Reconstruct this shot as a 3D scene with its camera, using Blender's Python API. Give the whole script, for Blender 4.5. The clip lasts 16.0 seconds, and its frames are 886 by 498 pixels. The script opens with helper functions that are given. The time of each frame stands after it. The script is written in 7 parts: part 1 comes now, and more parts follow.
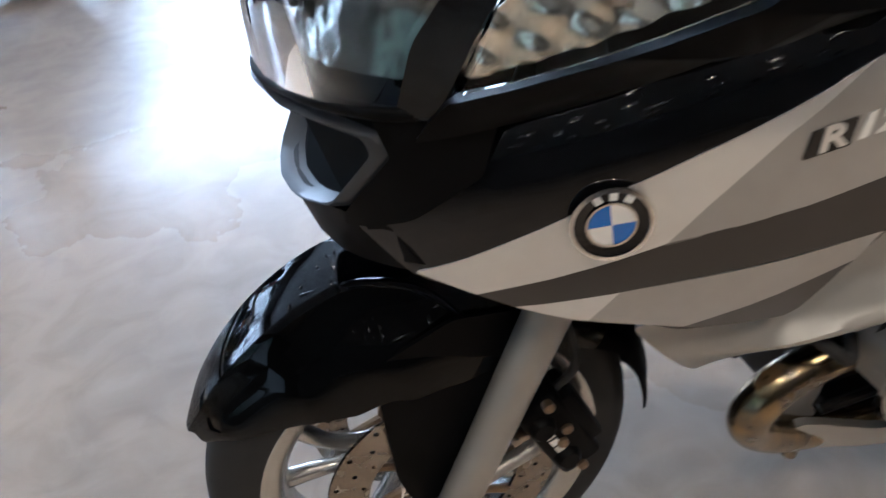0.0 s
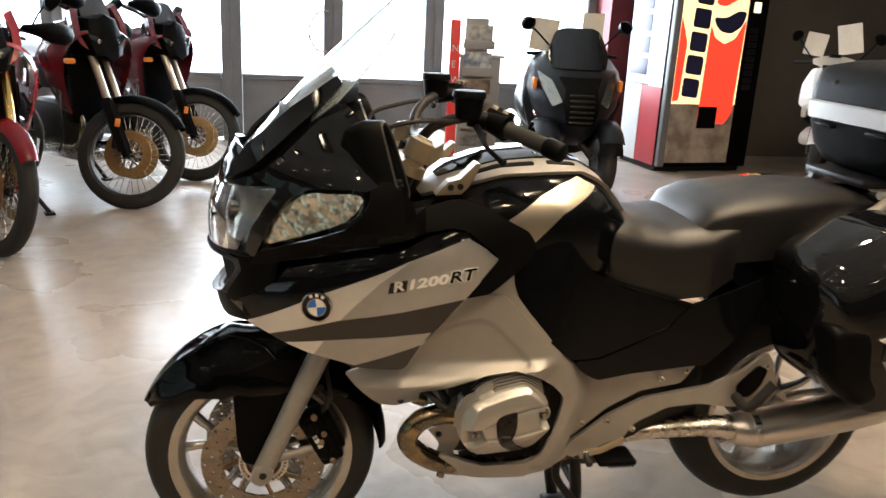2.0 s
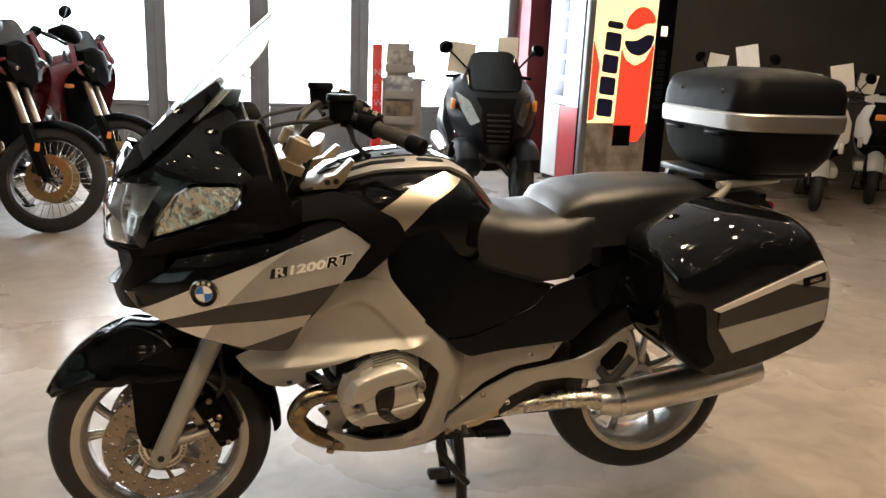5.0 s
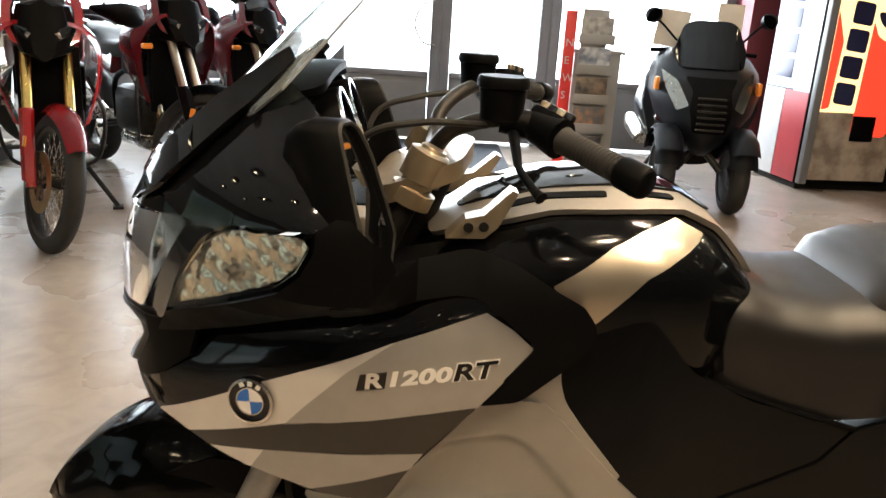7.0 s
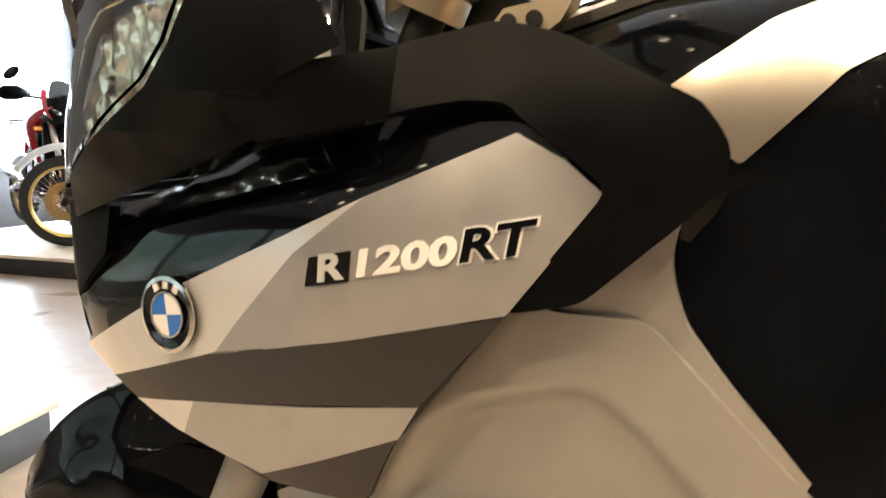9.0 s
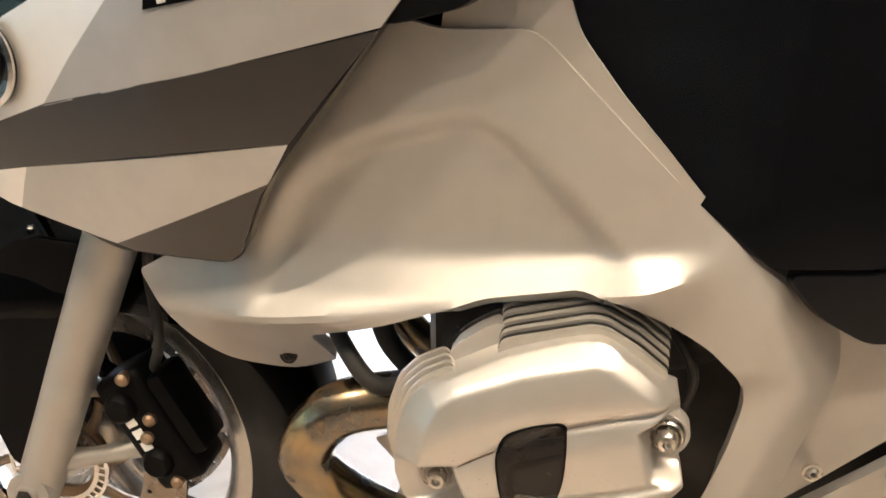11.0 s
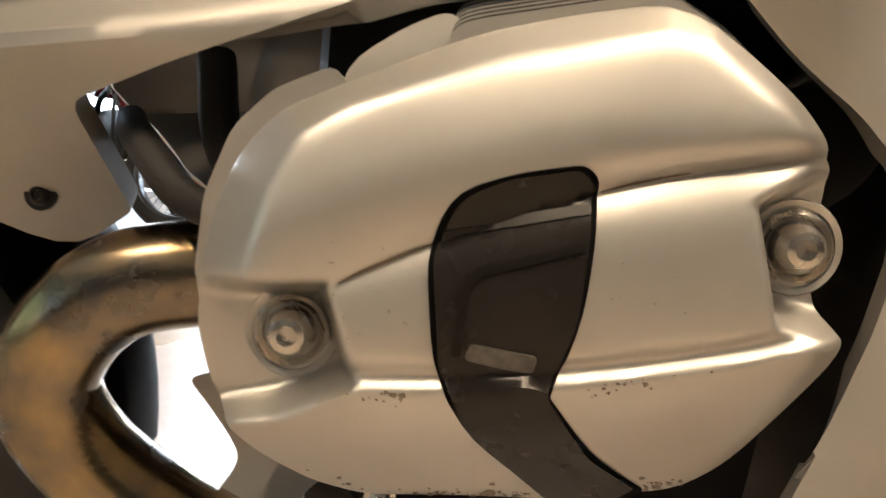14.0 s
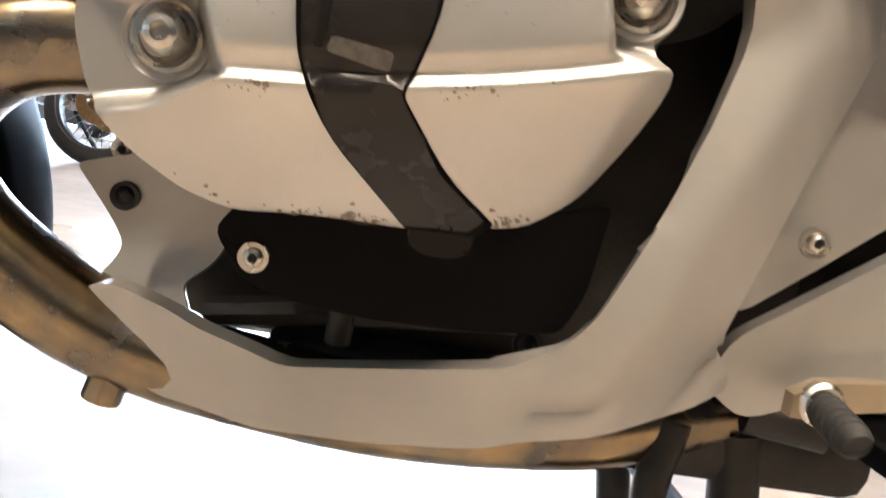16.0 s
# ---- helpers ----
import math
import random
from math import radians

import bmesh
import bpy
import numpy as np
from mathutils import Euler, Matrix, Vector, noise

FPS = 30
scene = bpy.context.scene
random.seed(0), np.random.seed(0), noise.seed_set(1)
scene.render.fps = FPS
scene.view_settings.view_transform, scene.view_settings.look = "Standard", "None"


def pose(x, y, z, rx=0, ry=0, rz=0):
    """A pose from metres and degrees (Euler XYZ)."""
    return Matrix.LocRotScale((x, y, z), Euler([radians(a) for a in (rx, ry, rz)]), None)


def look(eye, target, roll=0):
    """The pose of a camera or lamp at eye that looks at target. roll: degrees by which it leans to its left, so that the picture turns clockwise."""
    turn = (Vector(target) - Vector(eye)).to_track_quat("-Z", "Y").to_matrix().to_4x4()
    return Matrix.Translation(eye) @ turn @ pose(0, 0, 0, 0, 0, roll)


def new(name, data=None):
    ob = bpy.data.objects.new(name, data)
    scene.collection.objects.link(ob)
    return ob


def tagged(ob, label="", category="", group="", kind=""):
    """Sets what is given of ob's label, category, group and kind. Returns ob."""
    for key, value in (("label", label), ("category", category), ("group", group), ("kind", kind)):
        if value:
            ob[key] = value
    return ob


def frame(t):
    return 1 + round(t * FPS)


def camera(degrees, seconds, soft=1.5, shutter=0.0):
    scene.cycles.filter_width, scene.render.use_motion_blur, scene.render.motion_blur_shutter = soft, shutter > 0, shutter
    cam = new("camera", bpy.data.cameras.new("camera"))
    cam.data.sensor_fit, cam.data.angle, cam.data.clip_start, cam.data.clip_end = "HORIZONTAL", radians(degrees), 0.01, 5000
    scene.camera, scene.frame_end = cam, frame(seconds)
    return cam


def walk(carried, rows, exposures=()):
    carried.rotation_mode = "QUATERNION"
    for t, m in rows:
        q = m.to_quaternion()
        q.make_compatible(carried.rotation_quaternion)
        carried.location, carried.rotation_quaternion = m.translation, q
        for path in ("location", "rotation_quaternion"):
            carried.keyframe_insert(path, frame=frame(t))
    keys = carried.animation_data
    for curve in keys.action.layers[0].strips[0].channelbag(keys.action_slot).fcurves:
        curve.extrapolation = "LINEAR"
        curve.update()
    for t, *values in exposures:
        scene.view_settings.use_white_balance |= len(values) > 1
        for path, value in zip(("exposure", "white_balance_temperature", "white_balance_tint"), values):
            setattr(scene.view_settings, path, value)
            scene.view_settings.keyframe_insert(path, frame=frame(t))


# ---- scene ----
cam = camera(58.0, 16.0, shutter=0.3)
PATH = [
    (0, (-0.873, -0.768, 1.186), (-0.474, 0.818, 0.035), -5.1),
    (0.5, (-0.862, -1.062, 1.292), (-0.384, 0.663, 0.40), -0.6),
    (1, (-0.711, -1.36, 1.379), (-0.266, 0.45, 0.654), -0.2),
    (1.5, (-0.657, -1.672, 1.413), (-0.277, 0.208, 0.847), 0.5),
    (2, (-0.644, -1.982, 1.454), (-0.279, -0.099, 0.89), 3.0),
    (2.5, (-0.554, -2.212, 1.444), (-0.144, -0.32, 0.943), 3.9),
    (3, (-0.404, -2.443, 1.42), (0.038, -0.547, 0.959), 3.3),
    (5.5, (-0.527, -2.046, 1.414), (-0.026, -0.175, 0.916), 2.5),
    (6, (-0.407, -1.81, 1.397), (-0.197, 0.113, 0.89), 0.8),
    (6.5, (-0.364, -1.582, 1.392), (-0.331, 0.343, 0.848), 1.4),
    (7, (-0.362, -1.333, 1.379), (-0.293, 0.579, 0.798), 3.7),
    (7.5, (-0.293, -1.151, 1.365), (-0.313, 0.76, 0.777), 3.4),
    (8, (-0.136, -0.974, 1.353), (-0.524, 0.909, 0.802), 3.0),
    (8.5, (-0.075, -0.879, 1.138), (-0.626, 1.009, 0.772), 1.8),
    (9, (-0.133, -0.893, 0.965), (-0.701, 1.005, 0.691), -0.0),
    (9.5, (-0.168, -0.86, 0.936), (-0.621, 1.047, 0.537), -0.9),
    (10, (-0.162, -0.849, 0.921), (-0.515, 1.03, 0.333), -1.3),
    (12.5, (-0.121, -0.847, 0.695), (-0.345, 1.027, 0.034), 0.3),
    (13, (-0.144, -0.781, 0.629), (-0.382, 1.143, 0.136), 1.5),
    (13.5, (-0.165, -0.649, 0.598), (-0.368, 1.315, 0.278), 1.8),
    (14, (-0.166, -0.595, 0.558), (-0.211, 1.392, 0.335), 5.0),
    (14.5, (-0.158, -0.579, 0.535), (-0.081, 1.412, 0.364), 7.9),
    (15, (-0.153, -0.59, 0.516), (-0.049, 1.398, 0.325), 9.9),
    (15.5, (-0.152, -0.597, 0.503), (-0.028, 1.387, 0.277), 10.5),
    (16, (-0.131, -0.625, 0.474), (0.005, 1.352, 0.202), 9.6),
]
EXPOSURES = [(0.0, 0.43, 4900, 10), (1.0, 0.73, 5000, 10), (1.5, 0.63, 6000, 10), (3.0, 0.35, 6300, 10), (6.0, 0.53, 6500, 10), (6.5, 0.46, 6450, 10), (7.0, 0.58, 6400, 10), (8.0, 0.76, 6400, 10), (8.5, 0.98, 6300, 10), (9.0, 1.44, 6200, 10), (9.5, 1.74, 5900, 10), (10.0, 1.72, 5600, 10), (12.5, 1.53, 5800, 10), (13.0, 1.42, 6900, 10), (13.5, 1.36, 6600, 10), (14.0, 1.23, 6000, 10), (14.5, 1.28, 6000, 10), (15.0, 1.45, 6000, 10), (16.0, 1.85, 5400, 10)]
walk(cam, [(t, look(eye, target, roll)) for t, eye, target, roll in PATH], EXPOSURES)

# ---- light and exposure ----
world = bpy.data.worlds.new("world")
scene.world = world
world.use_nodes = True
wn = world.node_tree.nodes
sky = wn.new("ShaderNodeTexSky")
sky.sky_type, sky.sun_disc = "NISHITA", False
sky.sun_elevation, sky.sun_rotation = radians(38), radians(20)
world.node_tree.links.new(sky.outputs[0], wn["Background"].inputs[0])
wn["Background"].inputs[1].default_value = 0.08
WARM, DAY = (1.0, 0.74, 0.46), (0.86, 0.94, 1.0)


def area_lamp(name, m, size, watts, colour, shape="RECTANGLE", size_y=None):
    data = bpy.data.lights.new(name, "AREA")
    data.shape, data.size, data.energy, data.color = shape, size, watts, colour
    if size_y:
        data.size_y = size_y
    ob = new(name, data)
    ob.matrix_world = m
    return ob


# daylight standing in the glazed front
area_lamp("window_daylight", pose(-0.2, 7.0, 1.75, -90, 0, 0), 6.0, 240, DAY, size_y=2.0)
area_lamp("side_window_daylight", pose(-6.75, 6.0, 1.75, 0, -90, 0), 2.0, 35, DAY, size_y=2.0)
# warm shop lamps under the ceiling
LAMPS = [(-1.9, -1.7), (-0.4, -2.3), (1.2, -1.8), (0.35, -0.75), (1.15, -0.6), (-2.8, 0.9), (1.05, 0.58), (2.6, 1.6), (4.4, 3.0), (-1.2, 3.4)]
SPOTS = [(-4.9 + 1.03 * i + 0.2 * (j % 2), y) for i in range(11) for j, y in enumerate((-8.4, -6.9, -5.6, -4.4, -3.3, -1.2, -0.4, 0.9, 2.8, 4.6))]
for lx, ly in LAMPS:
    area_lamp("shop_lamp", pose(lx, ly, 3.33), 0.09, 28 if -1 < ly < 0 else 27 if ly < 0 else 34 if ly < 0.6 else 12, WARM, "DISK")

# ---- materials ----


def material(name, colour, rough=0.5, metal=0.0, coat=0.0, var=0.0, scale=8.0, bump=0.0, bscale=300.0, second=None, rvar=0.0, detail=6.0, spec=0.5):
    """A principled surface with mottling (towards a second colour), uneven gloss and fine relief, in object space."""
    m = bpy.data.materials.new(name)
    m.use_nodes = True
    t = m.node_tree
    n, l = t.nodes, t.links
    b = n["Principled BSDF"]
    b.inputs["Base Color"].default_value = (*colour, 1)
    b.inputs["Roughness"].default_value = rough
    b.inputs["Metallic"].default_value = metal
    b.inputs["Coat Weight"].default_value = coat
    b.inputs["Coat Roughness"].default_value = 0.03
    b.inputs["Specular IOR Level"].default_value = spec
    geo = n.new("ShaderNodeNewGeometry")
    if var or second or rvar:
        no = n.new("ShaderNodeTexNoise")
        no.inputs["Scale"].default_value, no.inputs["Detail"].default_value = scale, detail
        l.new(geo.outputs["Position"], no.inputs["Vector"])
        if var or second:
            mix = n.new("ShaderNodeMix")
            mix.data_type = "RGBA"
            other = second or tuple(c * (1 - var) for c in colour)
            mix.inputs["A"].default_value, mix.inputs["B"].default_value = (*colour, 1), (*other, 1)
            ramp = n.new("ShaderNodeMapRange")
            ramp.inputs["From Min"].default_value, ramp.inputs["From Max"].default_value = 0.38, 0.66
            l.new(no.outputs["Fac"], ramp.inputs["Value"])
            l.new(ramp.outputs["Result"], mix.inputs["Factor"])
            l.new(mix.outputs["Result"], b.inputs["Base Color"])
        if rvar:
            rr = n.new("ShaderNodeMapRange")
            rr.inputs["From Min"].default_value, rr.inputs["From Max"].default_value = 0.3, 0.7
            rr.inputs["To Min"].default_value, rr.inputs["To Max"].default_value = rough - rvar, rough + rvar
            l.new(no.outputs["Fac"], rr.inputs["Value"])
            l.new(rr.outputs["Result"], b.inputs["Roughness"])
    if bump:
        nb = n.new("ShaderNodeTexNoise")
        nb.inputs["Scale"].default_value, nb.inputs["Detail"].default_value = bscale, 3.0
        l.new(geo.outputs["Position"], nb.inputs["Vector"])
        bp = n.new("ShaderNodeBump")
        bp.inputs["Strength"].default_value, bp.inputs["Distance"].default_value = bump, 0.002
        l.new(nb.outputs["Fac"], bp.inputs["Height"])
        l.new(bp.outputs["Normal"], b.inputs["Normal"])
    return m


def glass(name, colour, rough=0.0, ior=1.45):
    m = material(name, colour, rough)
    b = m.node_tree.nodes["Principled BSDF"]
    b.inputs["Transmission Weight"].default_value, b.inputs["IOR"].default_value = 1.0, ior
    return m


def glow(name, colour, strength):
    m = material(name, colour, 0.4)
    b = m.node_tree.nodes["Principled BSDF"]
    b.inputs["Emission Color"].default_value, b.inputs["Emission Strength"].default_value = (*colour, 1), strength
    return m


BLACK = material("black_gloss_paint", (0.0026, 0.0029, 0.0036), 0.05, rvar=0.02, scale=3, var=0.12, spec=0.5)
# shaded copy of the black gloss; weaker reflections on tank and side covers
DIMBLACK = material("black_side_cover_plastic", (0.0022, 0.0025, 0.0032), 0.10, rvar=0.03, scale=3, var=0.12, spec=0.22)
LIGHT = material("light_silver_paint", (0.68, 0.665, 0.64), 0.34, 0.5, 0.5, 0.05, 30, 0.03, 2500)
GREY = material("grey_silver_paint", (0.37, 0.36, 0.345), 0.34, 0.55, 0.5, 0.06, 30, 0.03, 2500)
STRIPE = material("bright_silver_stripe_paint", (0.66, 0.585, 0.47), 0.29, 0.95, 0.3, 0.05, 30, 0.03, 2500)
BAND = material("dark_band_paint", (0.029, 0.026, 0.024), 0.3, 0.3, 0.3, 0.1, 30, 0.02, 2500)
SILVER = material("satin_silver_paint", (0.37, 0.355, 0.33), 0.46, 0.62, 0.08, 0.07, 14, 0.06, 2200, rvar=0.05)
CASTING = material("silver_painted_casting", (0.47, 0.455, 0.425), 0.36, 0.78, 0.08, 0.08, 18, 0.06, 1800, rvar=0.05)
PLASTIC = material("black_matt_plastic", (0.0020, 0.0022, 0.0027), 0.46, var=0.2, scale=20, bump=0.04, bscale=1400, rvar=0.06, spec=0.07)
RUBBER = material("black_rubber", (0.014, 0.014, 0.014), 0.72, var=0.3, scale=16, bump=0.2, bscale=600)
LEATHER = material("black_seat_vinyl", (0.007, 0.007, 0.008), 0.40, var=0.2, scale=9, bump=0.12, bscale=900, rvar=0.06, spec=0.45)
WHEEL = material("silver_cast_wheel", (0.50, 0.48, 0.45), 0.26, 0.8, 0.1, 0.1, 20, 0.05, 1500)
DISCSTEEL = material("dull_disc_steel", (0.30, 0.26, 0.22), 0.25, 1.0, 0, 0.2, 40, rvar=0.06)
STEEL = material("brushed_steel", (0.55, 0.52, 0.47), 0.27, 1.0, 0, 0.08, 60, rvar=0.03)
CHROME = material("polished_steel", (0.72, 0.70, 0.67), 0.14, 1.0, 0, 0.1, 30, rvar=0.06)
BRONZE = material("bronze_disc_carrier", (0.28, 0.20, 0.13), 0.34, 0.9, 0, 0.2, 30)
DARKMETAL = material("dark_engine_metal", (0.028, 0.027, 0.026), 0.45, 0.6, 0, 0.4, 30, 0.2, 400)
HEAT = material("heat_tinted_exhaust_steel", (0.34, 0.25, 0.13), 0.22, 1.0, 0, 0, 26, 0.08, 500, second=(0.12, 0.115, 0.11), rvar=0.1)
GOLDTUBE = material("gold_fork_tube", (0.62, 0.43, 0.14), 0.24, 0.9, 0, 0.1, 20)
CLAMP = material("champagne_aluminium", (0.42, 0.35, 0.25), 0.36, 0.85, 0, 0.1, 20, 0.06, 900)
SCREEN = glass("clear_windscreen_plastic", (0.66, 0.73, 0.75), 0.03, 1.45)
SCREEN.node_tree.nodes["Principled BSDF"].inputs["Transmission Weight"].default_value = 0.84
PANE = glass("window_glass", (0.97, 0.98, 0.98), 0.0, 1.1)
EDGEGREY = material("worn_screen_edge", (0.30, 0.32, 0.33), 0.2)
SATIN = material("satin_aluminium", (0.60, 0.58, 0.55), 0.3, 1.0, 0, 0.04, 5, rvar=0.03)
LENS = glass("clear_lamp_lens", (0.97, 0.97, 0.96), 0.02, 1.2)
DULLREFLECTOR = material("lamp_inner_reflector", (0.30, 0.31, 0.29), 0.22, 0.9, 0, 0.3, 40, 0.2, 120)
REFLECTOR = material("lamp_reflector", (0.92, 0.86, 0.72), 0.15, 0.85, 0, 0.15, 90, 0.12, 220)
MOUTHRIM = material("worn_grey_intake_rim", (0.030, 0.033, 0.038), 0.42, var=0.2, scale=20, spec=0.35)
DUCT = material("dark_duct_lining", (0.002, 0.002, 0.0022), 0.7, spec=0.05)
AMBER = material("amber_reflector", (0.75, 0.24, 0.03), 0.3)
MIRROR = material("mirror_glass", (0.85, 0.88, 0.9), 0.02, 1.0)
BLUE = material("badge_blue", (0.02, 0.13, 0.48), 0.2, 0, 0.5)
WHITE = material("white_paint", (0.74, 0.73, 0.70), 0.3, 0, 0.5, 0.06, 6)
TINT = material("smoked_insert", (0.014, 0.012, 0.011), 0.26, 0, 0.0, 0.3, 40, rvar=0.05, spec=0.25)
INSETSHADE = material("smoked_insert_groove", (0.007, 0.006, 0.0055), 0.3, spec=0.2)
SCUFF = material("light_scuff", (0.40, 0.375, 0.34), 0.55, 0.3, var=0.3, scale=500)
GRIMESHADE = material("groove_grime", (0.11, 0.08, 0.05), 0.7, var=0.4, scale=600)
SHEENPATCH = material("faded_mark", (0.075, 0.068, 0.060), 0.35, 0, 0.2, 0.5, 300)
RED = material("red_bike_paint", (0.30, 0.008, 0.012), 0.2, 0, 0.6, 0.1, 6)
MATTGREY = material("matt_slate_paint", (0.0075, 0.0088, 0.012), 0.36, 0.0, 0, 0.15, 8, spec=0.22)
BLUEPAINT = material("blue_bike_paint", (0.02, 0.07, 0.30), 0.25, 0, 0.5)
PAPER = material("paper_tag", (0.78, 0.74, 0.66), 0.8, var=0.08, scale=12)
FRAMEPAINT = material("grey_window_frame_paint", (0.17, 0.175, 0.18), 0.45, var=0.12, scale=5, bump=0.05, bscale=200)
DARKWALL = material("dark_taupe_wall_paint", (0.105, 0.092, 0.078), 0.75, var=0.14, scale=2.5, bump=0.1, bscale=120)
PLINTHTOP = material("pale_plinth_board", (0.60, 0.52, 0.42), 0.5, var=0.12, scale=5, bump=0.05, bscale=300)
PLINTHSIDE = material("black_plinth_side", (0.016, 0.015, 0.014), 0.5, var=0.2, scale=10)

# polished concrete with trowel clouds, stains and hair cracks
FLOOR = material("polished_concrete", (0.36, 0.305, 0.25), 0.30, 0, 0, 0, 0.9, 0.06, 60, second=(0.24, 0.20, 0.165), rvar=0.10, detail=9)
ft = FLOOR.node_tree
fb = ft.nodes["Principled BSDF"]
base_link = fb.inputs["Base Color"].links[0].from_socket
fgeo = ft.nodes.new("ShaderNodeNewGeometry")
fine = ft.nodes.new("ShaderNodeTexNoise")
fine.inputs["Scale"].default_value, fine.inputs["Detail"].default_value, fine.inputs["Distortion"].default_value = 6.0, 8.0, 1.2
vor = ft.nodes.new("ShaderNodeTexVoronoi")
vor.feature = "DISTANCE_TO_EDGE"
vor.inputs["Scale"].default_value = 0.8
warp = ft.nodes.new("ShaderNodeVectorMath")
warp.operation = "ADD"
ft.links.new(fgeo.outputs["Position"], fine.inputs["Vector"])
ft.links.new(fgeo.outputs["Position"], warp.inputs[0])
ft.links.new(fine.outputs["Color"], warp.inputs[1])
ft.links.new(warp.outputs[0], vor.inputs["Vector"])
crack = ft.nodes.new("ShaderNodeMapRange")
crack.inputs["From Min"].default_value, crack.inputs["From Max"].default_value = 0.0, 0.006
crack.inputs["To Min"].default_value, crack.inputs["To Max"].default_value = 0.94, 1.0
ft.links.new(vor.outputs["Distance"], crack.inputs["Value"])
spot = ft.nodes.new("ShaderNodeMapRange")
spot.inputs["From Min"].default_value, spot.inputs["From Max"].default_value = 0.30, 0.62
spot.inputs["To Min"].default_value, spot.inputs["To Max"].default_value = 0.80, 1.06
ft.links.new(fine.outputs["Fac"], spot.inputs["Value"])
mul = ft.nodes.new("ShaderNodeMath")
mul.operation = "MULTIPLY"
ft.links.new(crack.outputs[0], mul.inputs[0])
ft.links.new(spot.outputs[0], mul.inputs[1])
scale_col = ft.nodes.new("ShaderNodeVectorMath")
scale_col.operation = "SCALE"
ft.links.new(base_link, scale_col.inputs[0])
ft.links.new(mul.outputs[0], scale_col.inputs["Scale"])
ft.links.new(scale_col.outputs[0], fb.inputs["Base Color"])

# ---- mesh helpers ----


def part(name, bm, mat, parent=None, label="", sharp=38):
    """Links a bmesh as one mesh object, smooth but for edges over `sharp` degrees."""
    bmesh.ops.recalc_face_normals(bm, faces=bm.faces)
    me = bpy.data.meshes.new(name)
    bm.to_mesh(me)
    bm.free()
    me.polygons.foreach_set("use_smooth", [True] * len(me.polygons))
    me.set_sharp_from_angle(angle=radians(sharp))
    me.materials.append(mat)
    ob = new(name, me)
    ob.parent = parent
    if label:
        tagged(ob, label)
    return ob


def thing(name, label, category, at=(0, 0, 0), turn=0, group="", kind=""):
    ob = new(name)
    ob.empty_display_size = 0.1
    ob.matrix_basis = pose(*at, 0, 0, turn)
    return tagged(ob, label, category, group, kind)


def box(bm, x0, x1, y0, y1, z0, z1, bevel=0.0, m=None, seg=2):
    vs = [bm.verts.new((x, y, z)) for x in (x0, x1) for y in (y0, y1) for z in (z0, z1)]
    fs = [bm.faces.new([vs[i] for i in f]) for f in ((0, 1, 3, 2), (4, 6, 7, 5), (0, 4, 5, 1), (2, 3, 7, 6), (0, 2, 6, 4), (1, 5, 7, 3))]
    made = list(vs)
    if bevel:
        es = list({e for f in fs for e in f.edges})
        got = bmesh.ops.bevel(bm, geom=es, offset=bevel, segments=seg, affect="EDGES", profile=0.5)
        made = list({v for f in got["faces"] for v in f.verts} | {v for v in vs if v.is_valid})
    if m is not None:
        bmesh.ops.transform(bm, matrix=m, verts=[v for v in made if v.is_valid])
    return bm


def loft(bm, rings, close=True, caps=True):
    rows = [[bm.verts.new(p) for p in ring] for ring in rings]
    n = len(rows[0])
    for a, b in zip(rows, rows[1:]):
        for i in range(n if close else n - 1):
            j = (i + 1) % n
            bm.faces.new((a[i], a[j], b[j], b[i]))
    if caps and close:
        bm.faces.new(rows[0][::-1])
        bm.faces.new(rows[-1])
    return bm


def smooth_line(points, steps=6, closed=False):
    """A Catmull-Rom line through the points."""
    p = [Vector(q) for q in points]
    if closed:
        p = [p[-1], *p, p[0], p[1]]
    else:
        p = [p[0] * 2 - p[1], *p, p[-1] * 2 - p[-2]]
    out = []
    for i in range(1, len(p) - 2):
        for k in range(steps):
            t = k / steps
            out.append(0.5 * ((2 * p[i]) + (p[i + 1] - p[i - 1]) * t + (2 * p[i - 1] - 5 * p[i] + 4 * p[i + 1] - p[i + 2]) * t * t + (3 * p[i] - p[i - 1] - 3 * p[i + 1] + p[i + 2]) * t**3))
    if not closed:
        out.append(p[-2])
    return out


def tube(bm, points, radius, n=12, steps=6, flat=1.0):
    """A round bar along a smooth line; radius is one number or one for each point."""
    line = smooth_line(points, steps) if steps > 1 else [Vector(q) for q in points]
    radii = radius if isinstance(radius, (list, tuple)) else [radius] * len(points)
    side = None
    rings = []
    for i, c in enumerate(line):
        d = (line[min(i + 1, len(line) - 1)] - line[max(i - 1, 0)]).normalized()
        if side is None:
            side = d.orthogonal().normalized()
        side = (side - d * side.dot(d)).normalized()
        up = d.cross(side)
        k = i / max(steps, 1)
        a = min(int(k), len(radii) - 2) if len(radii) > 1 else 0
        r = radii[a] + (radii[min(a + 1, len(radii) - 1)] - radii[a]) * (k - a)
        rings.append([c + (side * math.cos(j * math.tau / n) + up * math.sin(j * math.tau / n) * flat) * r for j in range(n)])
    return loft(bm, rings)


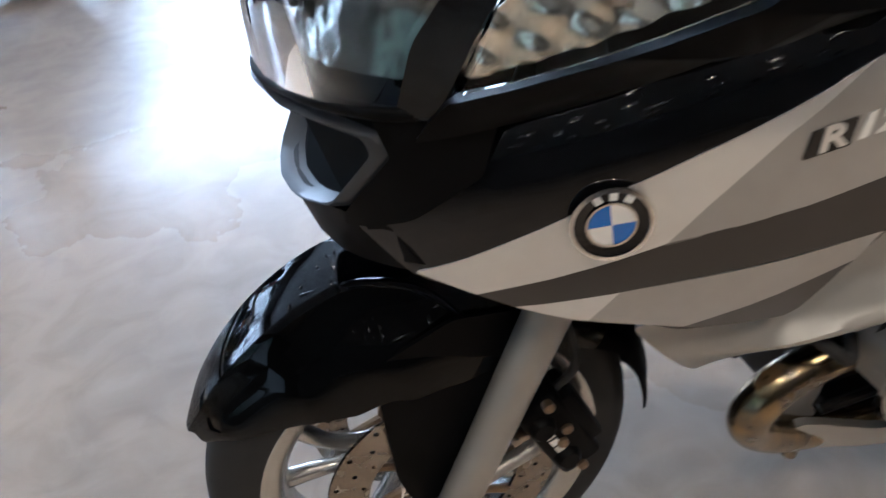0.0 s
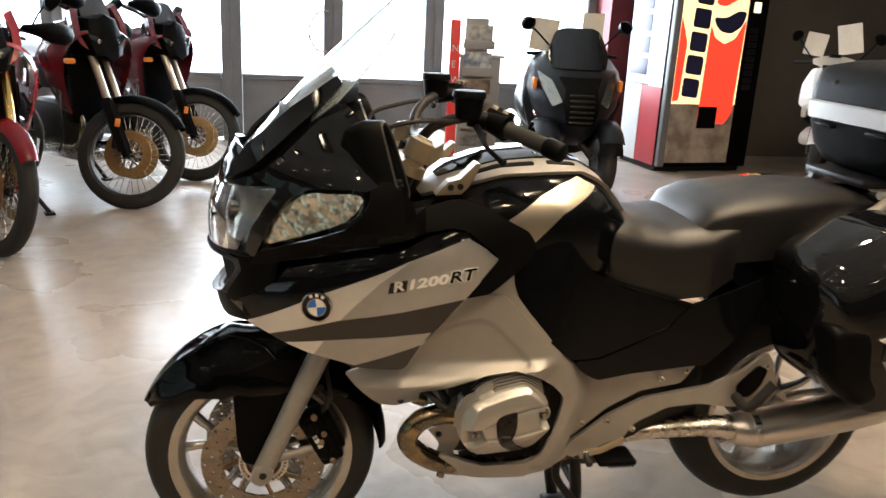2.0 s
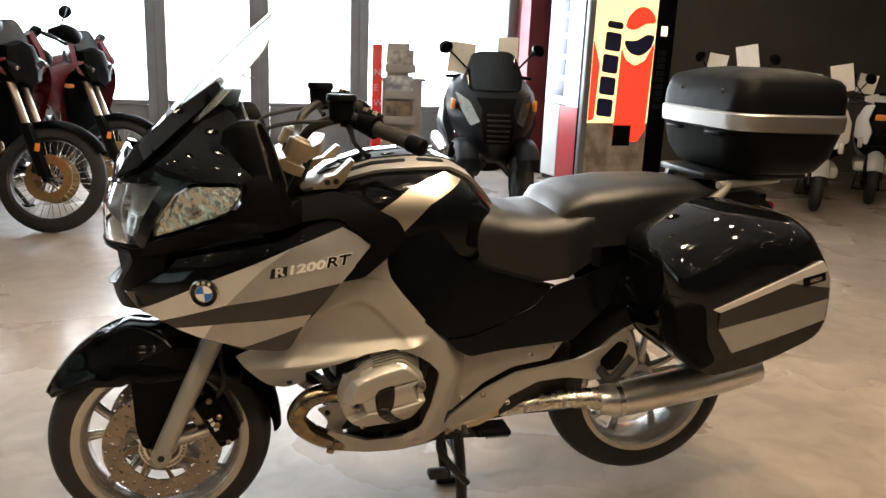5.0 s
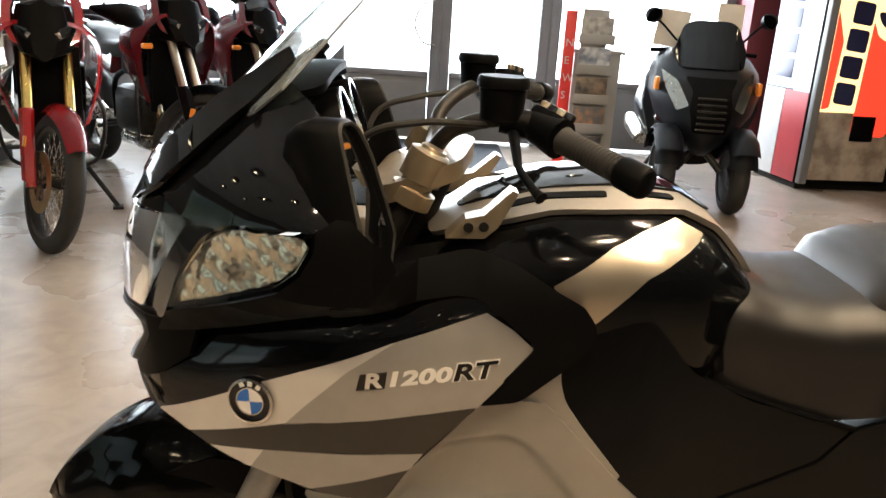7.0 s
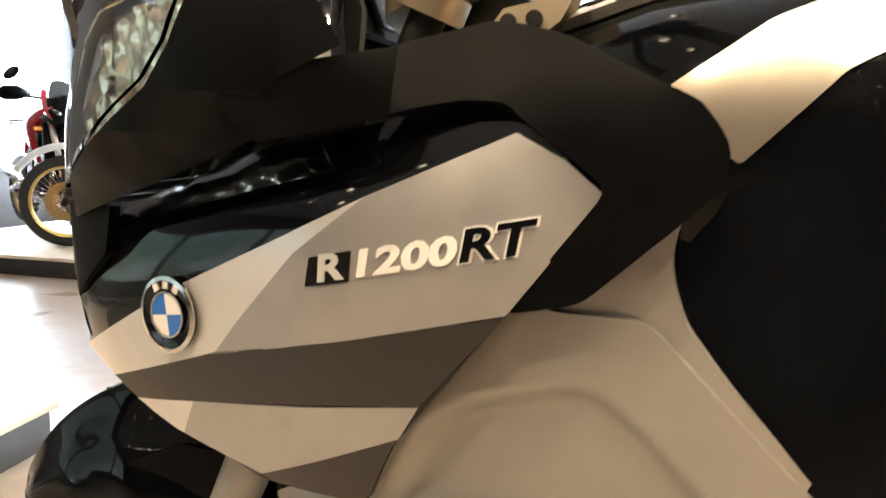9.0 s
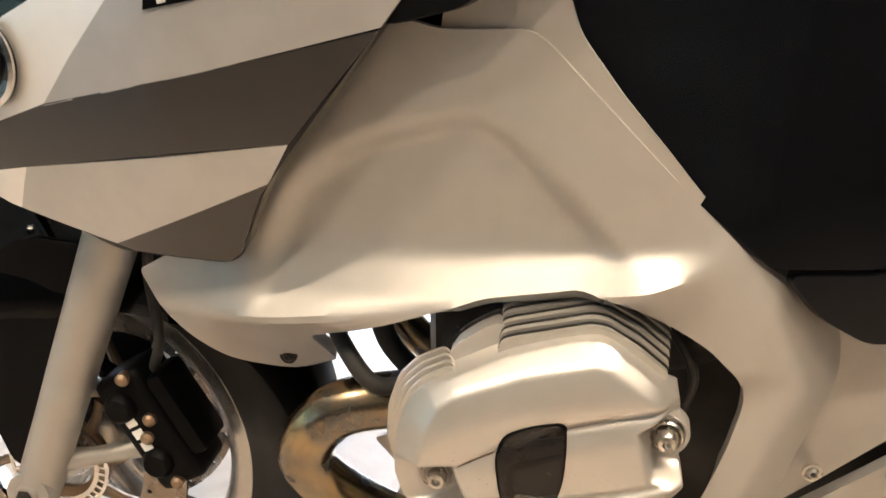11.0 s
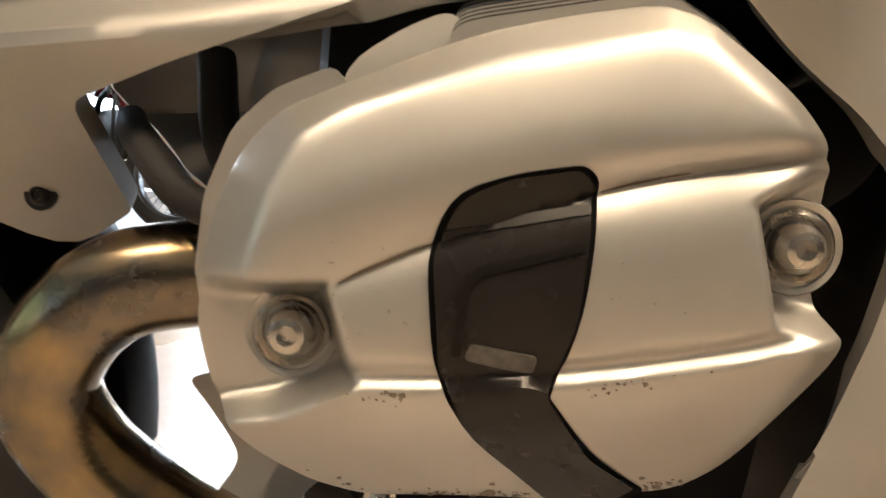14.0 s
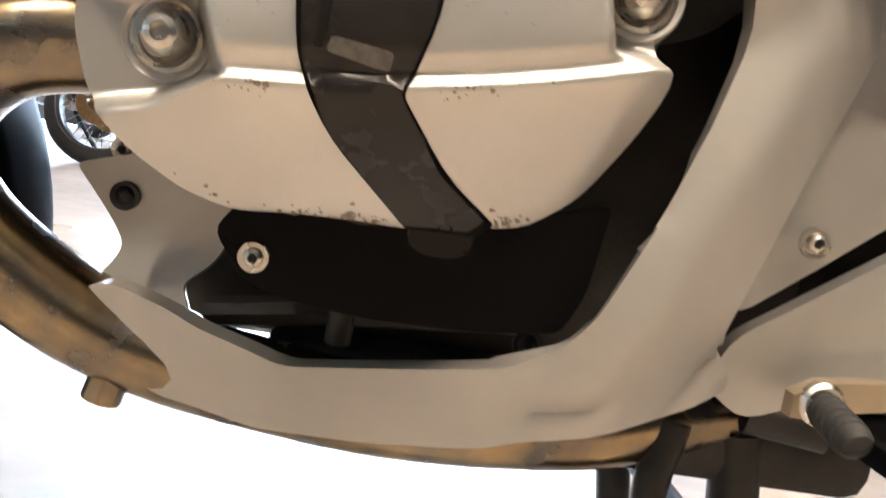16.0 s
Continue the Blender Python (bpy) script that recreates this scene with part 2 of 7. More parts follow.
def lathe(bm, profile, n=32, m=Matrix.Identity(4), arc=math.tau, close=False):
    """Turns (radius, height) about the local y axis; close joins the last of the profile to its first."""
    whole = abs(arc - math.tau) < 1e-6
    cols = []
    for i in range(n if whole else n + 1):
        a = arc * i / n
        cols.append([bm.verts.new(m @ Vector((r * math.cos(a), h, r * math.sin(a)))) for r, h in profile])
    k = len(profile)
    for i in range(n):
        a, b = cols[i], cols[(i + 1) % len(cols)]
        for j in range(k if close else k - 1):
            q = (a[j], a[(j + 1) % k], b[(j + 1) % k], b[j])
            if len({tuple(v.co) for v in q}) > 2:
                bm.faces.new(q)
    bmesh.ops.remove_doubles(bm, verts=bm.verts, dist=1e-6)
    return bm


def rounded(points, r=0.01, seg=3):
    """A polygon with its corners rounded; a point may carry a radius of its own."""
    out = []
    n = len(points)
    for i, q in enumerate(points):
        b = Vector(q[:2])
        rr = q[2] if len(q) > 2 else r
        a, c = Vector(points[i - 1][:2]), Vector(points[(i + 1) % n][:2])
        da, dc = a - b, c - b
        la, lc = da.length, dc.length
        t = min(rr, la * 0.45, lc * 0.45)
        if t < 1e-4:
            out.append(b)
            continue
        p0, p2 = b + da / la * t, b + dc / lc * t
        for k in range(seg + 1):
            s = k / seg
            out.append(p0 * (1 - s) ** 2 + b * 2 * s * (1 - s) + p2 * s * s)
    return out


def panel_mesh(outline, surf, thick, step=0.03, r=0.012, rim=0.003, off=0.0, way=None):
    """A curved plate: the outline (a, b) laid on surf(a, b) -> point, of some thickness inward, with an eased rim."""
    pts = rounded(outline, r)
    bm = bmesh.new()
    bm.faces.new([bm.verts.new((p.x, 0, p.y)) for p in pts])
    if rim:
        bmesh.ops.inset_region(bm, faces=bm.faces[:], thickness=rim, use_even_offset=True, use_boundary=True)
    edge = {v for e in bm.edges if e.is_boundary for v in e.verts}
    keep = {v.co.to_tuple(5) for v in edge}
    for axis in (0, 2):
        lo, hi = min(v.co[axis] for v in bm.verts), max(v.co[axis] for v in bm.verts)
        for k in range(1, int((hi - lo) / step) + 1):
            co = Vector((0, 0, 0))
            co[axis] = lo + k * (hi - lo) / (int((hi - lo) / step) + 1)
            no = Vector((1, 0, 0)) if axis == 0 else Vector((0, 0, 1))
            bmesh.ops.bisect_plane(bm, geom=bm.verts[:] + bm.edges[:] + bm.faces[:], plane_co=co, plane_no=no, dist=1e-5)
    top_edge = {v for e in bm.edges if e.is_boundary for v in e.verts}
    for v in top_edge:
        v.co.y = 0.25
    got = bmesh.ops.extrude_face_region(bm, geom=bm.faces[:], use_keep_orig=True)
    for v in got["geom"]:
        if isinstance(v, bmesh.types.BMVert):
            v.co.y = 1.0
    e = 1e-3
    for v in bm.verts:
        a, b, mark = v.co.x, v.co.z, v.co.y
        p = Vector(surf(a, b))
        nrm = Vector(way) if way else (Vector(surf(a + e, b)) - p).cross(Vector(surf(a, b + e)) - p).normalized()
        depth = off if mark < 0.1 else off - rim * 0.8 if mark < 0.5 else off - thick
        v.co = p + nrm * depth
    return bm


def mirrored(ob):
    """The same part on the other side of the y = 0 plane."""
    me = ob.data.copy()
    me.transform(Matrix.Diagonal((1, -1, 1, 1)))
    me.flip_normals()
    twin = new(ob.name.split(".")[0], me)
    twin.parent = ob.parent
    if ob.get("label"):
        twin["label"] = ob["label"]
    return twin


def lettering(text, size, shear=0.0, bold=0.0):
    """The faces of a word in the built-in font, flat, as a bmesh in x and y."""
    cu = bpy.data.curves.new("word", "FONT")
    cu.body, cu.size, cu.shear, cu.resolution_u, cu.offset = text, size, shear, 3, bold
    ob = bpy.data.objects.new("word", cu)
    scene.collection.objects.link(ob)
    me = bpy.data.meshes.new_from_object(ob)
    bm = bmesh.new()
    bm.from_mesh(me)
    bpy.data.objects.remove(ob)
    bpy.data.curves.remove(cu)
    bpy.data.meshes.remove(me)
    return bm


def lay_letters(text, size, surf, a0, b0, slope, off, mat, parent, name, shear=0.2, stretch=1.0, label="", bold=0.0):
    bm = lettering(text, size, shear, bold)
    ca, sa = math.cos(slope), math.sin(slope)
    e = 1e-3
    for v in bm.verts:
        x, y = v.co.x * stretch, v.co.y
        a, b = a0 + x * ca - y * sa, b0 + x * sa + y * ca
        p = Vector(surf(a, b))
        nrm = (Vector(surf(a + e, b)) - p).cross(Vector(surf(a, b + e)) - p).normalized()
        v.co = p + nrm * off
    got = bmesh.ops.extrude_face_region(bm, geom=bm.faces[:], use_keep_orig=True)
    for v in got["geom"]:
        if isinstance(v, bmesh.types.BMVert):
            p = v.co.copy()
            v.co = p + Vector((0, 0.0012 if p.y < 0 else -0.0012, 0))
    return part(name, bm, mat, parent, label)


def lerp(x, xs, ys):
    return float(np.interp(x, xs, ys))


# ---- the room ----
def slab(name, dims, mat, label, kind="structure", bevel=0.0, category=""):
    bm = box(bmesh.new(), *dims, bevel)
    ob = part(name, bm, mat, None, label, 30)
    return tagged(ob, label, category or name.split("_")[0], kind=kind)


slab("floor", (-7, 8.2, -10.2, 7.5, -0.12, 0.0), FLOOR, "polished grey-brown concrete showroom floor with stains and cracks", category="floor")
# the unseen ceiling is made pale to brighten reflections in the black cowl
CEIL = material("pale_ceiling_paint", (0.58, 0.58, 0.57), 0.8, var=0.2, scale=2)
slab("ceiling", (-7, 8.2, -10.2, 7.5, 3.5, 3.62), CEIL, "unseen showroom ceiling, made pale to lift reflections", category="ceiling")
slab("wall_south", (-7, 8.2, -10.4, -10.2, 0, 3.5), DARKWALL, "dark taupe painted rear showroom wall", category="wall")
slab("wall_west", (-7.2, -7, 0.4, 4.9, 0, 3.5), DARKWALL, "dark taupe painted side wall", category="wall")
slab("wall_west_end", (-7.2, -7, -10.4, -6.8, 0, 3.5), DARKWALL, "dark taupe painted side wall", category="wall")
slab("wall_west_lintel", (-7.2, -7, -6.8, 0.4, 2.75, 3.5), DARKWALL, "dark wall over the side windows", category="wall")
slab("wall_west_head", (-7.2, -7, 4.9, 7.2, 2.75, 3.5), DARKWALL, "dark wall over the side windows", category="wall")
slab("wall_east", (8.2, 8.4, -10.4, 7.5, 0, 3.5), DARKWALL, "dark taupe painted side wall", category="wall")
slab("wall_north_dark", (3.05, 8.2, 6.75, 7.0, 0, 3.5), DARKWALL, "dark taupe wall behind the scooters", category="wall")
MAROON = material("maroon_wall_paint", (0.16, 0.022, 0.030), 0.7, var=0.12, scale=3)
slab("pillar_maroon", (2.78, 3.05, 6.7, 7.3, 0, 3.5), MAROON, "maroon painted wall end beside the glazing", category="wall")
# glazed front: sill panels, mullions, head
GY = 7.2
slab("wall_north_head", (-7, 2.78, GY, GY + 0.2, 2.75, 3.5), DARKWALL, "dark wall over the glazed front", category="wall")
sill_bays = [(-7, -4.9), (-4.9, -3.1), (-3.1, -1.31), (-1.31, -0.22), (-0.22, 0.90), (0.90, 2.78)]
glazing_n = 0


def glazed_bay(at, h, turn, handle=0):
    global glazing_n
    glazing_n += 1
    w = thing(f"window_{glazing_n}", "tall grey-framed shop window with blank daylight outside", "window", at, turn, kind="structure")
    part("sill_panel", box(bmesh.new(), -h + 0.11, h - 0.11, -0.02, 0.05, 0.02, 0.66, 0.006), FRAMEPAINT, w)
    part("window_sill", box(bmesh.new(), -h + 0.11, h - 0.11, -0.05, 0.08, 0.665, 0.715, 0.006), FRAMEPAINT, w)
    part("kick_strip", box(bmesh.new(), -h + 0.13, h - 0.13, -0.028, -0.022, 0.06, 0.60, 0.003), FRAMEPAINT, w)
    part("window_frame", box(bmesh.new(), -h, -h + 0.105, -0.05, 0.10, 0.0, 2.75, 0.008), FRAMEPAINT, w)
    part("window_frame", box(bmesh.new(), h - 0.105, h, -0.05, 0.10, 0.0, 2.75, 0.008), FRAMEPAINT, w)
    part("window_head", box(bmesh.new(), -h + 0.11, h - 0.11, -0.04, 0.08, 2.66, 2.748, 0.006), FRAMEPAINT, w)
    pane = part("pane", box(bmesh.new(), -h + 0.107, h - 0.107, 0.02, 0.028, 0.717, 2.658), PANE, w)
    pane.visible_shadow = False
    if handle:
        x0 = handle * (h - 0.06)
        part("door_handle", tube(bmesh.new(), [(x0, -0.05, 0.98), (x0 - handle * 0.13, -0.09, 1.02), (x0 - handle * 0.21, -0.10, 1.2), (x0 - handle * 0.13, -0.09, 1.38), (x0, -0.05, 1.42)], 0.011), STEEL, w, "curved steel bow handle")


for i, (a, b) in enumerate(sill_bays):
    glazed_bay(((a + b) / 2, GY, 0), (b - a) / 2, 0, 1 if i == 3 else 0)
for y0, y1 in ((4.9, 7.15), (-6.8, -4.4), (-4.4, -2.0), (-2.0, 0.4)):
    glazed_bay((-7.05, (y0 + y1) / 2, 0), (y1 - y0) / 2, 90)
OUTWEST = glow("dull_overcast_outside", (0.90, 0.95, 1.0), 2.5)
OUT = glow("bright_overcast_outside", (0.88, 0.95, 1.0), 6.0)
tagged(part("backdrop", box(bmesh.new(), -10, 5, 8.6, 8.65, -0.5, 4.5), OUT), "blank white daylight outside the shop", "backdrop", kind="backdrop")
GREENERY = glow("shaded_garden_outside", (0.62, 0.78, 0.70), 0.55)
gt = GREENERY.node_tree
leaf_noise = gt.nodes.new("ShaderNodeTexNoise")
leaf_noise.inputs["Scale"].default_value, leaf_noise.inputs["Detail"].default_value = 1.6, 8.0
leaf_ramp = gt.nodes.new("ShaderNodeValToRGB")
leaf_ramp.color_ramp.elements[0].position, leaf_ramp.color_ramp.elements[1].position = 0.42, 0.58
leaf_ramp.color_ramp.elements[0].color, leaf_ramp.color_ramp.elements[1].color = (0.10, 0.16, 0.10, 1), (0.90, 0.97, 1.0, 1)
gt.links.new(leaf_noise.outputs["Fac"], leaf_ramp.inputs["Fac"])
gt.links.new(leaf_ramp.outputs["Color"], gt.nodes["Principled BSDF"].inputs["Emission Color"])
tagged(part("backdrop", box(bmesh.new(), -9.0, -8.95, -9, 2.5, -0.5, 4.5), GREENERY), "dim garden and sky outside the side windows", "backdrop", kind="backdrop")
tagged(part("backdrop", box(bmesh.new(), -9.0, -8.95, 2.5, 8.5, -0.5, 4.5), OUTWEST), "blank white daylight outside the shop", "backdrop", kind="backdrop")
# ceiling lamps
LIT = glow("lit_lamp_glass", (1.0, 0.80, 0.52), 75.0)
for i, (lx, ly) in enumerate(LAMPS + SPOTS):
    f = thing("ceiling_spot", "small round warm ceiling spotlight", "lamp", (lx, ly, 3.34), group="ceiling spots")
    part("housing", lathe(bmesh.new(), [(0.0, 0.16), (0.09, 0.16), (0.10, 0.14), (0.10, 0.0), (0.08, 0.0), (0.078, 0.03), (0.0, 0.03)], 20, pose(0, 0, 0, 90)), PLASTIC, f)
    if i >= len(LAMPS):
        part("lamp_glass", lathe(bmesh.new(), [(0.0, 0.022), (0.022, 0.022), (0.022, 0.028), (0.0, 0.028)], 12, pose(0, 0, 0, 90)), LIT, f)

# ---- the touring motorcycle: nose towards -x, its left side towards -y ----
BIKE = thing("touring_motorcycle", "black and silver touring motorcycle with panniers, on its centre stand", "motorcycle")
PX = [-0.850, -0.844, -0.830, -0.806, -0.765, -0.72, -0.65, -0.593, -0.50, -0.436, -0.34, -0.24, -0.15, 0.0, 0.2]
PY = [0.0, 0.045, 0.09, 0.135, 0.184, 0.208, 0.234, 0.251, 0.272, 0.285, 0.293, 0.300, 0.30, 0.28, 0.25]
PU = [0.0]
for i in range(1, len(PX)):
    PU.append(PU[-1] + math.hypot(PX[i] - PX[i - 1], PY[i] - PY[i - 1]))


def rake(z):
    """How far the nose lies back at a height."""
    return lerp(z, [0.70, 0.74, 0.80, 0.90, 0.99, 1.11, 1.20, 1.27, 1.34], [0.03, 0.016, 0.004, 0.0, 0.01, 0.04, 0.105, 0.17, 0.25])


def tuck(z):
    return -1.3 * max(0.0, 0.78 - z) ** 2 - 0.9 * max(0.0, z - 0.98) ** 2


def sm(t):
    t = min(1.0, max(0.0, t))
    return t * t * (3 - 2 * t)


def ledge(x):
    """The height of the line under the lamp where the fairing's shoulder ends."""
    return lerp(x, [-0.76, -0.70, -0.50, -0.33, -0.18], [0.875, 0.893, 0.953, 0.985, 0.985])


def cheek(x, z):
    """The upper fairing swells outward round the lamp."""
    return sm((z - ledge(x) + 0.015) / 0.06) * (1 - 0.85 * sm((z - 1.09) / 0.15)) * lerp(x, [-0.76, -0.70, -0.617, -0.5, -0.42, -0.36], [0, 0.035, 0.065, 0.095, 0.085, 0.0])


def flat_side(x, z):
    return (x, -max(0.001, lerp(x - rake(z) * lerp(x, [-0.8, -0.5], [1, 0]), PX, PY) + tuck(z)), z)


def side(x, z):
    """The fairing's lower side, with a shoulder that rolls inward under the lamp."""
    p = flat_side(x, z)
    return (x, p[1] + lerp(x, [-0.70, -0.45, -0.26, -0.19], [3.6, 3.6, 2.2, 0.6]) * max(0.0, z - ledge(x) + 0.105) ** 2, z)


def upper(x, z):
    """The lamp side of the fairing, above the shoulder."""
    p = flat_side(x, z)
    return (x, p[1] - cheek(x, z), z)


def nose(u, z):
    a = abs(u)
    y = max(0.0, lerp(a, PU, PY) + tuck(z) * min(1, a / 0.2))
    return (lerp(a, PU, PX) + rake(z), -math.copysign(y, u), z)


def both(name, outline, surf, thick, mat, label="", parent=None, **kw):
    ob = part(name, panel_mesh(outline, surf, thick, **kw), mat, parent or BIKE, label)
    return ob, mirrored(ob)


FAIR, _ = both("fairing_side", [(-0.705, 0.890), (-0.700, 0.847), (-0.755, 0.808), (-0.800, 0.785), (-0.758, 0.738), (-0.60, 0.682), (-0.507, 0.643), (-0.40, 0.641), (-0.386, 0.650), (-0.357, 0.71), (-0.262, 0.828), (-0.184, 0.922), (-0.256, 0.985), (-0.33, 0.987), (-0.50, 0.957)], side, 0.02, BLACK, "gloss black upper fairing side")
for nm, o, m_ in (
    ("silver_flash", [(-0.753, 0.742), (-0.578, 0.831), (-0.462, 0.881), (-0.383, 0.917), (-0.45, 0.867), (-0.509, 0.806), (-0.542, 0.769), (-0.702, 0.717)], LIGHT),
    ("silver_flash", [(-0.668, 0.698), (-0.577, 0.714), (-0.600, 0.674), (-0.61, 0.676)], LIGHT),
    ("grey_flash", [(-0.383, 0.917), (-0.256, 0.969), (-0.217, 0.949), (-0.186, 0.923), (-0.260, 0.829), (-0.397, 0.797), (-0.544, 0.767), (-0.509, 0.806), (-0.45, 0.867)], GREY),
    ("dark_flash", [(-0.702, 0.717), (-0.542, 0.769), (-0.397, 0.797), (-0.262, 0.827), (-0.334, 0.746), (-0.43, 0.736), (-0.577, 0.714), (-0.668, 0.698)], BAND),
    ("grey_flash", [(-0.577, 0.714), (-0.334, 0.746), (-0.353, 0.715), (-0.505, 0.650), (-0.600, 0.674)], GREY),
    ("dark_flash", [(-0.505, 0.650), (-0.353, 0.715), (-0.362, 0.704), (-0.388, 0.652), (-0.40, 0.643), (-0.49, 0.645)], BAND),
):
    ob = part(nm, panel_mesh(o, side, 0.003, r=0.0015, rim=0, off=0.0015), m_, FAIR)
    mirrored(ob)
# maker's roundel, quartered, with no letters
cx, cz, cr = -0.593, 0.800, 0.036
nrm_dir = Vector((Vector(side(cx + 0.03, cz)) - Vector(side(cx - 0.03, cz)))).normalized()
badge_m = Matrix.Translation(Vector(side(cx, cz)) + Vector((nrm_dir.y, -nrm_dir.x, 0)) * 0.004) @ pose(0, 0, 0, 0, 0, math.degrees(math.atan2(nrm_dir.y, nrm_dir.x)))
BADGE = part("badge", lathe(bmesh.new(), [(0.0, 0.0), (cr, 0.0), (cr, -0.003), (cr - 0.002, -0.005), (cr - 0.004, -0.004), (0.0, -0.004)], 40, badge_m), BLACK, BIKE, "round quartered badge with a black ring")
part("badge_rim", lathe(bmesh.new(), [(cr, -0.002), (cr + 0.001, -0.005), (cr - 0.003, -0.006), (cr - 0.004, -0.003)], 40, badge_m, close=True), CHROME, BADGE)
part("badge_ring", lathe(bmesh.new(), [(0.0215, -0.003), (0.0225, -0.0055), (0.0205, -0.0055), (0.0195, -0.003)], 36, badge_m, close=True), CHROME, BADGE)
for q in range(4):
    bm = lathe(bmesh.new(), [(0.0, -0.0035), (0.0, -0.0050), (0.020, -0.0050), (0.020, -0.0035)], 8, badge_m @ Matrix.Rotation(q * math.pi / 2 - 0.12, 4, "Y"), arc=math.pi / 2)
    part("badge_quarter", bm, BLUE if q % 2 else WHITE, BADGE)
for k in range(3):
    a = math.radians(62 + 28 * k)
    m_ = badge_m @ Matrix.Translation((-math.cos(a) * 0.0285, -0.0052, math.sin(a) * 0.0285)) @ Matrix.Rotation(a - math.pi / 2, 4, "Y")
    part("badge_mark", box(bmesh.new(), -0.0035, 0.0035, -0.0004, 0.0012, -0.0035, 0.0035, m=m_), WHITE, BADGE)
# model designation
SL = radians(10.5)
part("designation_block", panel_mesh([(-0.4365, 0.8405), (-0.395, 0.8475), (-0.3925, 0.8735), (-0.432, 0.8655)], side, 0.003, r=0.001, rim=0, off=0.003), BLACK, FAIR)
lay_letters("R", 0.031, side, -0.4255, 0.8455, SL, 0.0042, LIGHT, FAIR, "letter", 0.2, 1.35, bold=0.0010)
lay_letters("1200", 0.0300, side, -0.3955, 0.8510, SL, 0.003, WHITE, FAIR, "designation", 0.22, 1.60, bold=0.0011)
lay_letters("RT", 0.0345, side, -0.2995, 0.8690, SL, 0.0026, WHITE, FAIR, "letter_edge", 0.28, 1.42, bold=0.0024)
lay_letters("RT", 0.0345, side, -0.2995, 0.8690, SL, 0.0036, BLACK, FAIR, "designation", 0.28, 1.42, bold=0.0010)

# matt black trim that runs under the lamp and round the fairing's rear corner
both("fairing_trim", [(-0.47, 0.966), (-0.393, 0.979), (-0.296, 0.993), (-0.261, 0.990), (-0.184, 0.928), (-0.262, 0.829), (-0.202, 0.842), (-0.135, 0.903), (-0.105, 0.931, 0.03), (-0.101, 0.959, 0.03), (-0.119, 0.987), (-0.166, 1.011), (-0.219, 1.04), (-0.277, 1.056, 0.02), (-0.37, 1.035), (-0.47, 0.998)], lambda x, z: (x, upper(x, z)[1] + 0.35 * max(0, z - 0.985) + lerp(x, [-0.40, -0.30, -0.18], [0, 0.012, 0]), z), 0.03, PLASTIC, "matt black fairing trim", off=0.006, rim=0.006)
# inner cockpit panel behind the trim
both("cockpit_panel", [(-0.55, 0.97), (-0.30, 1.03), (-0.12, 0.97), (-0.10, 0.86), (-0.30, 0.80), (-0.55, 0.80)], lambda x, z: (x, side(x, z)[1] + 0.09 + 0.3 * max(0, z - 0.95), z), 0.01, PLASTIC)
# side head lamp
LAMPO = [(-0.714, 0.936), (-0.692, 0.988), (-0.652, 1.047), (-0.617, 1.072), (-0.51, 1.082), (-0.497, 1.072), (-0.513, 1.040), (-0.545, 1.012), (-0.598, 0.988), (-0.65, 0.964)]
lamp, lamp_r = both("head_lamp", LAMPO, upper, 0.004, LENS, "clear head lamp with faceted reflector", off=0.004, r=0.004)
part("reflector", panel_mesh([(p[0] * 0.97 - 0.018, p[1] * 0.97 + 0.0305) for p in LAMPO], lambda x, z: (x, upper(x, z)[1] + 0.022 - 0.006 * abs(math.sin(z * 95 + x * 60)) * abs(math.sin(x * 110 - z * 30)) - 0.0025 * abs(math.sin(z * 330 - x * 130)) * sm((x + 0.60) / 0.03) + 0.012 * math.exp(-(((x + 0.60) / 0.03) ** 2) - ((z - 1.02) / 0.025) ** 2), z), 0.004, step=0.0045, rim=0), REFLECTOR, lamp)
part("bulb_shade", lathe(bmesh.new(), [(0.0, -0.008), (0.006, -0.008), (0.010, 0.0), (0.010, 0.01)], 18, pose(-0.615, upper(-0.615, 1.01)[1] + 0.018, 1.01, 0, 0, -22)), CHROME, lamp)
mirrored([c for c in lamp.children][0]).parent = lamp_r
# gloss black cowl above the lamp, up to the screen
both("upper_cowl", [(-0.757, 0.907), (-0.742, 0.968), (-0.708, 1.03), (-0.680, 1.070), (-0.735, 1.088), (-0.757, 1.105), (-0.67, 1.195), (-0.56, 1.275), (-0.51, 1.235), (-0.455, 1.115), (-0.495, 1.090), (-0.51, 1.092), (-0.617, 1.082), (-0.658, 1.054), (-0.699, 0.992), (-0.722, 0.933), (-0.735, 0.905)], upper, 0.012, BLACK, "gloss black cowl beside the screen")
both("lamp_surround", [(-0.49, 1.091), (-0.455, 1.118), (-0.40, 1.07), (-0.385, 1.035), (-0.47, 0.966), (-0.60, 0.925), (-0.745, 0.883), (-0.735, 0.905), (-0.722, 0.926), (-0.65, 0.958), (-0.596, 0.981), (-0.541, 1.005), (-0.507, 1.036), (-0.489, 1.072)], upper, 0.02, PLASTIC, off=0.002, r=0.004)
# curved wind deflector strip under the screen edge
both("deflector", [(-0.79, 1.06), (-0.74, 1.14), (-0.64, 1.235), (-0.545, 1.305), (-0.535, 1.29), (-0.60, 1.222), (-0.72, 1.108)], upper, 0.010, BLACK, off=0.018, r=0.004)
# centre lamp and nose intake


def across(points):
    """A closed outline that is the same on both sides of the middle."""
    return [(-u, z) for u, z in points] + [(u, z) for u, z in points[::-1] if u > 0]


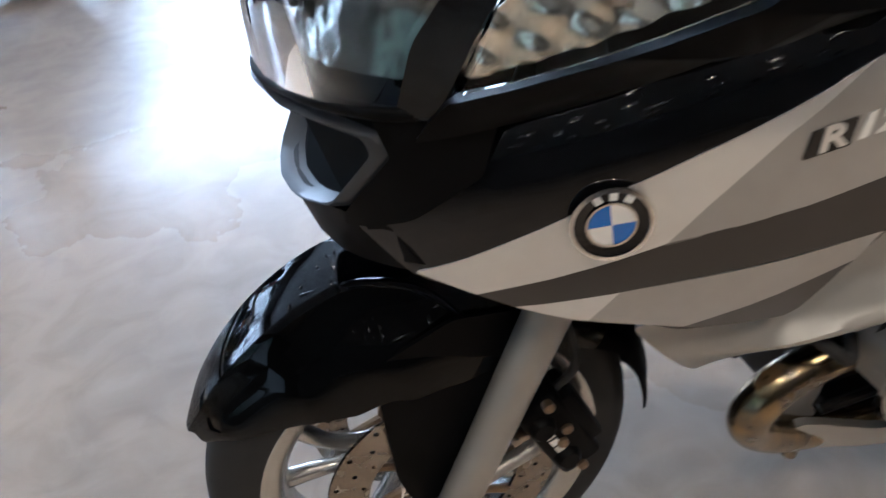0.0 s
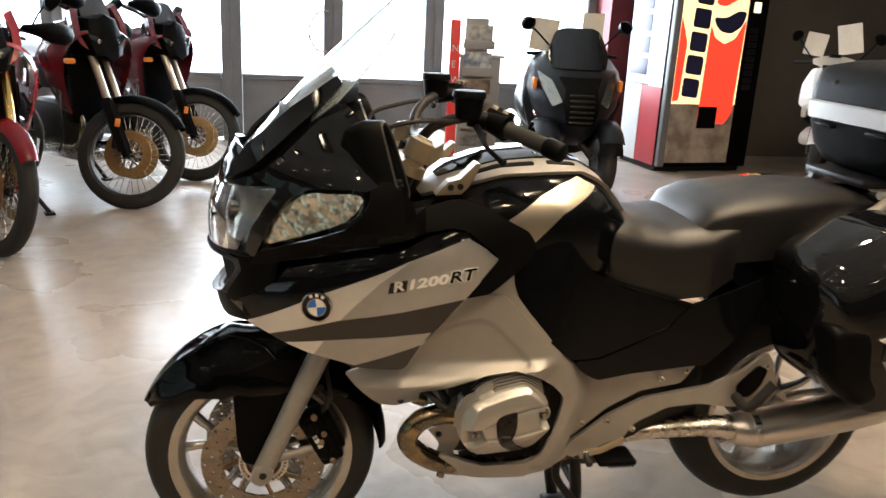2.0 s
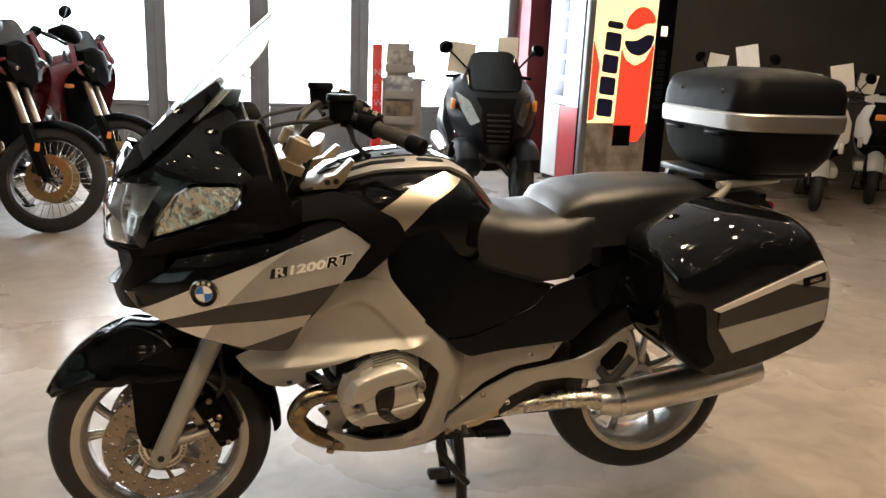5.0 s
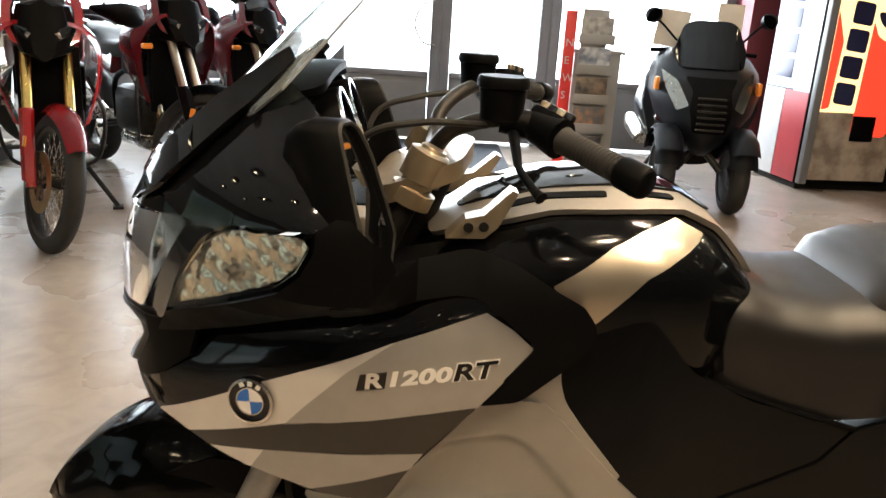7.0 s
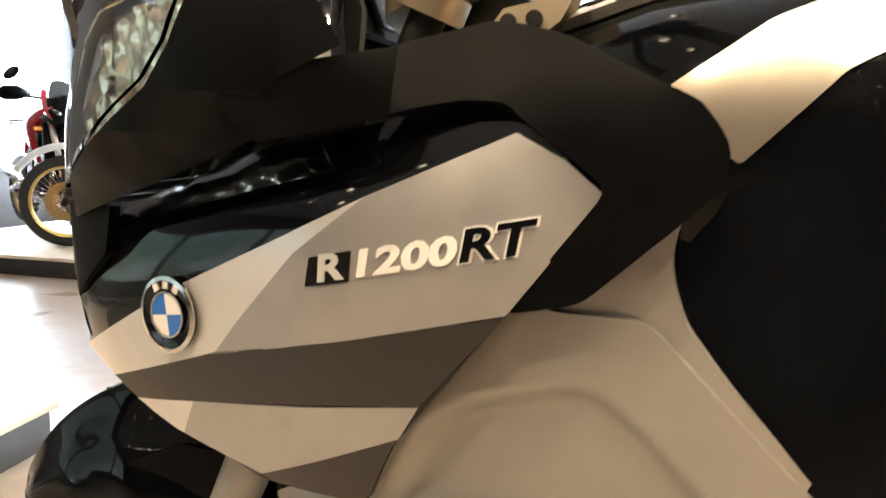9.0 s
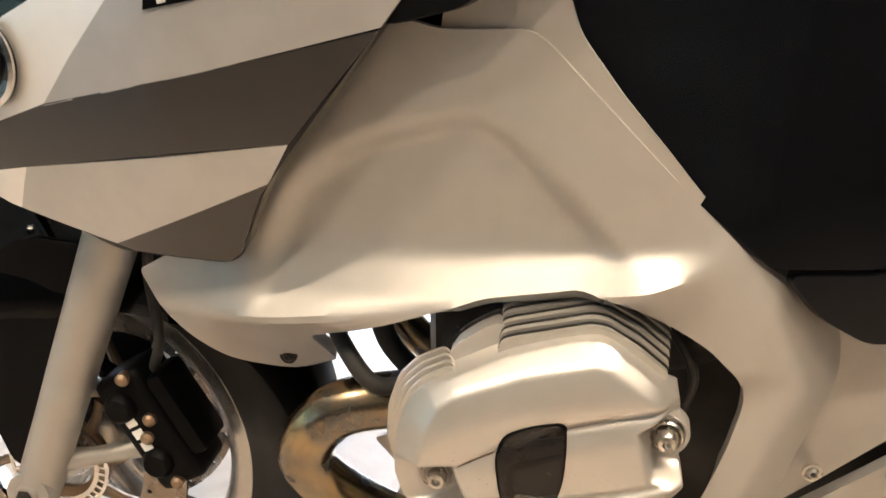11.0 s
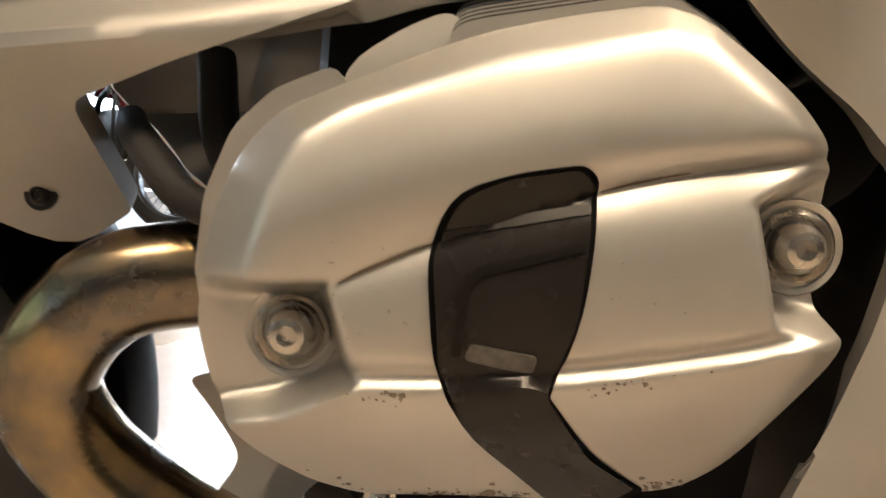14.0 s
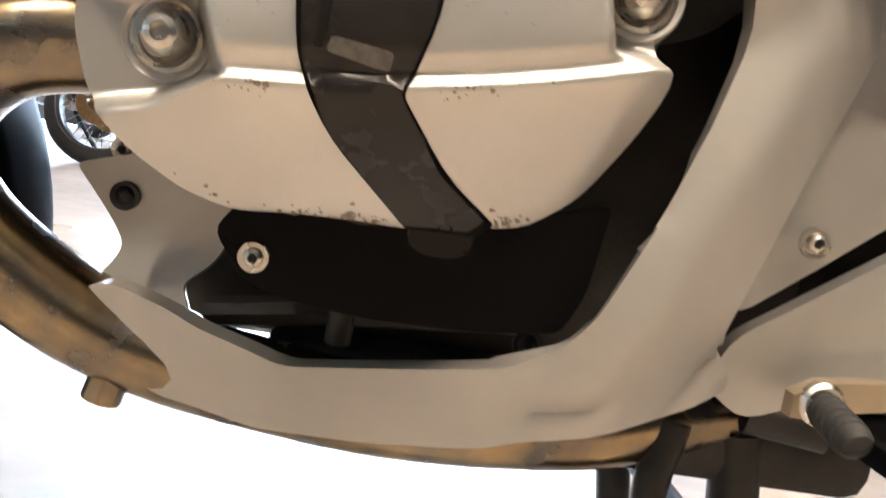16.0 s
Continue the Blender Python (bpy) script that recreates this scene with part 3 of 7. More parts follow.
centre = part("centre_lamp", panel_mesh(across([(0.0, 1.044), (0.12, 1.05), (0.20, 1.058), (0.272, 1.068), (0.262, 1.03), (0.226, 0.968), (0.20, 0.912), (0.12, 0.905), (0.0, 0.902)]), lambda u, z: (nose(u, z)[0] - 0.008 * max(0, 1 - (u / 0.27) ** 2) * math.sin(math.pi * min(1, max(0, (z - 0.90) / 0.165))), nose(u, z)[1], z), 0.005, off=0.004, r=0.012, step=0.02), LENS, BIKE, "clear centre head lamp lens")
part("reflector", panel_mesh(across([(0.0, 1.04), (0.12, 1.046), (0.25, 1.055), (0.215, 0.968), (0.19, 0.92), (0.0, 0.908)]), lambda u, z: (nose(u, z)[0] + 0.035 + 0.3 * (0.07 - abs(z - 0.975)) + 0.004 * math.sin(u * 160) * math.sin(z * 130), nose(u, z)[1] * 0.93, z), 0.004, step=0.012, rim=0), DULLREFLECTOR, centre)
part("bulb_ring", lathe(bmesh.new(), [(0.032, 0), (0.04, 0.0), (0.042, 0.03), (0.032, 0.03)], 24, pose(-0.80, 0, 0.975, 0, 0, -90), close=True), CHROME, centre)
part("nose_cowl", panel_mesh(across([(0.0, 1.15), (0.12, 1.135), (0.24, 1.10), (0.278, 1.072), (0.20, 1.060), (0.0, 1.046)]), nose, 0.01, r=0.004, off=0.003), BLACK, BIKE)
part("nose_lip", tube(bmesh.new(), [nose(u, 0.896 + 0.05 * abs(u)) for u in (-0.235, -0.2, -0.13, -0.06, 0, 0.06, 0.13, 0.2, 0.235)], 0.0065, 10), PLASTIC, BIKE)
MOUTH = [(0.0, 0.889), (0.10, 0.889), (0.195, 0.882), (0.203, 0.866), (0.137, 0.795), (0.06, 0.775), (0.0, 0.772)]
bm = bmesh.new()
rings = []
for s_, d_ in ((1.03, 0.008), (1.0, -0.003), (0.975, -0.009), (0.95, -0.007), (0.93, 0.003), (0.92, 0.02)):
    ring = []
    for p in rounded([(u * s_, 0.832 + (z - 0.832) * s_) for u, z in across(MOUTH)], 0.018):
        q = nose(p.x, p.y)
        ring.append((q[0] + d_ * lerp(abs(p.x), [0.08, 0.2], [1.0, 0.7]), q[1] + math.copysign(d_ * lerp(abs(p.x), [0.08, 0.2], [0, 0.6]), -q[1]) * (1 if abs(q[1]) > 0.01 else 0), q[2]))
    rings.append(ring)
# rim colour is lightened for the window light falling on it
intake = part("air_intake", loft(bm, rings, caps=False), MOUTHRIM, BIKE, "matt nose air intake, rim greyed for window light")
# near-black colour stands in for the shade deep in the mouth
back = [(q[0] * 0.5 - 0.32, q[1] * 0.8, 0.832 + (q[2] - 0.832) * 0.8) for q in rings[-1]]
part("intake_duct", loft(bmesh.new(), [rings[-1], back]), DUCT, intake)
both("nose_cheek", [(0.19, 0.905), (0.30, 0.898), (0.283, 0.849), (0.222, 0.806), (0.165, 0.783), (0.13, 0.775), (0.14, 0.792), (0.207, 0.866)], nose, 0.012, PLASTIC, "matt black panel beside the intake", r=0.004, off=0.001)
part("chin", panel_mesh(across([(0.0, 0.775), (0.06, 0.778), (0.13, 0.79), (0.19, 0.79), (0.22, 0.742), (0.10, 0.724), (0.0, 0.722)]), nose, 0.012, r=0.004), PLASTIC, BIKE)
part("nose_underside", panel_mesh([(-0.78, -0.12), (-0.78, 0.12), (-0.55, 0.19), (-0.42, 0.19), (-0.42, -0.19), (-0.55, -0.19)], lambda x, y: (x, y, lerp(x, [-0.8, -0.5, -0.3], [0.745, 0.67, 0.70])), 0.01), PLASTIC, BIKE)

# windscreen: one tall clear sheet, raked and bowed


def screen(y, v):
    return (-0.80 + 0.385 * v + 0.05 * v * (1 - v) + 2.2 * y * y * (1 - 0.35 * v), y, 1.085 + 0.40 * v + 0.03 * math.sin(v * math.pi))


SCR = part("windscreen", panel_mesh([(-0.15, 0.03), (0.0, -0.02), (0.15, 0.03), (0.225, 0.38), (0.215, 0.72), (0.14, 0.96), (0.0, 1.0), (-0.14, 0.96), (-0.215, 0.72), (-0.225, 0.38)], lambda y, v: screen(-y, v), 0.004, step=0.04, r=0.06, rim=0), SCREEN, BIKE, "tall clear windscreen")
rim_pts = [screen(0.222, 0.36), screen(0.224, 0.55), screen(0.212, 0.74), screen(0.15, 0.95), screen(0.0, 1.0), screen(-0.15, 0.95), screen(-0.212, 0.74), screen(-0.224, 0.55), screen(-0.222, 0.36)]
# opaque grey tube along the sheet's edge
part("screen_edge", tube(bmesh.new(), rim_pts, 0.0017, 6), EDGEGREY, SCR)
for s_ in (-1, 1):
    part("screen_bracket", tube(bmesh.new(), [(-0.66, s_ * 0.13, 1.16), (-0.60, s_ * 0.14, 1.235), (-0.545, s_ * 0.15, 1.285)], [0.012, 0.018, 0.010], 8), PLASTIC, SCR)

# mirrors, low on the fairing: deep shells with the glass set in a rim
MIRRORO = [(0.254, 1.19), (0.272, 1.232), (0.322, 1.232), (0.334, 1.20), (0.358, 1.09), (0.358, 1.02), (0.340, 0.985), (0.28, 0.976), (0.258, 1.0), (0.252, 1.09)]
glass_x = lambda z: lerp(z, [0.97, 1.01, 1.064, 1.15, 1.24], [-0.432, -0.424, -0.420, -0.446, -0.478])
for s_ in (-1, 1):
    o = rounded(MIRRORO, 0.022, 4)
    ring = lambda dx, k, shift=0.0: [(glass_x(p.y) + dx - 0.32 * (p.x - 0.305) * k, s_ * (0.305 + (p.x - 0.305) * k + shift), 1.11 + (p.y - 1.11) * k) for p in o]
    mh = part("mirror", loft(bmesh.new(), [ring(0.0, 0.90), ring(0.012, 0.93), ring(0.014, 0.97), ring(0.008, 1.0), ring(-0.025, 1.0, -0.002), ring(-0.045, 0.93, -0.012), ring(-0.062, 0.80, -0.032), ring(-0.072, 0.5, -0.05)]), PLASTIC, BIKE, "matt black rear-view mirror shell", 40)
    part("mirror_glass", loft(bmesh.new(), [ring(0.0005, 0.915), ring(0.004, 0.91)]), MIRROR, mh)
    part("mirror_rim", loft(bmesh.new(), [ring(0.011, 0.985), ring(0.0155, 0.97), ring(0.0155, 0.945), ring(0.009, 0.925)], caps=False), RUBBER, mh)

# silver lower fairing: a wing over the cylinder and an arm that sweeps round behind it


def soft(v, w):
    """Zero below nought and v above it, with a rounded knee of width w."""
    return 0.5 * (v + math.sqrt(v * v + w * w))


WING_LINE = np.polyfit([-0.53, -0.45, -0.36, -0.25, -0.1, 0.0, 0.05, 0.11], [0.185, 0.215, 0.24, 0.258, 0.276, 0.279, 0.262, 0.225], 4)

WING_CREST = np.polyfit([-0.53, -0.44, -0.316, -0.176, -0.10, -0.03], [0.575, 0.585, 0.600, 0.622, 0.638, 0.654], 2)
WING_TOP = np.polyfit([-0.45, -0.37, -0.17, -0.09], [0.640, 0.649, 0.651, 0.658], 1)


def wing(x, z):
    base = float(np.polyval(WING_LINE, x))
    # a shelf stands out over the lower edge, under a shallow recess
    zr = float(np.polyval(WING_CREST, x))
    d = z - zr
    tall = 0.018 + soft(float(np.polyval(WING_TOP, x)) - zr - 0.018, 0.012)
    fade = sm((x + 0.555) / 0.20) * (1 - sm((x + 0.09) / 0.09))
    y = base + fade * (0.028 * min(1.0, soft(1 - max(d, -0.02) / tall, 0.16)) - lerp(x, [-0.33, -0.22], [1.15, 0.75]) * soft(-max(d, -0.12) - 0.003, 0.0025))
    if z < 0.45:
        y = base
    dip = 1.0
    for (ax, az), (bx, bz), w_ in (((-0.38, 0.63), (-0.352, 0.70), 0.03), ((-0.352, 0.70), (-0.30, 0.736), 0.03), ((-0.30, 0.736), (-0.207, 0.762), 0.022), ((-0.207, 0.762), (-0.176, 0.749), 0.018), ((-0.176, 0.749), (-0.10, 0.672), 0.014), ((-0.09, 0.60), (-0.40, 0.60), 0.03)):
        e_ = Vector((bx - ax, bz - az)).normalized()
        dip *= sm(-(e_.x * (z - az) - e_.y * (x - ax)) / w_ + 0.5)
    y -= 0.012 * dip * sm((-0.06 - x) / 0.06)
    # crease along the sweeping arm and the dished foot
    y -= 0.30 * soft(x - lerp(z, [0.33, 0.385, 0.47, 0.548, 0.60, 0.66, 0.72], [-0.06, -0.02, 0.022, 0.060, 0.034, -0.012, -0.06]), 0.003) * sm((x + 0.09) / 0.06) * sm((0.74 - z) / 0.06)
    # the arm's inner edge is folded back
    y -= 0.28 * soft(0.036 - (x - lerp(z, [0.371, 0.484, 0.556], [-0.06, -0.012, 0.013])), 0.0015) * (1 - sm((z - 0.535) / 0.04)) * sm((x + 0.075) / 0.03)
    # the foot rail runs in under the cylinder towards its front
    y -= 0.05 * max(0, 0.40 - z) * 3 * lerp(x, [-0.3, -0.1], [0.4, 1])
    y -= 0.045 * sm((0.43 - z) / 0.05) * (1 - sm((x + 0.24) / 0.24))
    # two pressed dents where the arm runs into the foot
    for (ax, az), (bx, bz), w_, deep in (((-0.11, 0.334), (-0.022, 0.366), 0.012, 0.005), ((0.0, 0.348), (0.040, 0.400), 0.016, 0.009)):
        ln = math.hypot(bx - ax, bz - az)
        u = ((x - ax) * (bx - ax) + (z - az) * (bz - az)) / ln
        v = ((x - ax) * (bz - az) - (z - az) * (bx - ax)) / ln
        if -0.005 < u < ln + 0.005:
            y -= deep * sm((u + 0.005) / ln) * sm(v / 0.003) * (1 - sm((v - 0.003) / w_))
    return (x, -y, z)


WINGO = [(-0.525, 0.603), (-0.47, 0.634), (-0.43, 0.662), (-0.395, 0.695), (-0.375, 0.73), (-0.28, 0.84), (-0.227, 0.826), (-0.16, 0.826), (-0.145, 0.815), (0.006, 0.662), (0.092, 0.594, 0.03), (0.097, 0.555, 0.03), (0.066, 0.488), (0.036, 0.400), (0.056, 0.370), (0.030, 0.359, 0.02), (-0.002, 0.350), (-0.043, 0.339), (-0.088, 0.327), (-0.135, 0.316), (-0.187, 0.308), (-0.241, 0.314), (-0.284, 0.335), (-0.311, 0.352, 0.003), (-0.274, 0.372), (-0.240, 0.363), (-0.224, 0.356), (-0.175, 0.346), (-0.062, 0.376), (-0.045, 0.386), (-0.032, 0.405), (-0.012, 0.452), (0.004, 0.500), (0.017, 0.551, 0.02), (-0.018, 0.590), (-0.082, 0.633, 0.03), (-0.118, 0.640), (-0.19, 0.626), (-0.345, 0.569), (-0.339, 0.517, 0.004), (-0.385, 0.489, 0.02), (-0.440, 0.519), (-0.505, 0.580)]
# its mesh runs along the crest
rise = lambda x: float(np.polyval(WING_CREST, max(-0.53, min(x, 0.0)))) - 0.6
LOWER, _ = both("lower_fairing", [(q[0], q[1] - rise(q[0])) + tuple(q[2:]) for q in WINGO], lambda a, b: wing(a, b + rise(a)), 0.013, SILVER, "satin silver lower fairing", step=0.006, rim=0.0025, r=0.008)
part("inner_edge", panel_mesh([(-0.23, 0.80), (-0.22, 0.86), (-0.13, 0.915), (-0.139, 0.878), (-0.136, 0.853), (-0.126, 0.823), (-0.094, 0.781), (-0.056, 0.738), (0.006, 0.664), (0.096, 0.60), (0.085, 0.588), (0.0, 0.64), (-0.10, 0.74)], lambda x, z: (wing(x, z)[0], wing(x, z)[1] + 0.007, z), 0.01, rim=0.002, r=0.01, step=0.015), SILVER, LOWER)


def screw(x, y, z, r, parent, m=None, mat=STEEL):
    """A button-head screw in a washer, its socket towards -y."""
    m = m or pose(x, y, z)
    s = part("screw", lathe(bmesh.new(), [(0.0, -0.0022 * r / 0.006), (r * 0.42, -0.0022 * r / 0.006), (r * 0.48, -0.0042 * r / 0.006), (r * 0.72, -0.0036 * r / 0.006), (r, -0.001), (r, 0.004)], 20, m), mat, parent)
    part("socket", lathe(bmesh.new(), [(0.0, 0.0), (r * 0.44, 0.0), (r * 0.44, -0.0028 * r / 0.006), (0, -0.0028 * r / 0.006)], 6, m), DARKMETAL, parent)
    part("washer", lathe(bmesh.new(), [(r * 1.0, 0.002), (r * 1.45, 0.002), (r * 1.45, -0.0008), (r * 1.0, -0.0008)], 22, m, close=True), mat, parent)
    return s


for sx, sz, m_ in ((-0.384, 0.522, DARKMETAL), (0.090, 0.452, STEEL)):
    screw(sx, wing(sx, sz)[1] - 0.001, sz, 0.0058, LOWER, None, m_)

# ---- engine: cylinder, finned head, cover ----
ENGINE = part("engine_block", box(bmesh.new(), -0.26, 0.16, -0.14, 0.14, 0.33, 0.72, 0.03), DARKMETAL, BIKE, "dark engine block")
for s_ in (-1, 1):
    part("cylinder", lathe(bmesh.new(), [(0.0, 0.14), (0.075, 0.14)] + [(0.075 + 0.02 * (k % 2), 0.15 + 0.008 * k) for k in range(16)] + [(0.0, 0.28)], 28, Matrix.Translation((-0.145, 0, 0.525)) @ Matrix.Diagonal((1, s_, 1, 1))), DARKMETAL, ENGINE)
COVERO = [(-0.251, 0.498), (-0.248, 0.533), (-0.239, 0.557), (-0.226, 0.570), (-0.206, 0.579), (-0.165, 0.598), (-0.111, 0.6115), (-0.100, 0.610), (-0.079, 0.595), (-0.060, 0.579), (-0.050, 0.571), (-0.050, 0.556), (-0.053, 0.540), (-0.050, 0.524), (-0.043, 0.510), (-0.050, 0.491), (-0.064, 0.466), (-0.083, 0.451), (-0.125, 0.444), (-0.190, 0.441), (-0.208, 0.446), (-0.224, 0.456), (-0.244, 0.475)]
GROOVE = np.polyfit([-0.204, -0.174, -0.128, -0.090, -0.057], [0.517, 0.531, 0.552, 0.562, 0.568], 2)
CREST = np.polyfit([-0.204, -0.177, -0.138, -0.103, -0.061], [0.541, 0.554, 0.565, 0.5715, 0.5725], 2)
SILL = np.polyfit([-0.191, -0.169, -0.133, -0.096, -0.052], [0.4845, 0.487, 0.493, 0.498, 0.512], 2)
KEEL = np.polyfit([-0.206, -0.157, -0.127, -0.093], [0.468, 0.473, 0.478, 0.487], 2)


def inside(x, z, corners):
    """The distance inside a convex outline, given clockwise."""
    d = 9.0
    for (ax, az), (bx, bz) in zip(corners, corners[1:] + corners[:1]):
        ln = math.hypot(bx - ax, bz - az)
        d = min(d, ((bz - az) * (x - ax) - (bx - ax) * (z - az)) / ln)
    return d


FACE = [(-0.234, 0.44), (-0.2315, 0.515), (-0.2265, 0.543), (-0.2175, 0.562), (-0.204, 0.5715), (-0.156, 0.5905), (-0.108, 0.6015), (-0.096, 0.5990), (-0.074, 0.5820), (-0.030, 0.545), (-0.030, 0.44)]


def head(x, z):
    """The cylinder head cover's outer face."""
    zu, zc, zl, zk = (float(np.polyval(k, x)) for k in (GROOVE, CREST, SILL, KEEL))
    zc = max(zc, zu + 0.010)
    g = lerp(x, [-0.205, -0.17, -0.12, -0.06], [0.0016, 0.0030, 0.0050, 0.0058])
    h = 0.357
    if z > zc:
        h -= 0.20 * (soft(z - zc - 0.004, 0.008) - soft(-0.004, 0.008)) + 2.6 * max(0, z - zc - 0.02) ** 2
    elif z > zu:
        h -= g * ((zc - z) / (zc - zu)) ** 3.2
    else:
        h += 0.0012 - (g + 0.0012) * math.exp(-((zu - z) / 0.011))
    if z > zl:
        h -= 0.0026 * math.exp(-(((z - zl - 0.0048) / 0.0036) ** 2))
    h -= 0.36 * soft(zl - z, 0.0006) + 0.28 * soft(zk - z, 0.003)
    h -= 0.85 * soft(-inside(x, z, FACE), 0.0022)
    h -= 0.9 * soft(x - lerp(z, [0.45, 0.51, 0.60], [-0.075, -0.052, -0.068]), 0.006)
    # bolt pockets, open to the edges
    d = inside(x, z, [(-0.35, 0.508), (-0.205, 0.5185), (-0.1925, 0.485), (-0.219, 0.4705), (-0.35, 0.44)])
    h += (min(h, 0.3385) - h) * sm(d / 0.0085)
    d = inside(x, z, [(-0.0795, 0.5535), (-0.0575, 0.5675), (0.1, 0.62), (0.1, 0.50), (-0.05, 0.5125), (-0.069, 0.5135)])
    h += (min(h, 0.336) - h) * sm(d / 0.009)
    return (x, -h, z)


def slant(x):
    """How far the groove lies above its middle height; the face is laid out along it."""
    return float(np.polyval(GROOVE, x)) - 0.552


COVER = part("cylinder_cover", panel_mesh([(a, b - slant(a)) for a, b in COVERO], lambda a, b: head(a, b + slant(a)), 0.022, step=0.0016, rim=0.0025, r=0.008, way=(0, -1, 0)), CASTING, BIKE, "silver cast cylinder head cover with chipped lower edge", 60)
INS = [(-0.1735, 0.528), (-0.168, 0.5465, 0.008), (-0.152, 0.554), (-0.132, 0.5585, 0.004), (-0.1275, 0.555, 0.004), (-0.1270, 0.537), (-0.1285, 0.512), (-0.1355, 0.489, 0.002), (-0.118, 0.466), (-0.099, 0.4525, 0.001), (-0.104, 0.4475, 0.001), (-0.129, 0.4465, 0.001), (-0.158, 0.474), (-0.169, 0.494)]
c_ = Vector((-0.148, 0.505))
part("insert_seal", panel_mesh([(c_.x + (p[0] - c_.x) * 1.085, c_.y + (p[1] - c_.y) * 1.03, *p[2:]) for p in INS], head, 0.004, step=0.003, rim=0, off=0.0007), DUCT, COVER)
part("insert", panel_mesh(INS, head, 0.004, step=0.004, rim=0.0006, r=0.004, off=0.0016), TINT, COVER, "smoked dark insert strip")
# lighter patch paints a reflection lying on the insert
part("insert_sticker", panel_mesh([(-0.160, 0.5035), (-0.1395, 0.5015), (-0.1405, 0.4965), (-0.1615, 0.4985)], head, 0.001, step=0.004, rim=0, r=0.0015, off=0.0024), SHEENPATCH, COVER)
# darker strips paint the shade of the insert's inner steps
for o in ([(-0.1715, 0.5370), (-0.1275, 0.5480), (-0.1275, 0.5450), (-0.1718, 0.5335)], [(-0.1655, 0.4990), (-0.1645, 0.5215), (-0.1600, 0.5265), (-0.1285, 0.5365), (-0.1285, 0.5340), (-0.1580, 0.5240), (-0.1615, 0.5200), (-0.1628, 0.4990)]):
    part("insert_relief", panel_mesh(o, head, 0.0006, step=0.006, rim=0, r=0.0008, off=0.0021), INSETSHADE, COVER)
for bx, bz, br in ((-0.2185, 0.4975, 0.0105), (-0.0575, 0.5395, 0.0105)):
    y_ = head(bx, bz)[1] - 0.001
    b_ = part("cover_bolt", lathe(bmesh.new(), [(0, -0.006), (0.0030, -0.006), (0.0034, -0.009), (0.0058, -0.0085), (0.0078, -0.006), (0.0086, -0.002), (0.0086, 0.01)], 26, pose(bx, y_, bz)), STEEL, COVER, "bright domed cover bolt")
    part("bolt_collar", lathe(bmesh.new(), [(0.0096, 0.01), (0.0096, -0.001), (0.0112, -0.0022), (0.0124, -0.001), (0.0126, 0.01)], 28, pose(bx, y_, bz)), STEEL, COVER)
    part("bolt_seat", lathe(bmesh.new(), [(0.0135, 0.012), (0.0135, 0.0005), (0.0155, 0.0), (0.0166, 0.002), (0.017, 0.012)], 28, pose(bx, y_, bz)), CASTING, COVER)
mirrored(COVER)
# stone chips in the paint
rng = random.Random(5)
CHIP = material("chipped_paint_edge", (0.23, 0.19, 0.15), 0.5, 0.3, var=0.5, scale=400)
for k in range(170):
    if k < 60:
        x_ = rng.choice((rng.gauss(-0.180, 0.008), rng.gauss(-0.115, 0.012)))
        z_ = float(np.polyval(SILL, x_)) - abs(rng.gauss(0, 0.0022))
    elif k < 150:
        x_ = rng.choice((rng.gauss(-0.095, 0.009), rng.gauss(-0.150, 0.010), rng.uniform(-0.21, -0.08)))
        z_ = lerp(x_, [-0.21, -0.19, -0.125, -0.083], [0.4485, 0.4425, 0.4455, 0.4525]) + abs(rng.gauss(0.001, 0.002))
    else:
        x_, z_ = rng.choice((rng.uniform(-0.122, -0.075), rng.uniform(-0.205, -0.180))), rng.uniform(0.500, 0.535)
    if -0.178 < x_ < -0.124 and z_ > 0.475:
        continue
    s_ = rng.choice((rng.uniform(0.0002, 0.0005), rng.uniform(0.0003, 0.0011)))
    o = [(x_ + math.cos(a) * s_ * rng.uniform(0.5, 1.8), z_ + math.sin(a) * s_ * rng.uniform(0.5, 1.3)) for a in (0.2, 1.3, 2.4, 3.5, 4.6, 5.6)]
    part("paint_chip", panel_mesh(o, head, 0.0004, step=0.02, r=0, rim=0, off=0.0002), CHIP if k < 150 else SCUFF, COVER)
# dirt in the groove's left run; the right strip paints groove shade
for x0, x1, w_ in ((-0.202, -0.174, 0.0009), (-0.1245, -0.095, 0.0006)):
    o = [(x, float(np.polyval(GROOVE, x)) + w_ * (0.2 if x in (x0, x1) else 1)) for x in np.linspace(x0, x1, 6)] + [(x, float(np.polyval(GROOVE, x)) - w_ * 0.3) for x in np.linspace(x1, x0, 6)]
    part("groove_dirt", panel_mesh(o, head, 0.0004, step=0.01, r=0, rim=0, off=0.0005, way=(0, -1, 0)), GRIMESHADE, COVER)
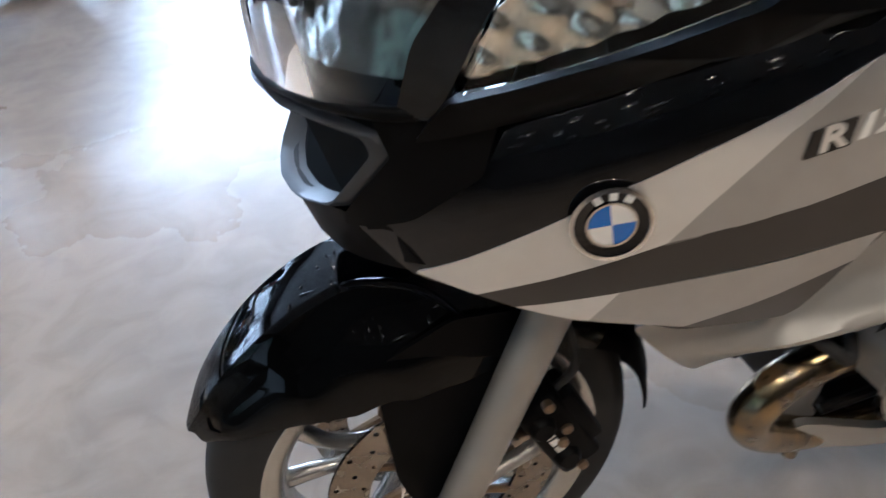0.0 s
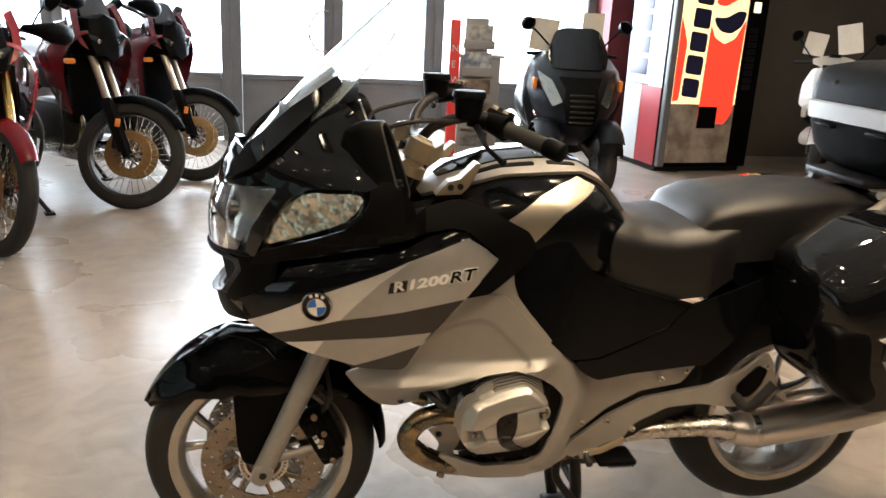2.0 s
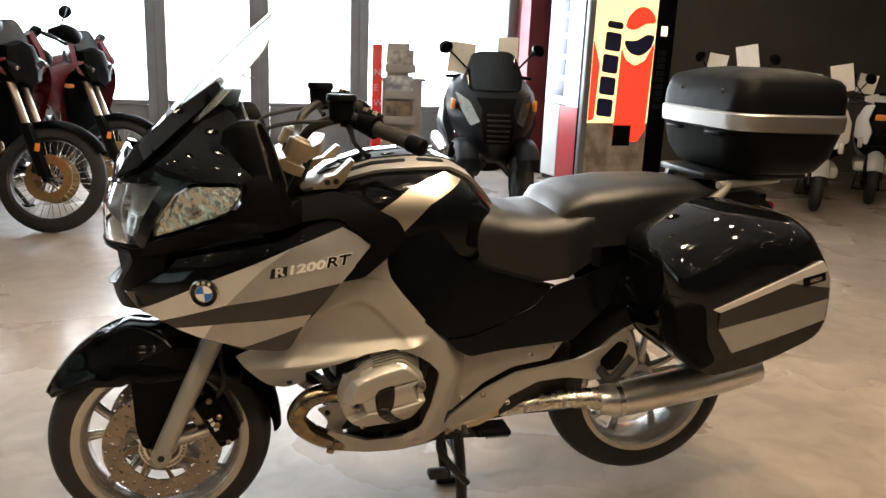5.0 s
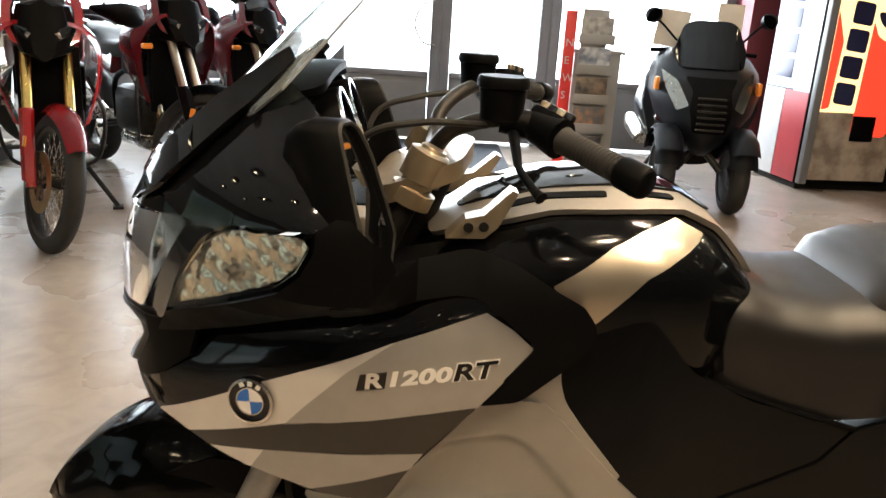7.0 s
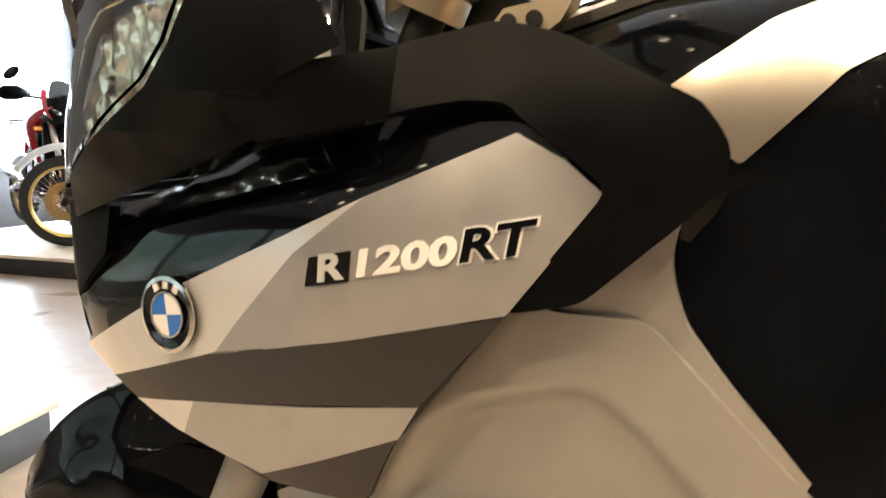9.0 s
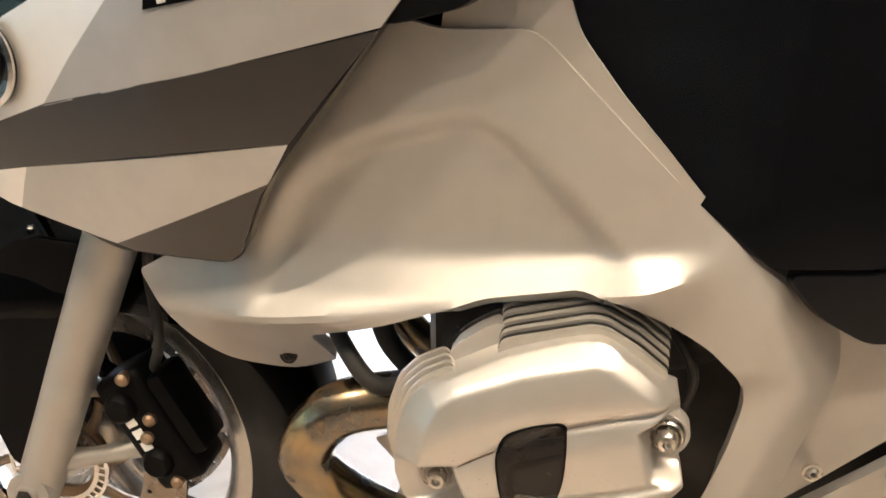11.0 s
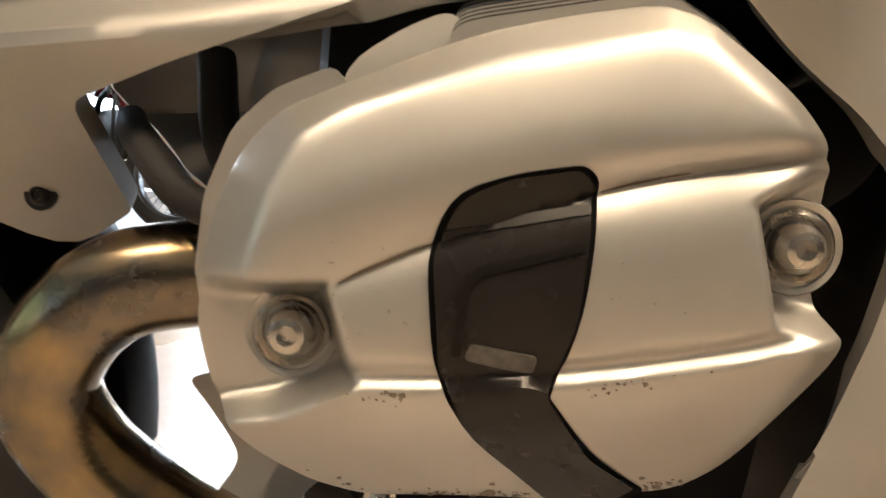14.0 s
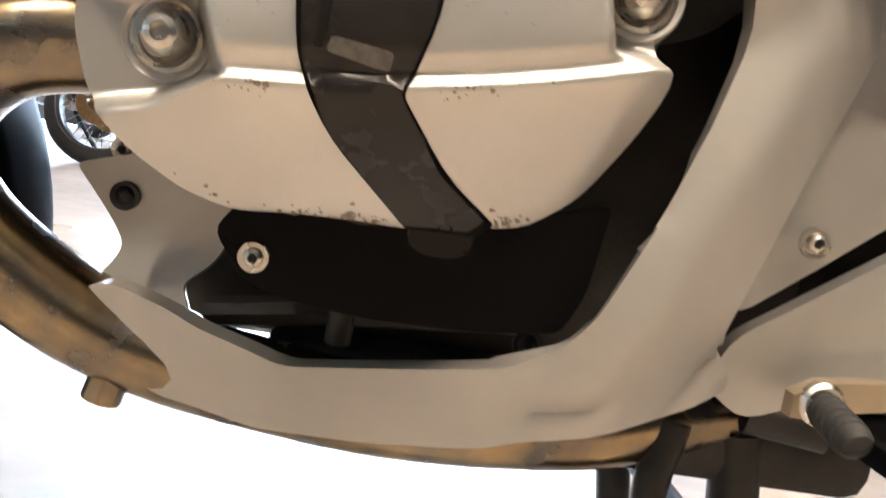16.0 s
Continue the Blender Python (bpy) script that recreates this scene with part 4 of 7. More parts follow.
# ridges cast round the cover's edge: four at its front corner, six over its top
for k in range(4):
    o = [(-0.236, 0.497), (-0.2525, 0.503), (-0.2505, 0.534), (-0.2415, 0.5585), (-0.228, 0.5725), (-0.207, 0.5825), (-0.20, 0.568), (-0.225, 0.55)]
    o = [(a - 0.0022 * k, b + 0.0016 * k) if n not in (0, 6, 7) else (a, b) for n, (a, b) in enumerate(o)]
    y_ = -0.3345 + 0.0050 * k
    mirrored(part("cooling_fin", panel_mesh(o, lambda x, z: (x, y_, z), 0.0030, step=0.2, rim=0.0008, r=0.005), CASTING, ENGINE))
for k in range(6):
    o = [(-0.178, 0.585), (-0.1735, 0.6015), (-0.165, 0.6045), (-0.112, 0.6165), (-0.101, 0.6150), (-0.080, 0.602), (-0.058, 0.584), (-0.07, 0.565), (-0.11, 0.58)]
    o = [(a + (0.0008 * k if a > -0.09 else 0), b + 0.0027 * k) if n not in (0, 7, 8) else (a, b) for n, (a, b) in enumerate(o)]
    y_ = -0.3325 + 0.0072 * k
    # dark plates paint shade into the gaps between the fins
    if k:
        mirrored(part("fin_gap", panel_mesh([(a, b - 0.0014 if n not in (0, 7, 8) else b) for n, (a, b) in enumerate(o)], lambda x, z: (x, y_ - 0.0030, z), 0.0015, step=0.2, rim=0, r=0.004), DARKMETAL, ENGINE))
    mirrored(part("cooling_fin", panel_mesh(o, lambda x, z: (x, y_, z), 0.0042, step=0.2, rim=0.001, r=0.004), CASTING, ENGINE))
part("fin_web", panel_mesh([(-0.20, 0.50), (-0.243, 0.51), (-0.243, 0.545), (-0.225, 0.564), (-0.18, 0.582), (-0.11, 0.606), (-0.10, 0.606), (-0.065, 0.580), (-0.06, 0.53)], lambda x, z: (x, -0.326, z), 0.032, step=0.2, rim=0.001), CASTING, ENGINE)
part("head_shoulder", panel_mesh([(-0.214, 0.570), (-0.208, 0.589), (-0.190, 0.602), (-0.176, 0.6085), (-0.168, 0.603), (-0.166, 0.585)], lambda x, z: (x, -0.322 + 0.1 * max(0, z - 0.585), z), 0.055, step=0.01, rim=0.004, r=0.008), CASTING, ENGINE)
part("head_body", panel_mesh([(-0.240, 0.49), (-0.240, 0.54), (-0.205, 0.563), (-0.12, 0.596), (-0.10, 0.596), (-0.058, 0.562), (-0.052, 0.51), (-0.08, 0.455), (-0.19, 0.445)], lambda x, z: (x, -0.331, z), 0.09, step=0.2, rim=0.002), CASTING, ENGINE)
part("head_guard", panel_mesh([(-0.207, 0.428), (-0.196, 0.443), (-0.125, 0.446), (-0.085, 0.450), (-0.040, 0.466), (-0.044, 0.424), (-0.052, 0.405), (-0.090, 0.400), (-0.135, 0.3985), (-0.163, 0.4005), (-0.184, 0.405), (-0.194, 0.410)], lambda x, z: (x, -0.287 - 0.06 * (z - 0.43), z), 0.005, rim=0.001, r=0.006), PLASTIC, ENGINE, "satin black guard plate under the cylinder")
part("guard_tab", panel_mesh([(-0.126, 0.446), (-0.100, 0.447), (-0.1005, 0.438), (-0.107, 0.4345), (-0.119, 0.4345), (-0.1255, 0.438)], lambda x, z: (x, -0.318, z), 0.02, rim=0.001, r=0.003), TINT, ENGINE)
screw(-0.1885, -0.288, 0.4185, 0.0046, ENGINE)
part("drain_boss", tube(bmesh.new(), [(-0.150, -0.235, 0.372), (-0.150, -0.238, 0.402)], 0.007, 12, 1), DARKMETAL, ENGINE)
part("sump_rib", tube(bmesh.new(), [(-0.22, -0.215, 0.372), (-0.15, -0.22, 0.384), (-0.06, -0.215, 0.392)], 0.008, 8), DARKMETAL, ENGINE)
screw(-0.060, -0.262, 0.392, 0.0052, ENGINE, None, DARKMETAL)
part("breather_stud", tube(bmesh.new(), [(-0.078, -0.288, 0.588), (-0.066, -0.290, 0.590), (-0.064, -0.290, 0.590), (-0.054, -0.292, 0.592)], [0.003, 0.003, 0.0055, 0.0055], 10, 1), STEEL, ENGINE)
part("plug_lead", tube(bmesh.new(), [(-0.085, -0.25, 0.62), (-0.052, -0.282, 0.59), (-0.036, -0.292, 0.560), (-0.040, -0.28, 0.52)], 0.004), DARKMETAL, ENGINE)
part("intake_hose", tube(bmesh.new(), [(-0.12, -0.22, 0.60), (-0.03, -0.20, 0.57), (0.03, -0.15, 0.60), (0.06, -0.08, 0.66)], 0.032, 16), RUBBER, ENGINE)
part("hose", tube(bmesh.new(), [(-0.355, -0.15, 0.565), (-0.315, -0.235, 0.555), (-0.28, -0.25, 0.528), (-0.24, -0.20, 0.53)], 0.008), RUBBER, ENGINE)
part("oil_line", tube(bmesh.new(), [(-0.30, -0.18, 0.60), (-0.285, -0.2, 0.55), (-0.25, -0.19, 0.50)], 0.010), RUBBER, ENGINE)
part("crash_bracket", panel_mesh([(-0.297, 0.437), (-0.266, 0.447), (-0.245, 0.450), (-0.215, 0.440), (-0.214, 0.412), (-0.221, 0.396), (-0.235, 0.384), (-0.228, 0.372), (-0.250, 0.368), (-0.285, 0.372), (-0.272, 0.389), (-0.268, 0.398), (-0.275, 0.410), (-0.286, 0.424)], lambda x, z: (x, -0.207 - 0.42 * max(0, 0.402 - z), z), 0.004, rim=0.001, r=0.005, step=0.008), SILVER, ENGINE, "silver bracket plate under the cylinder")
screw(-0.270, -0.209, 0.424, 0.0052, ENGINE, None, DARKMETAL)
screw(-0.276, -0.20, 0.447, 0.0045, ENGINE)
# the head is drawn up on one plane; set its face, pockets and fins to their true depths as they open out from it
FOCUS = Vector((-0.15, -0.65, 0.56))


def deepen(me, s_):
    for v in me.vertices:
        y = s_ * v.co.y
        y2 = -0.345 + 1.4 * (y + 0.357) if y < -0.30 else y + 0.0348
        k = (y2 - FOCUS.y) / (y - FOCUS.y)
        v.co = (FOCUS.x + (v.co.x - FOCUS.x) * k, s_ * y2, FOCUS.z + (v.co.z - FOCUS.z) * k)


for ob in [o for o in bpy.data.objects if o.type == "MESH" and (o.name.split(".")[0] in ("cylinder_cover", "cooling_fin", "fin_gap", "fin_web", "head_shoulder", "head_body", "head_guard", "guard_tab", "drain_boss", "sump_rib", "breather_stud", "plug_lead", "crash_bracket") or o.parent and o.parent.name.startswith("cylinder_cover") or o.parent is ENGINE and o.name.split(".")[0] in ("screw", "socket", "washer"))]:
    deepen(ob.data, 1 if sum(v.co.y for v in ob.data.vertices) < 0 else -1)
# header pipe bowed out in front of the cylinder and back under the engine
for s_ in (-1, 1):
    part("header_pipe", tube(bmesh.new(), [(-0.20, s_ * 0.20, 0.488), (-0.275, s_ * 0.21, 0.494), (-0.334, s_ * 0.215, 0.480), (-0.366, s_ * 0.213, 0.436), (-0.352, s_ * 0.203, 0.394), (-0.310, s_ * 0.193, 0.358), (-0.268, s_ * 0.185, 0.336), (-0.21, s_ * 0.18, 0.322), (-0.11, s_ * 0.175, 0.312), (0.0, s_ * 0.16, 0.315), (0.08, s_ * 0.14, 0.330), (0.20, s_ * 0.10, 0.33)], 0.0265, 24, 8), HEAT, BIKE, "heat-tinted steel exhaust header")
part("sensor_boss", tube(bmesh.new(), [(-0.270, -0.192, 0.318), (-0.274, -0.193, 0.302)], 0.011, 12, 1), HEAT, BIKE)
part("belly_pan", box(bmesh.new(), -0.20, 0.20, -0.16, 0.16, 0.285, 0.345, 0.02), DARKMETAL, BIKE)

# ---- wheels, forks, brakes ----


def torus_profile(R, half, flat, n=16):
    """The cross-section of a tyre: tread radius R, half its width, and the height of its wall."""
    pts = []
    for k in range(n + 1):
        a = math.pi * k / n
        pts.append((R - flat + flat * math.sin(a) ** 0.75, -half * math.cos(a) * (1 - 0.12 * (1 - math.sin(a)))))
    return pts


def wheel(name, cx, cz, R, half, wall, label):
    at = Matrix.Translation((cx, 0, cz))
    w = thing(name, label, "wheel")
    w.parent = BIKE
    del w["category"]
    rr = R - wall
    part("tyre", lathe(bmesh.new(), torus_profile(R, half, wall), 72, at, close=True), RUBBER, w, "black road tyre")
    rim_p = [(rr + 0.012, -half * 0.84), (rr + 0.008, -half * 0.90), (rr - 0.008, -half * 0.88), (rr - 0.022, -half * 0.70), (rr - 0.030, -half * 0.40), (rr - 0.030, half * 0.40), (rr - 0.022, half * 0.70), (rr - 0.008, half * 0.88), (rr + 0.008, half * 0.90), (rr + 0.012, half * 0.84), (rr - 0.012, half * 0.4), (rr - 0.012, -half * 0.4)]
    rim = part("rim", lathe(bmesh.new(), rim_p, 64, at, close=True), WHEEL, w, "silver cast alloy rim")
    for k in range(5):
        for d in (-1, 1):
            a = k * math.tau / 5 + 0.35
            bm = bmesh.new()
            p0 = (0.045 * math.cos(a + d * 0.35), 0, 0.045 * math.sin(a + d * 0.35))
            p1 = ((rr * 0.6) * math.cos(a + d * 0.16), -0.008, (rr * 0.6) * math.sin(a + d * 0.16))
            p2 = ((rr - 0.02) * math.cos(a + d * 0.25), 0, (rr - 0.02) * math.sin(a + d * 0.25))
            tube(bm, [at @ Vector(p0), at @ Vector(p1), at @ Vector(p2)], [0.016, 0.011, 0.015], 10, 5)
            part("spoke", bm, WHEEL, w)
    part("hub", lathe(bmesh.new(), [(0, -0.07), (0.03, -0.07), (0.035, -0.06), (0.035, -0.035), (0.055, -0.03), (0.055, 0.03), (0.035, 0.035), (0.035, 0.06), (0.03, 0.07), (0, 0.07)], 28, at), WHEEL, w)
    return w


WF = wheel("front_wheel", -0.730, 0.304, 0.304, 0.062, 0.074, "front wheel with silver five-spoke rim and twin discs")
WR = wheel("rear_wheel", 0.757, 0.380, 0.315, 0.088, 0.096, "rear wheel with silver five-spoke rim")


def disc(cx, cz, y, r0, r1, parent, mat):
    """A drilled brake disc: the holes are real openings in rings of sectors."""
    bm = bmesh.new()
    n, rows = 72, 3
    dr = (r1 - r0) / rows
    for sgn in (-1, 1):
        for j in range(rows):
            for k in range(n):
                a0, a1 = k * math.tau / n, (k + 1) * math.tau / n
                ra, rb = r0 + j * dr, r0 + (j + 1) * dr
                hole = (k + 2 * j) % 4 == 0
                quad = [(ra, a0), (rb, a0), (rb, a1), (ra, a1)]
                co = lambda r, a: (cx + r * math.cos(a), y + sgn * 0.0025, cz + r * math.sin(a))
                if not hole:
                    bm.faces.new([bm.verts.new(co(*q)) for q in quad])
                    continue
                rc, ac = (ra + rb) / 2, (a0 + a1) / 2
                hr = min(dr, (rb * (a1 - a0))) * 0.30
                outer = []
                for q0, q1 in zip(quad, quad[1:] + quad[:1]):
                    outer += [q0, ((q0[0] + q1[0]) / 2, (q0[1] + q1[1]) / 2)]
                ctr = Vector(co(rc, ac))
                ov = [Vector(co(*q)) for q in outer]
                iv = [ctr + (p - ctr).normalized() * hr for p in ov]
                vo, vi = [bm.verts.new(p) for p in ov], [bm.verts.new(p) for p in iv]
                for i in range(8):
                    bm.faces.new((vo[i], vo[(i + 1) % 8], vi[(i + 1) % 8], vi[i]))
    bmesh.ops.remove_doubles(bm, verts=bm.verts, dist=1e-5)
    return part("brake_disc", bm, mat, parent, "drilled steel brake disc")


for s_ in (-1, 1):
    dsc = disc(-0.725, 0.303, s_ * 0.075, 0.105, 0.160, WF, DISCSTEEL)
    bm = bmesh.new()
    at = Matrix.Translation((-0.725, s_ * 0.070, 0.303))
    lathe(bm, [(0.040, -0.003), (0.060, -0.003), (0.060, 0.003), (0.040, 0.003)], 30, at, close=True)
    for k in range(8):
        a = k * math.tau / 8
        arm = tube(bmesh.new(), [at @ Vector((0.055 * math.cos(a), 0, 0.055 * math.sin(a))), at @ Vector((0.085 * math.cos(a + 0.12), 0, 0.085 * math.sin(a + 0.12))), at @ Vector((0.110 * math.cos(a + 0.2), 0, 0.110 * math.sin(a + 0.2)))], [0.008, 0.006, 0.007], 8, 3)
        part("carrier_arm", arm, BRONZE, WF)
    part("disc_carrier", bm, BRONZE, WF)
bm = bmesh.new()
at = Matrix.Translation((-0.725, -0.085, 0.303))
for k in range(36):
    a = k * math.tau / 36
    box(bm, 0.052, 0.060, -0.001, 0.001, -0.0018, 0.0018, m=at @ Matrix.Rotation(a, 4, "Y"))
lathe(bm, [(0.046, -0.001), (0.052, -0.001), (0.052, 0.001), (0.046, 0.001)], 36, at, close=True)
lathe(bm, [(0.060, -0.001), (0.064, -0.001), (0.064, 0.001), (0.060, 0.001)], 36, at, close=True)
part("sensor_ring", bm, CHROME, WF)
AX = Vector((0.405, 0, 0.914))
for s_ in (-1, 1):
    foot = Vector((-0.725, s_ * 0.122, 0.303))
    fk = part("fork_leg", tube(bmesh.new(), [foot - AX * 0.035, foot, foot + AX * 0.10, foot + AX * 0.36], [0.022, 0.026, 0.026, 0.0285], 22, 4), SILVER, BIKE, "satin silver fork leg")
    part("stanchion", tube(bmesh.new(), [foot + AX * 0.34, foot + AX * 0.88], 0.019, 18, 1), DARKMETAL, fk)
    part("axle_clamp", lathe(bmesh.new(), [(0, -0.012), (0.012, -0.012), (0.014, -0.006), (0.026, -0.006), (0.026, 0.02), (0, 0.02)], 26, Matrix.Translation(foot + Vector((0, s_ * 0.018, 0))) @ Matrix.Diagonal((1, -s_, 1, 1))), SILVER, fk)
    part("axle_bore", lathe(bmesh.new(), [(0, -0.0135), (0.010, -0.0135), (0.010, 0.0), (0, 0.0)], 6, Matrix.Translation(foot + Vector((0, s_ * 0.018, 0))) @ Matrix.Diagonal((1, -s_, 1, 1))), DARKMETAL, fk)
    part("fork_cap", lathe(bmesh.new(), [(0.0, 0.05), (0.020, 0.05), (0.022, 0.045), (0.034, 0.04), (0.034, -0.005), (0.026, -0.008), (0.026, -0.016), (0.036, -0.02), (0.036, -0.045), (0.0, -0.045)], 26, Matrix.Translation(foot + AX * 0.90) @ Vector((0, 1, 0)).rotation_difference(AX).to_matrix().to_4x4()), CLAMP, fk)
    # caliper with its bridge and bolts
    c0 = Vector((-0.575, s_ * 0.092, 0.385))
    mc = Matrix.Translation(c0) @ Matrix.Rotation(radians(-28), 4, "Y")
    bm = bmesh.new()
    box(bm, -0.034, 0.030, -0.036, 0.030, -0.075, 0.075, 0.012, mc, 3)
    box(bm, 0.018, 0.046, -0.030, 0.028, -0.05, 0.055, 0.008, mc)
    cal = part("brake_caliper", bm, PLASTIC, BIKE, "black four-piston brake caliper")
    for dz in (-0.036, 0.040):
        part("caliper_piston_cap", lathe(bmesh.new(), [(0.0, -0.046), (0.013, -0.046), (0.017, -0.042), (0.020, -0.030), (0.0, -0.030)], 20, mc @ Matrix.Translation((-0.012, 0, dz)) @ Matrix.Diagonal((1, -s_, 1, 1))), PLASTIC, cal)
    for dz in (-0.066, -0.004, 0.014, 0.068):
        part("caliper_bolt", lathe(bmesh.new(), [(0, -0.044 * 1), (0.004, -0.044), (0.0075, -0.041), (0.0075, -0.03)], 14, mc @ Matrix.Translation((0.012 if dz > 0 else -0.004, 0, dz)) @ Matrix.Diagonal((1, -s_, 1, 1))), BRONZE, cal)
    for k in range(3):
        part("caliper_mark", box(bmesh.new(), -0.018, -0.006, -0.0375, -0.036, 0.014 - 0.016 * k, 0.025 - 0.016 * k, m=mc @ Matrix.Diagonal((1, -s_, 1, 1))), WHITE, cal)
    part("caliper_bracket", tube(bmesh.new(), [foot + AX * 0.03 + Vector((0.02, s_ * -0.01, 0)), (-0.655, s_ * 0.105, 0.335), (-0.60, s_ * 0.095, 0.345)], [0.014, 0.011, 0.012], 12), SILVER, cal)
    part("caliper_bracket", tube(bmesh.new(), [foot + AX * 0.14 + Vector((0.02, s_ * -0.01, 0)), (-0.64, s_ * 0.105, 0.425), (-0.595, s_ * 0.095, 0.425)], [0.014, 0.011, 0.012], 12), SILVER, cal)
    part("brake_hose", tube(bmesh.new(), [(-0.575, s_ * 0.10, 0.45), (-0.555, s_ * 0.115, 0.50), (-0.565, s_ * 0.10, 0.58), (-0.55, s_ * 0.08, 0.68)], 0.006), RUBBER, cal)

# front mudguard: a shell over the tyre with a raised beak and side skirts


def guard(a, v):
    """a: degrees round the axle from the rear; v: across, from -1 to 1."""
    r = lerp(a, [0, 27, 63, 84, 97, 104, 112, 128, 144, 153], [0.328, 0.336, 0.335, 0.338, 0.343, 0.360, 0.358, 0.350, 0.344, 0.341])
    hw = lerp(a, [0, 30, 70, 100, 125, 144, 153], [0.060, 0.078, 0.100, 0.110, 0.100, 0.072, 0.030])
    s = abs(v)
    drop = lerp(a, [0, 30, 60, 80, 100, 117, 134, 146, 153], [0.01, 0.03, 0.08, 0.12, 0.13, 0.12, 0.068, 0.024, 0.006])
    # a flat crown, folded down along a crease
    rr = r - drop * max(0.0, (s - 0.5) / 0.5) ** 0.9 - 0.012 * s * s - 0.006 * sm((s - 0.42) / 0.08) * sm((a - 96) / 8)
    y = hw * (s if s < 0.6 else 0.6 + 0.4 * math.sin((s - 0.6) / 0.4 * math.pi / 2) ** 0.8)
    t = radians(a)
    return (-0.725 + rr * math.cos(t), math.copysign(y, v), 0.303 + rr * math.sin(t))


bm = bmesh.new()
rings = [[guard(a, v / 12) for v in range(-12, 13)] for a in np.linspace(40, 153, 46)]
loft(bm, rings, close=False)
got = bmesh.ops.solidify(bm, geom=bm.faces[:], thickness=0.004)
MUD = part("mudguard", bm, BLACK, BIKE, "gloss black front mudguard", 30)
bm = bmesh.new()
loft(bm, [[guard(a, v / 8) for v in range(-8, 9)] for a in range(2, 46, 4)], close=False)
bmesh.ops.solidify(bm, geom=bm.faces[:], thickness=0.004)
part("mudguard_rear", bm, PLASTIC, MUD, "matt black rear mudguard piece", 30)
both("fork_guard", [(-0.80, 0.555), (-0.70, 0.60), (-0.60, 0.59), (-0.628, 0.50), (-0.70, 0.335), (-0.735, 0.30), (-0.775, 0.31), (-0.79, 0.36)], lambda x, z: (x, -0.098 - 0.02 * (x + 0.7), z), 0.006, PLASTIC, "matt black fork guard")
for s_ in (-1, 1):
    part("mudguard_edge", tube(bmesh.new(), [guard(112, s_ * 0.30), guard(101, s_ * 0.45), guard(90, s_ * 0.55), guard(78, s_ * 0.74), guard(68, s_ * 0.84)], [0.002, 0.005, 0.006, 0.005, 0.002], 8), BLACK, MUD)

# ---- tank, seat, tail ----


def t_top(x):
    return lerp(x, [-0.36, -0.32, -0.26, -0.16, -0.05, 0.05, 0.12, 0.17, 0.21, 0.24], [1.0, 1.035, 1.075, 1.110, 1.124, 1.110, 1.068, 1.012, 0.955, 0.90])


def t_half(x):
    return lerp(x, [-0.36, -0.25, -0.12, 0.0, 0.08, 0.15, 0.24], [0.17, 0.225, 0.243, 0.238, 0.22, 0.18, 0.14])


def tank_side(x, z):
    k = max(0.0, min(1.0, (z - 0.93) / max(0.02, t_top(x) - 0.93)))
    return (x, -t_half(x) * (1 - k**3.5) ** 0.5 if z > 0.93 else -t_half(x) - 0.08 * (0.93 - z), z)


def tank_lid(x, y):
    k = min(0.999, abs(y) / t_half(x))
    return (x, y, 0.93 + (t_top(x) - 0.93) * (1 - k ** 2) ** (1 / 3.5))


rings = []
for x in np.linspace(-0.36, 0.235, 34):
    ring = []
    for k in range(41):
        y = t_half(x) * math.sin((k / 40 - 0.5) * math.pi)
        ring.append((x, y, tank_lid(x, y)[2]))
    for z in (0.86, 0.78, 0.70):
        ring.append((x, t_half(x) + 0.08 * (0.93 - z) - 1.2 * max(0, 0.84 - z), z))
    for z in (0.70, 0.78, 0.86):
        ring.append((x, -t_half(x) - 0.08 * (0.93 - z) + 1.2 * max(0, 0.84 - z), z))
    rings.append(ring)
TANK = part("fuel_tank", loft(bmesh.new(), rings), DIMBLACK, BIKE, "gloss black fuel tank cover", 50)
part("tank_top", panel_mesh([(-0.335, -0.09), (-0.25, -0.15), (-0.05, -0.165), (0.06, -0.13), (0.15, -0.085), (0.20, -0.07), (0.20, 0.07), (0.15, 0.085), (0.06, 0.13), (-0.05, 0.165), (-0.25, 0.15), (-0.335, 0.09)], tank_lid, 0.01, off=0.012, rim=0.006, r=0.03), SILVER, TANK, "silver tank top panel")
part("tank_top_slot", panel_mesh([(-0.22, -0.125), (-0.07, -0.135), (-0.07, -0.118), (-0.22, -0.108)], tank_lid, 0.006, off=0.014, rim=0.001, r=0.006), PLASTIC, TANK)
part("tank_top_slot", panel_mesh([(-0.04, -0.13), (0.04, -0.11), (0.035, -0.095), (-0.04, -0.113)], tank_lid, 0.006, off=0.014, rim=0.001, r=0.006), PLASTIC, TANK)
part("tank_top_inlay", panel_mesh([(-0.29, -0.055), (-0.22, -0.088), (-0.05, -0.100), (0.05, -0.075), (0.12, -0.045), (0.12, 0.045), (0.05, 0.075), (-0.05, 0.100), (-0.22, 0.088), (-0.29, 0.055)], tank_lid, 0.008, off=0.016, rim=0.004, r=0.02), BLACK, TANK, "gloss black inlay round the filler")
part("filler_cap", lathe(bmesh.new(), [(0, 0.006), (0.040, 0.006), (0.043, 0.003), (0.050, 0.007), (0.054, 0.003), (0.054, 0.0), (0.0, 0.0)], 32, pose(-0.02, 0, tank_lid(-0.02, 0)[2] + 0.014, 90)), CHROME, TANK)
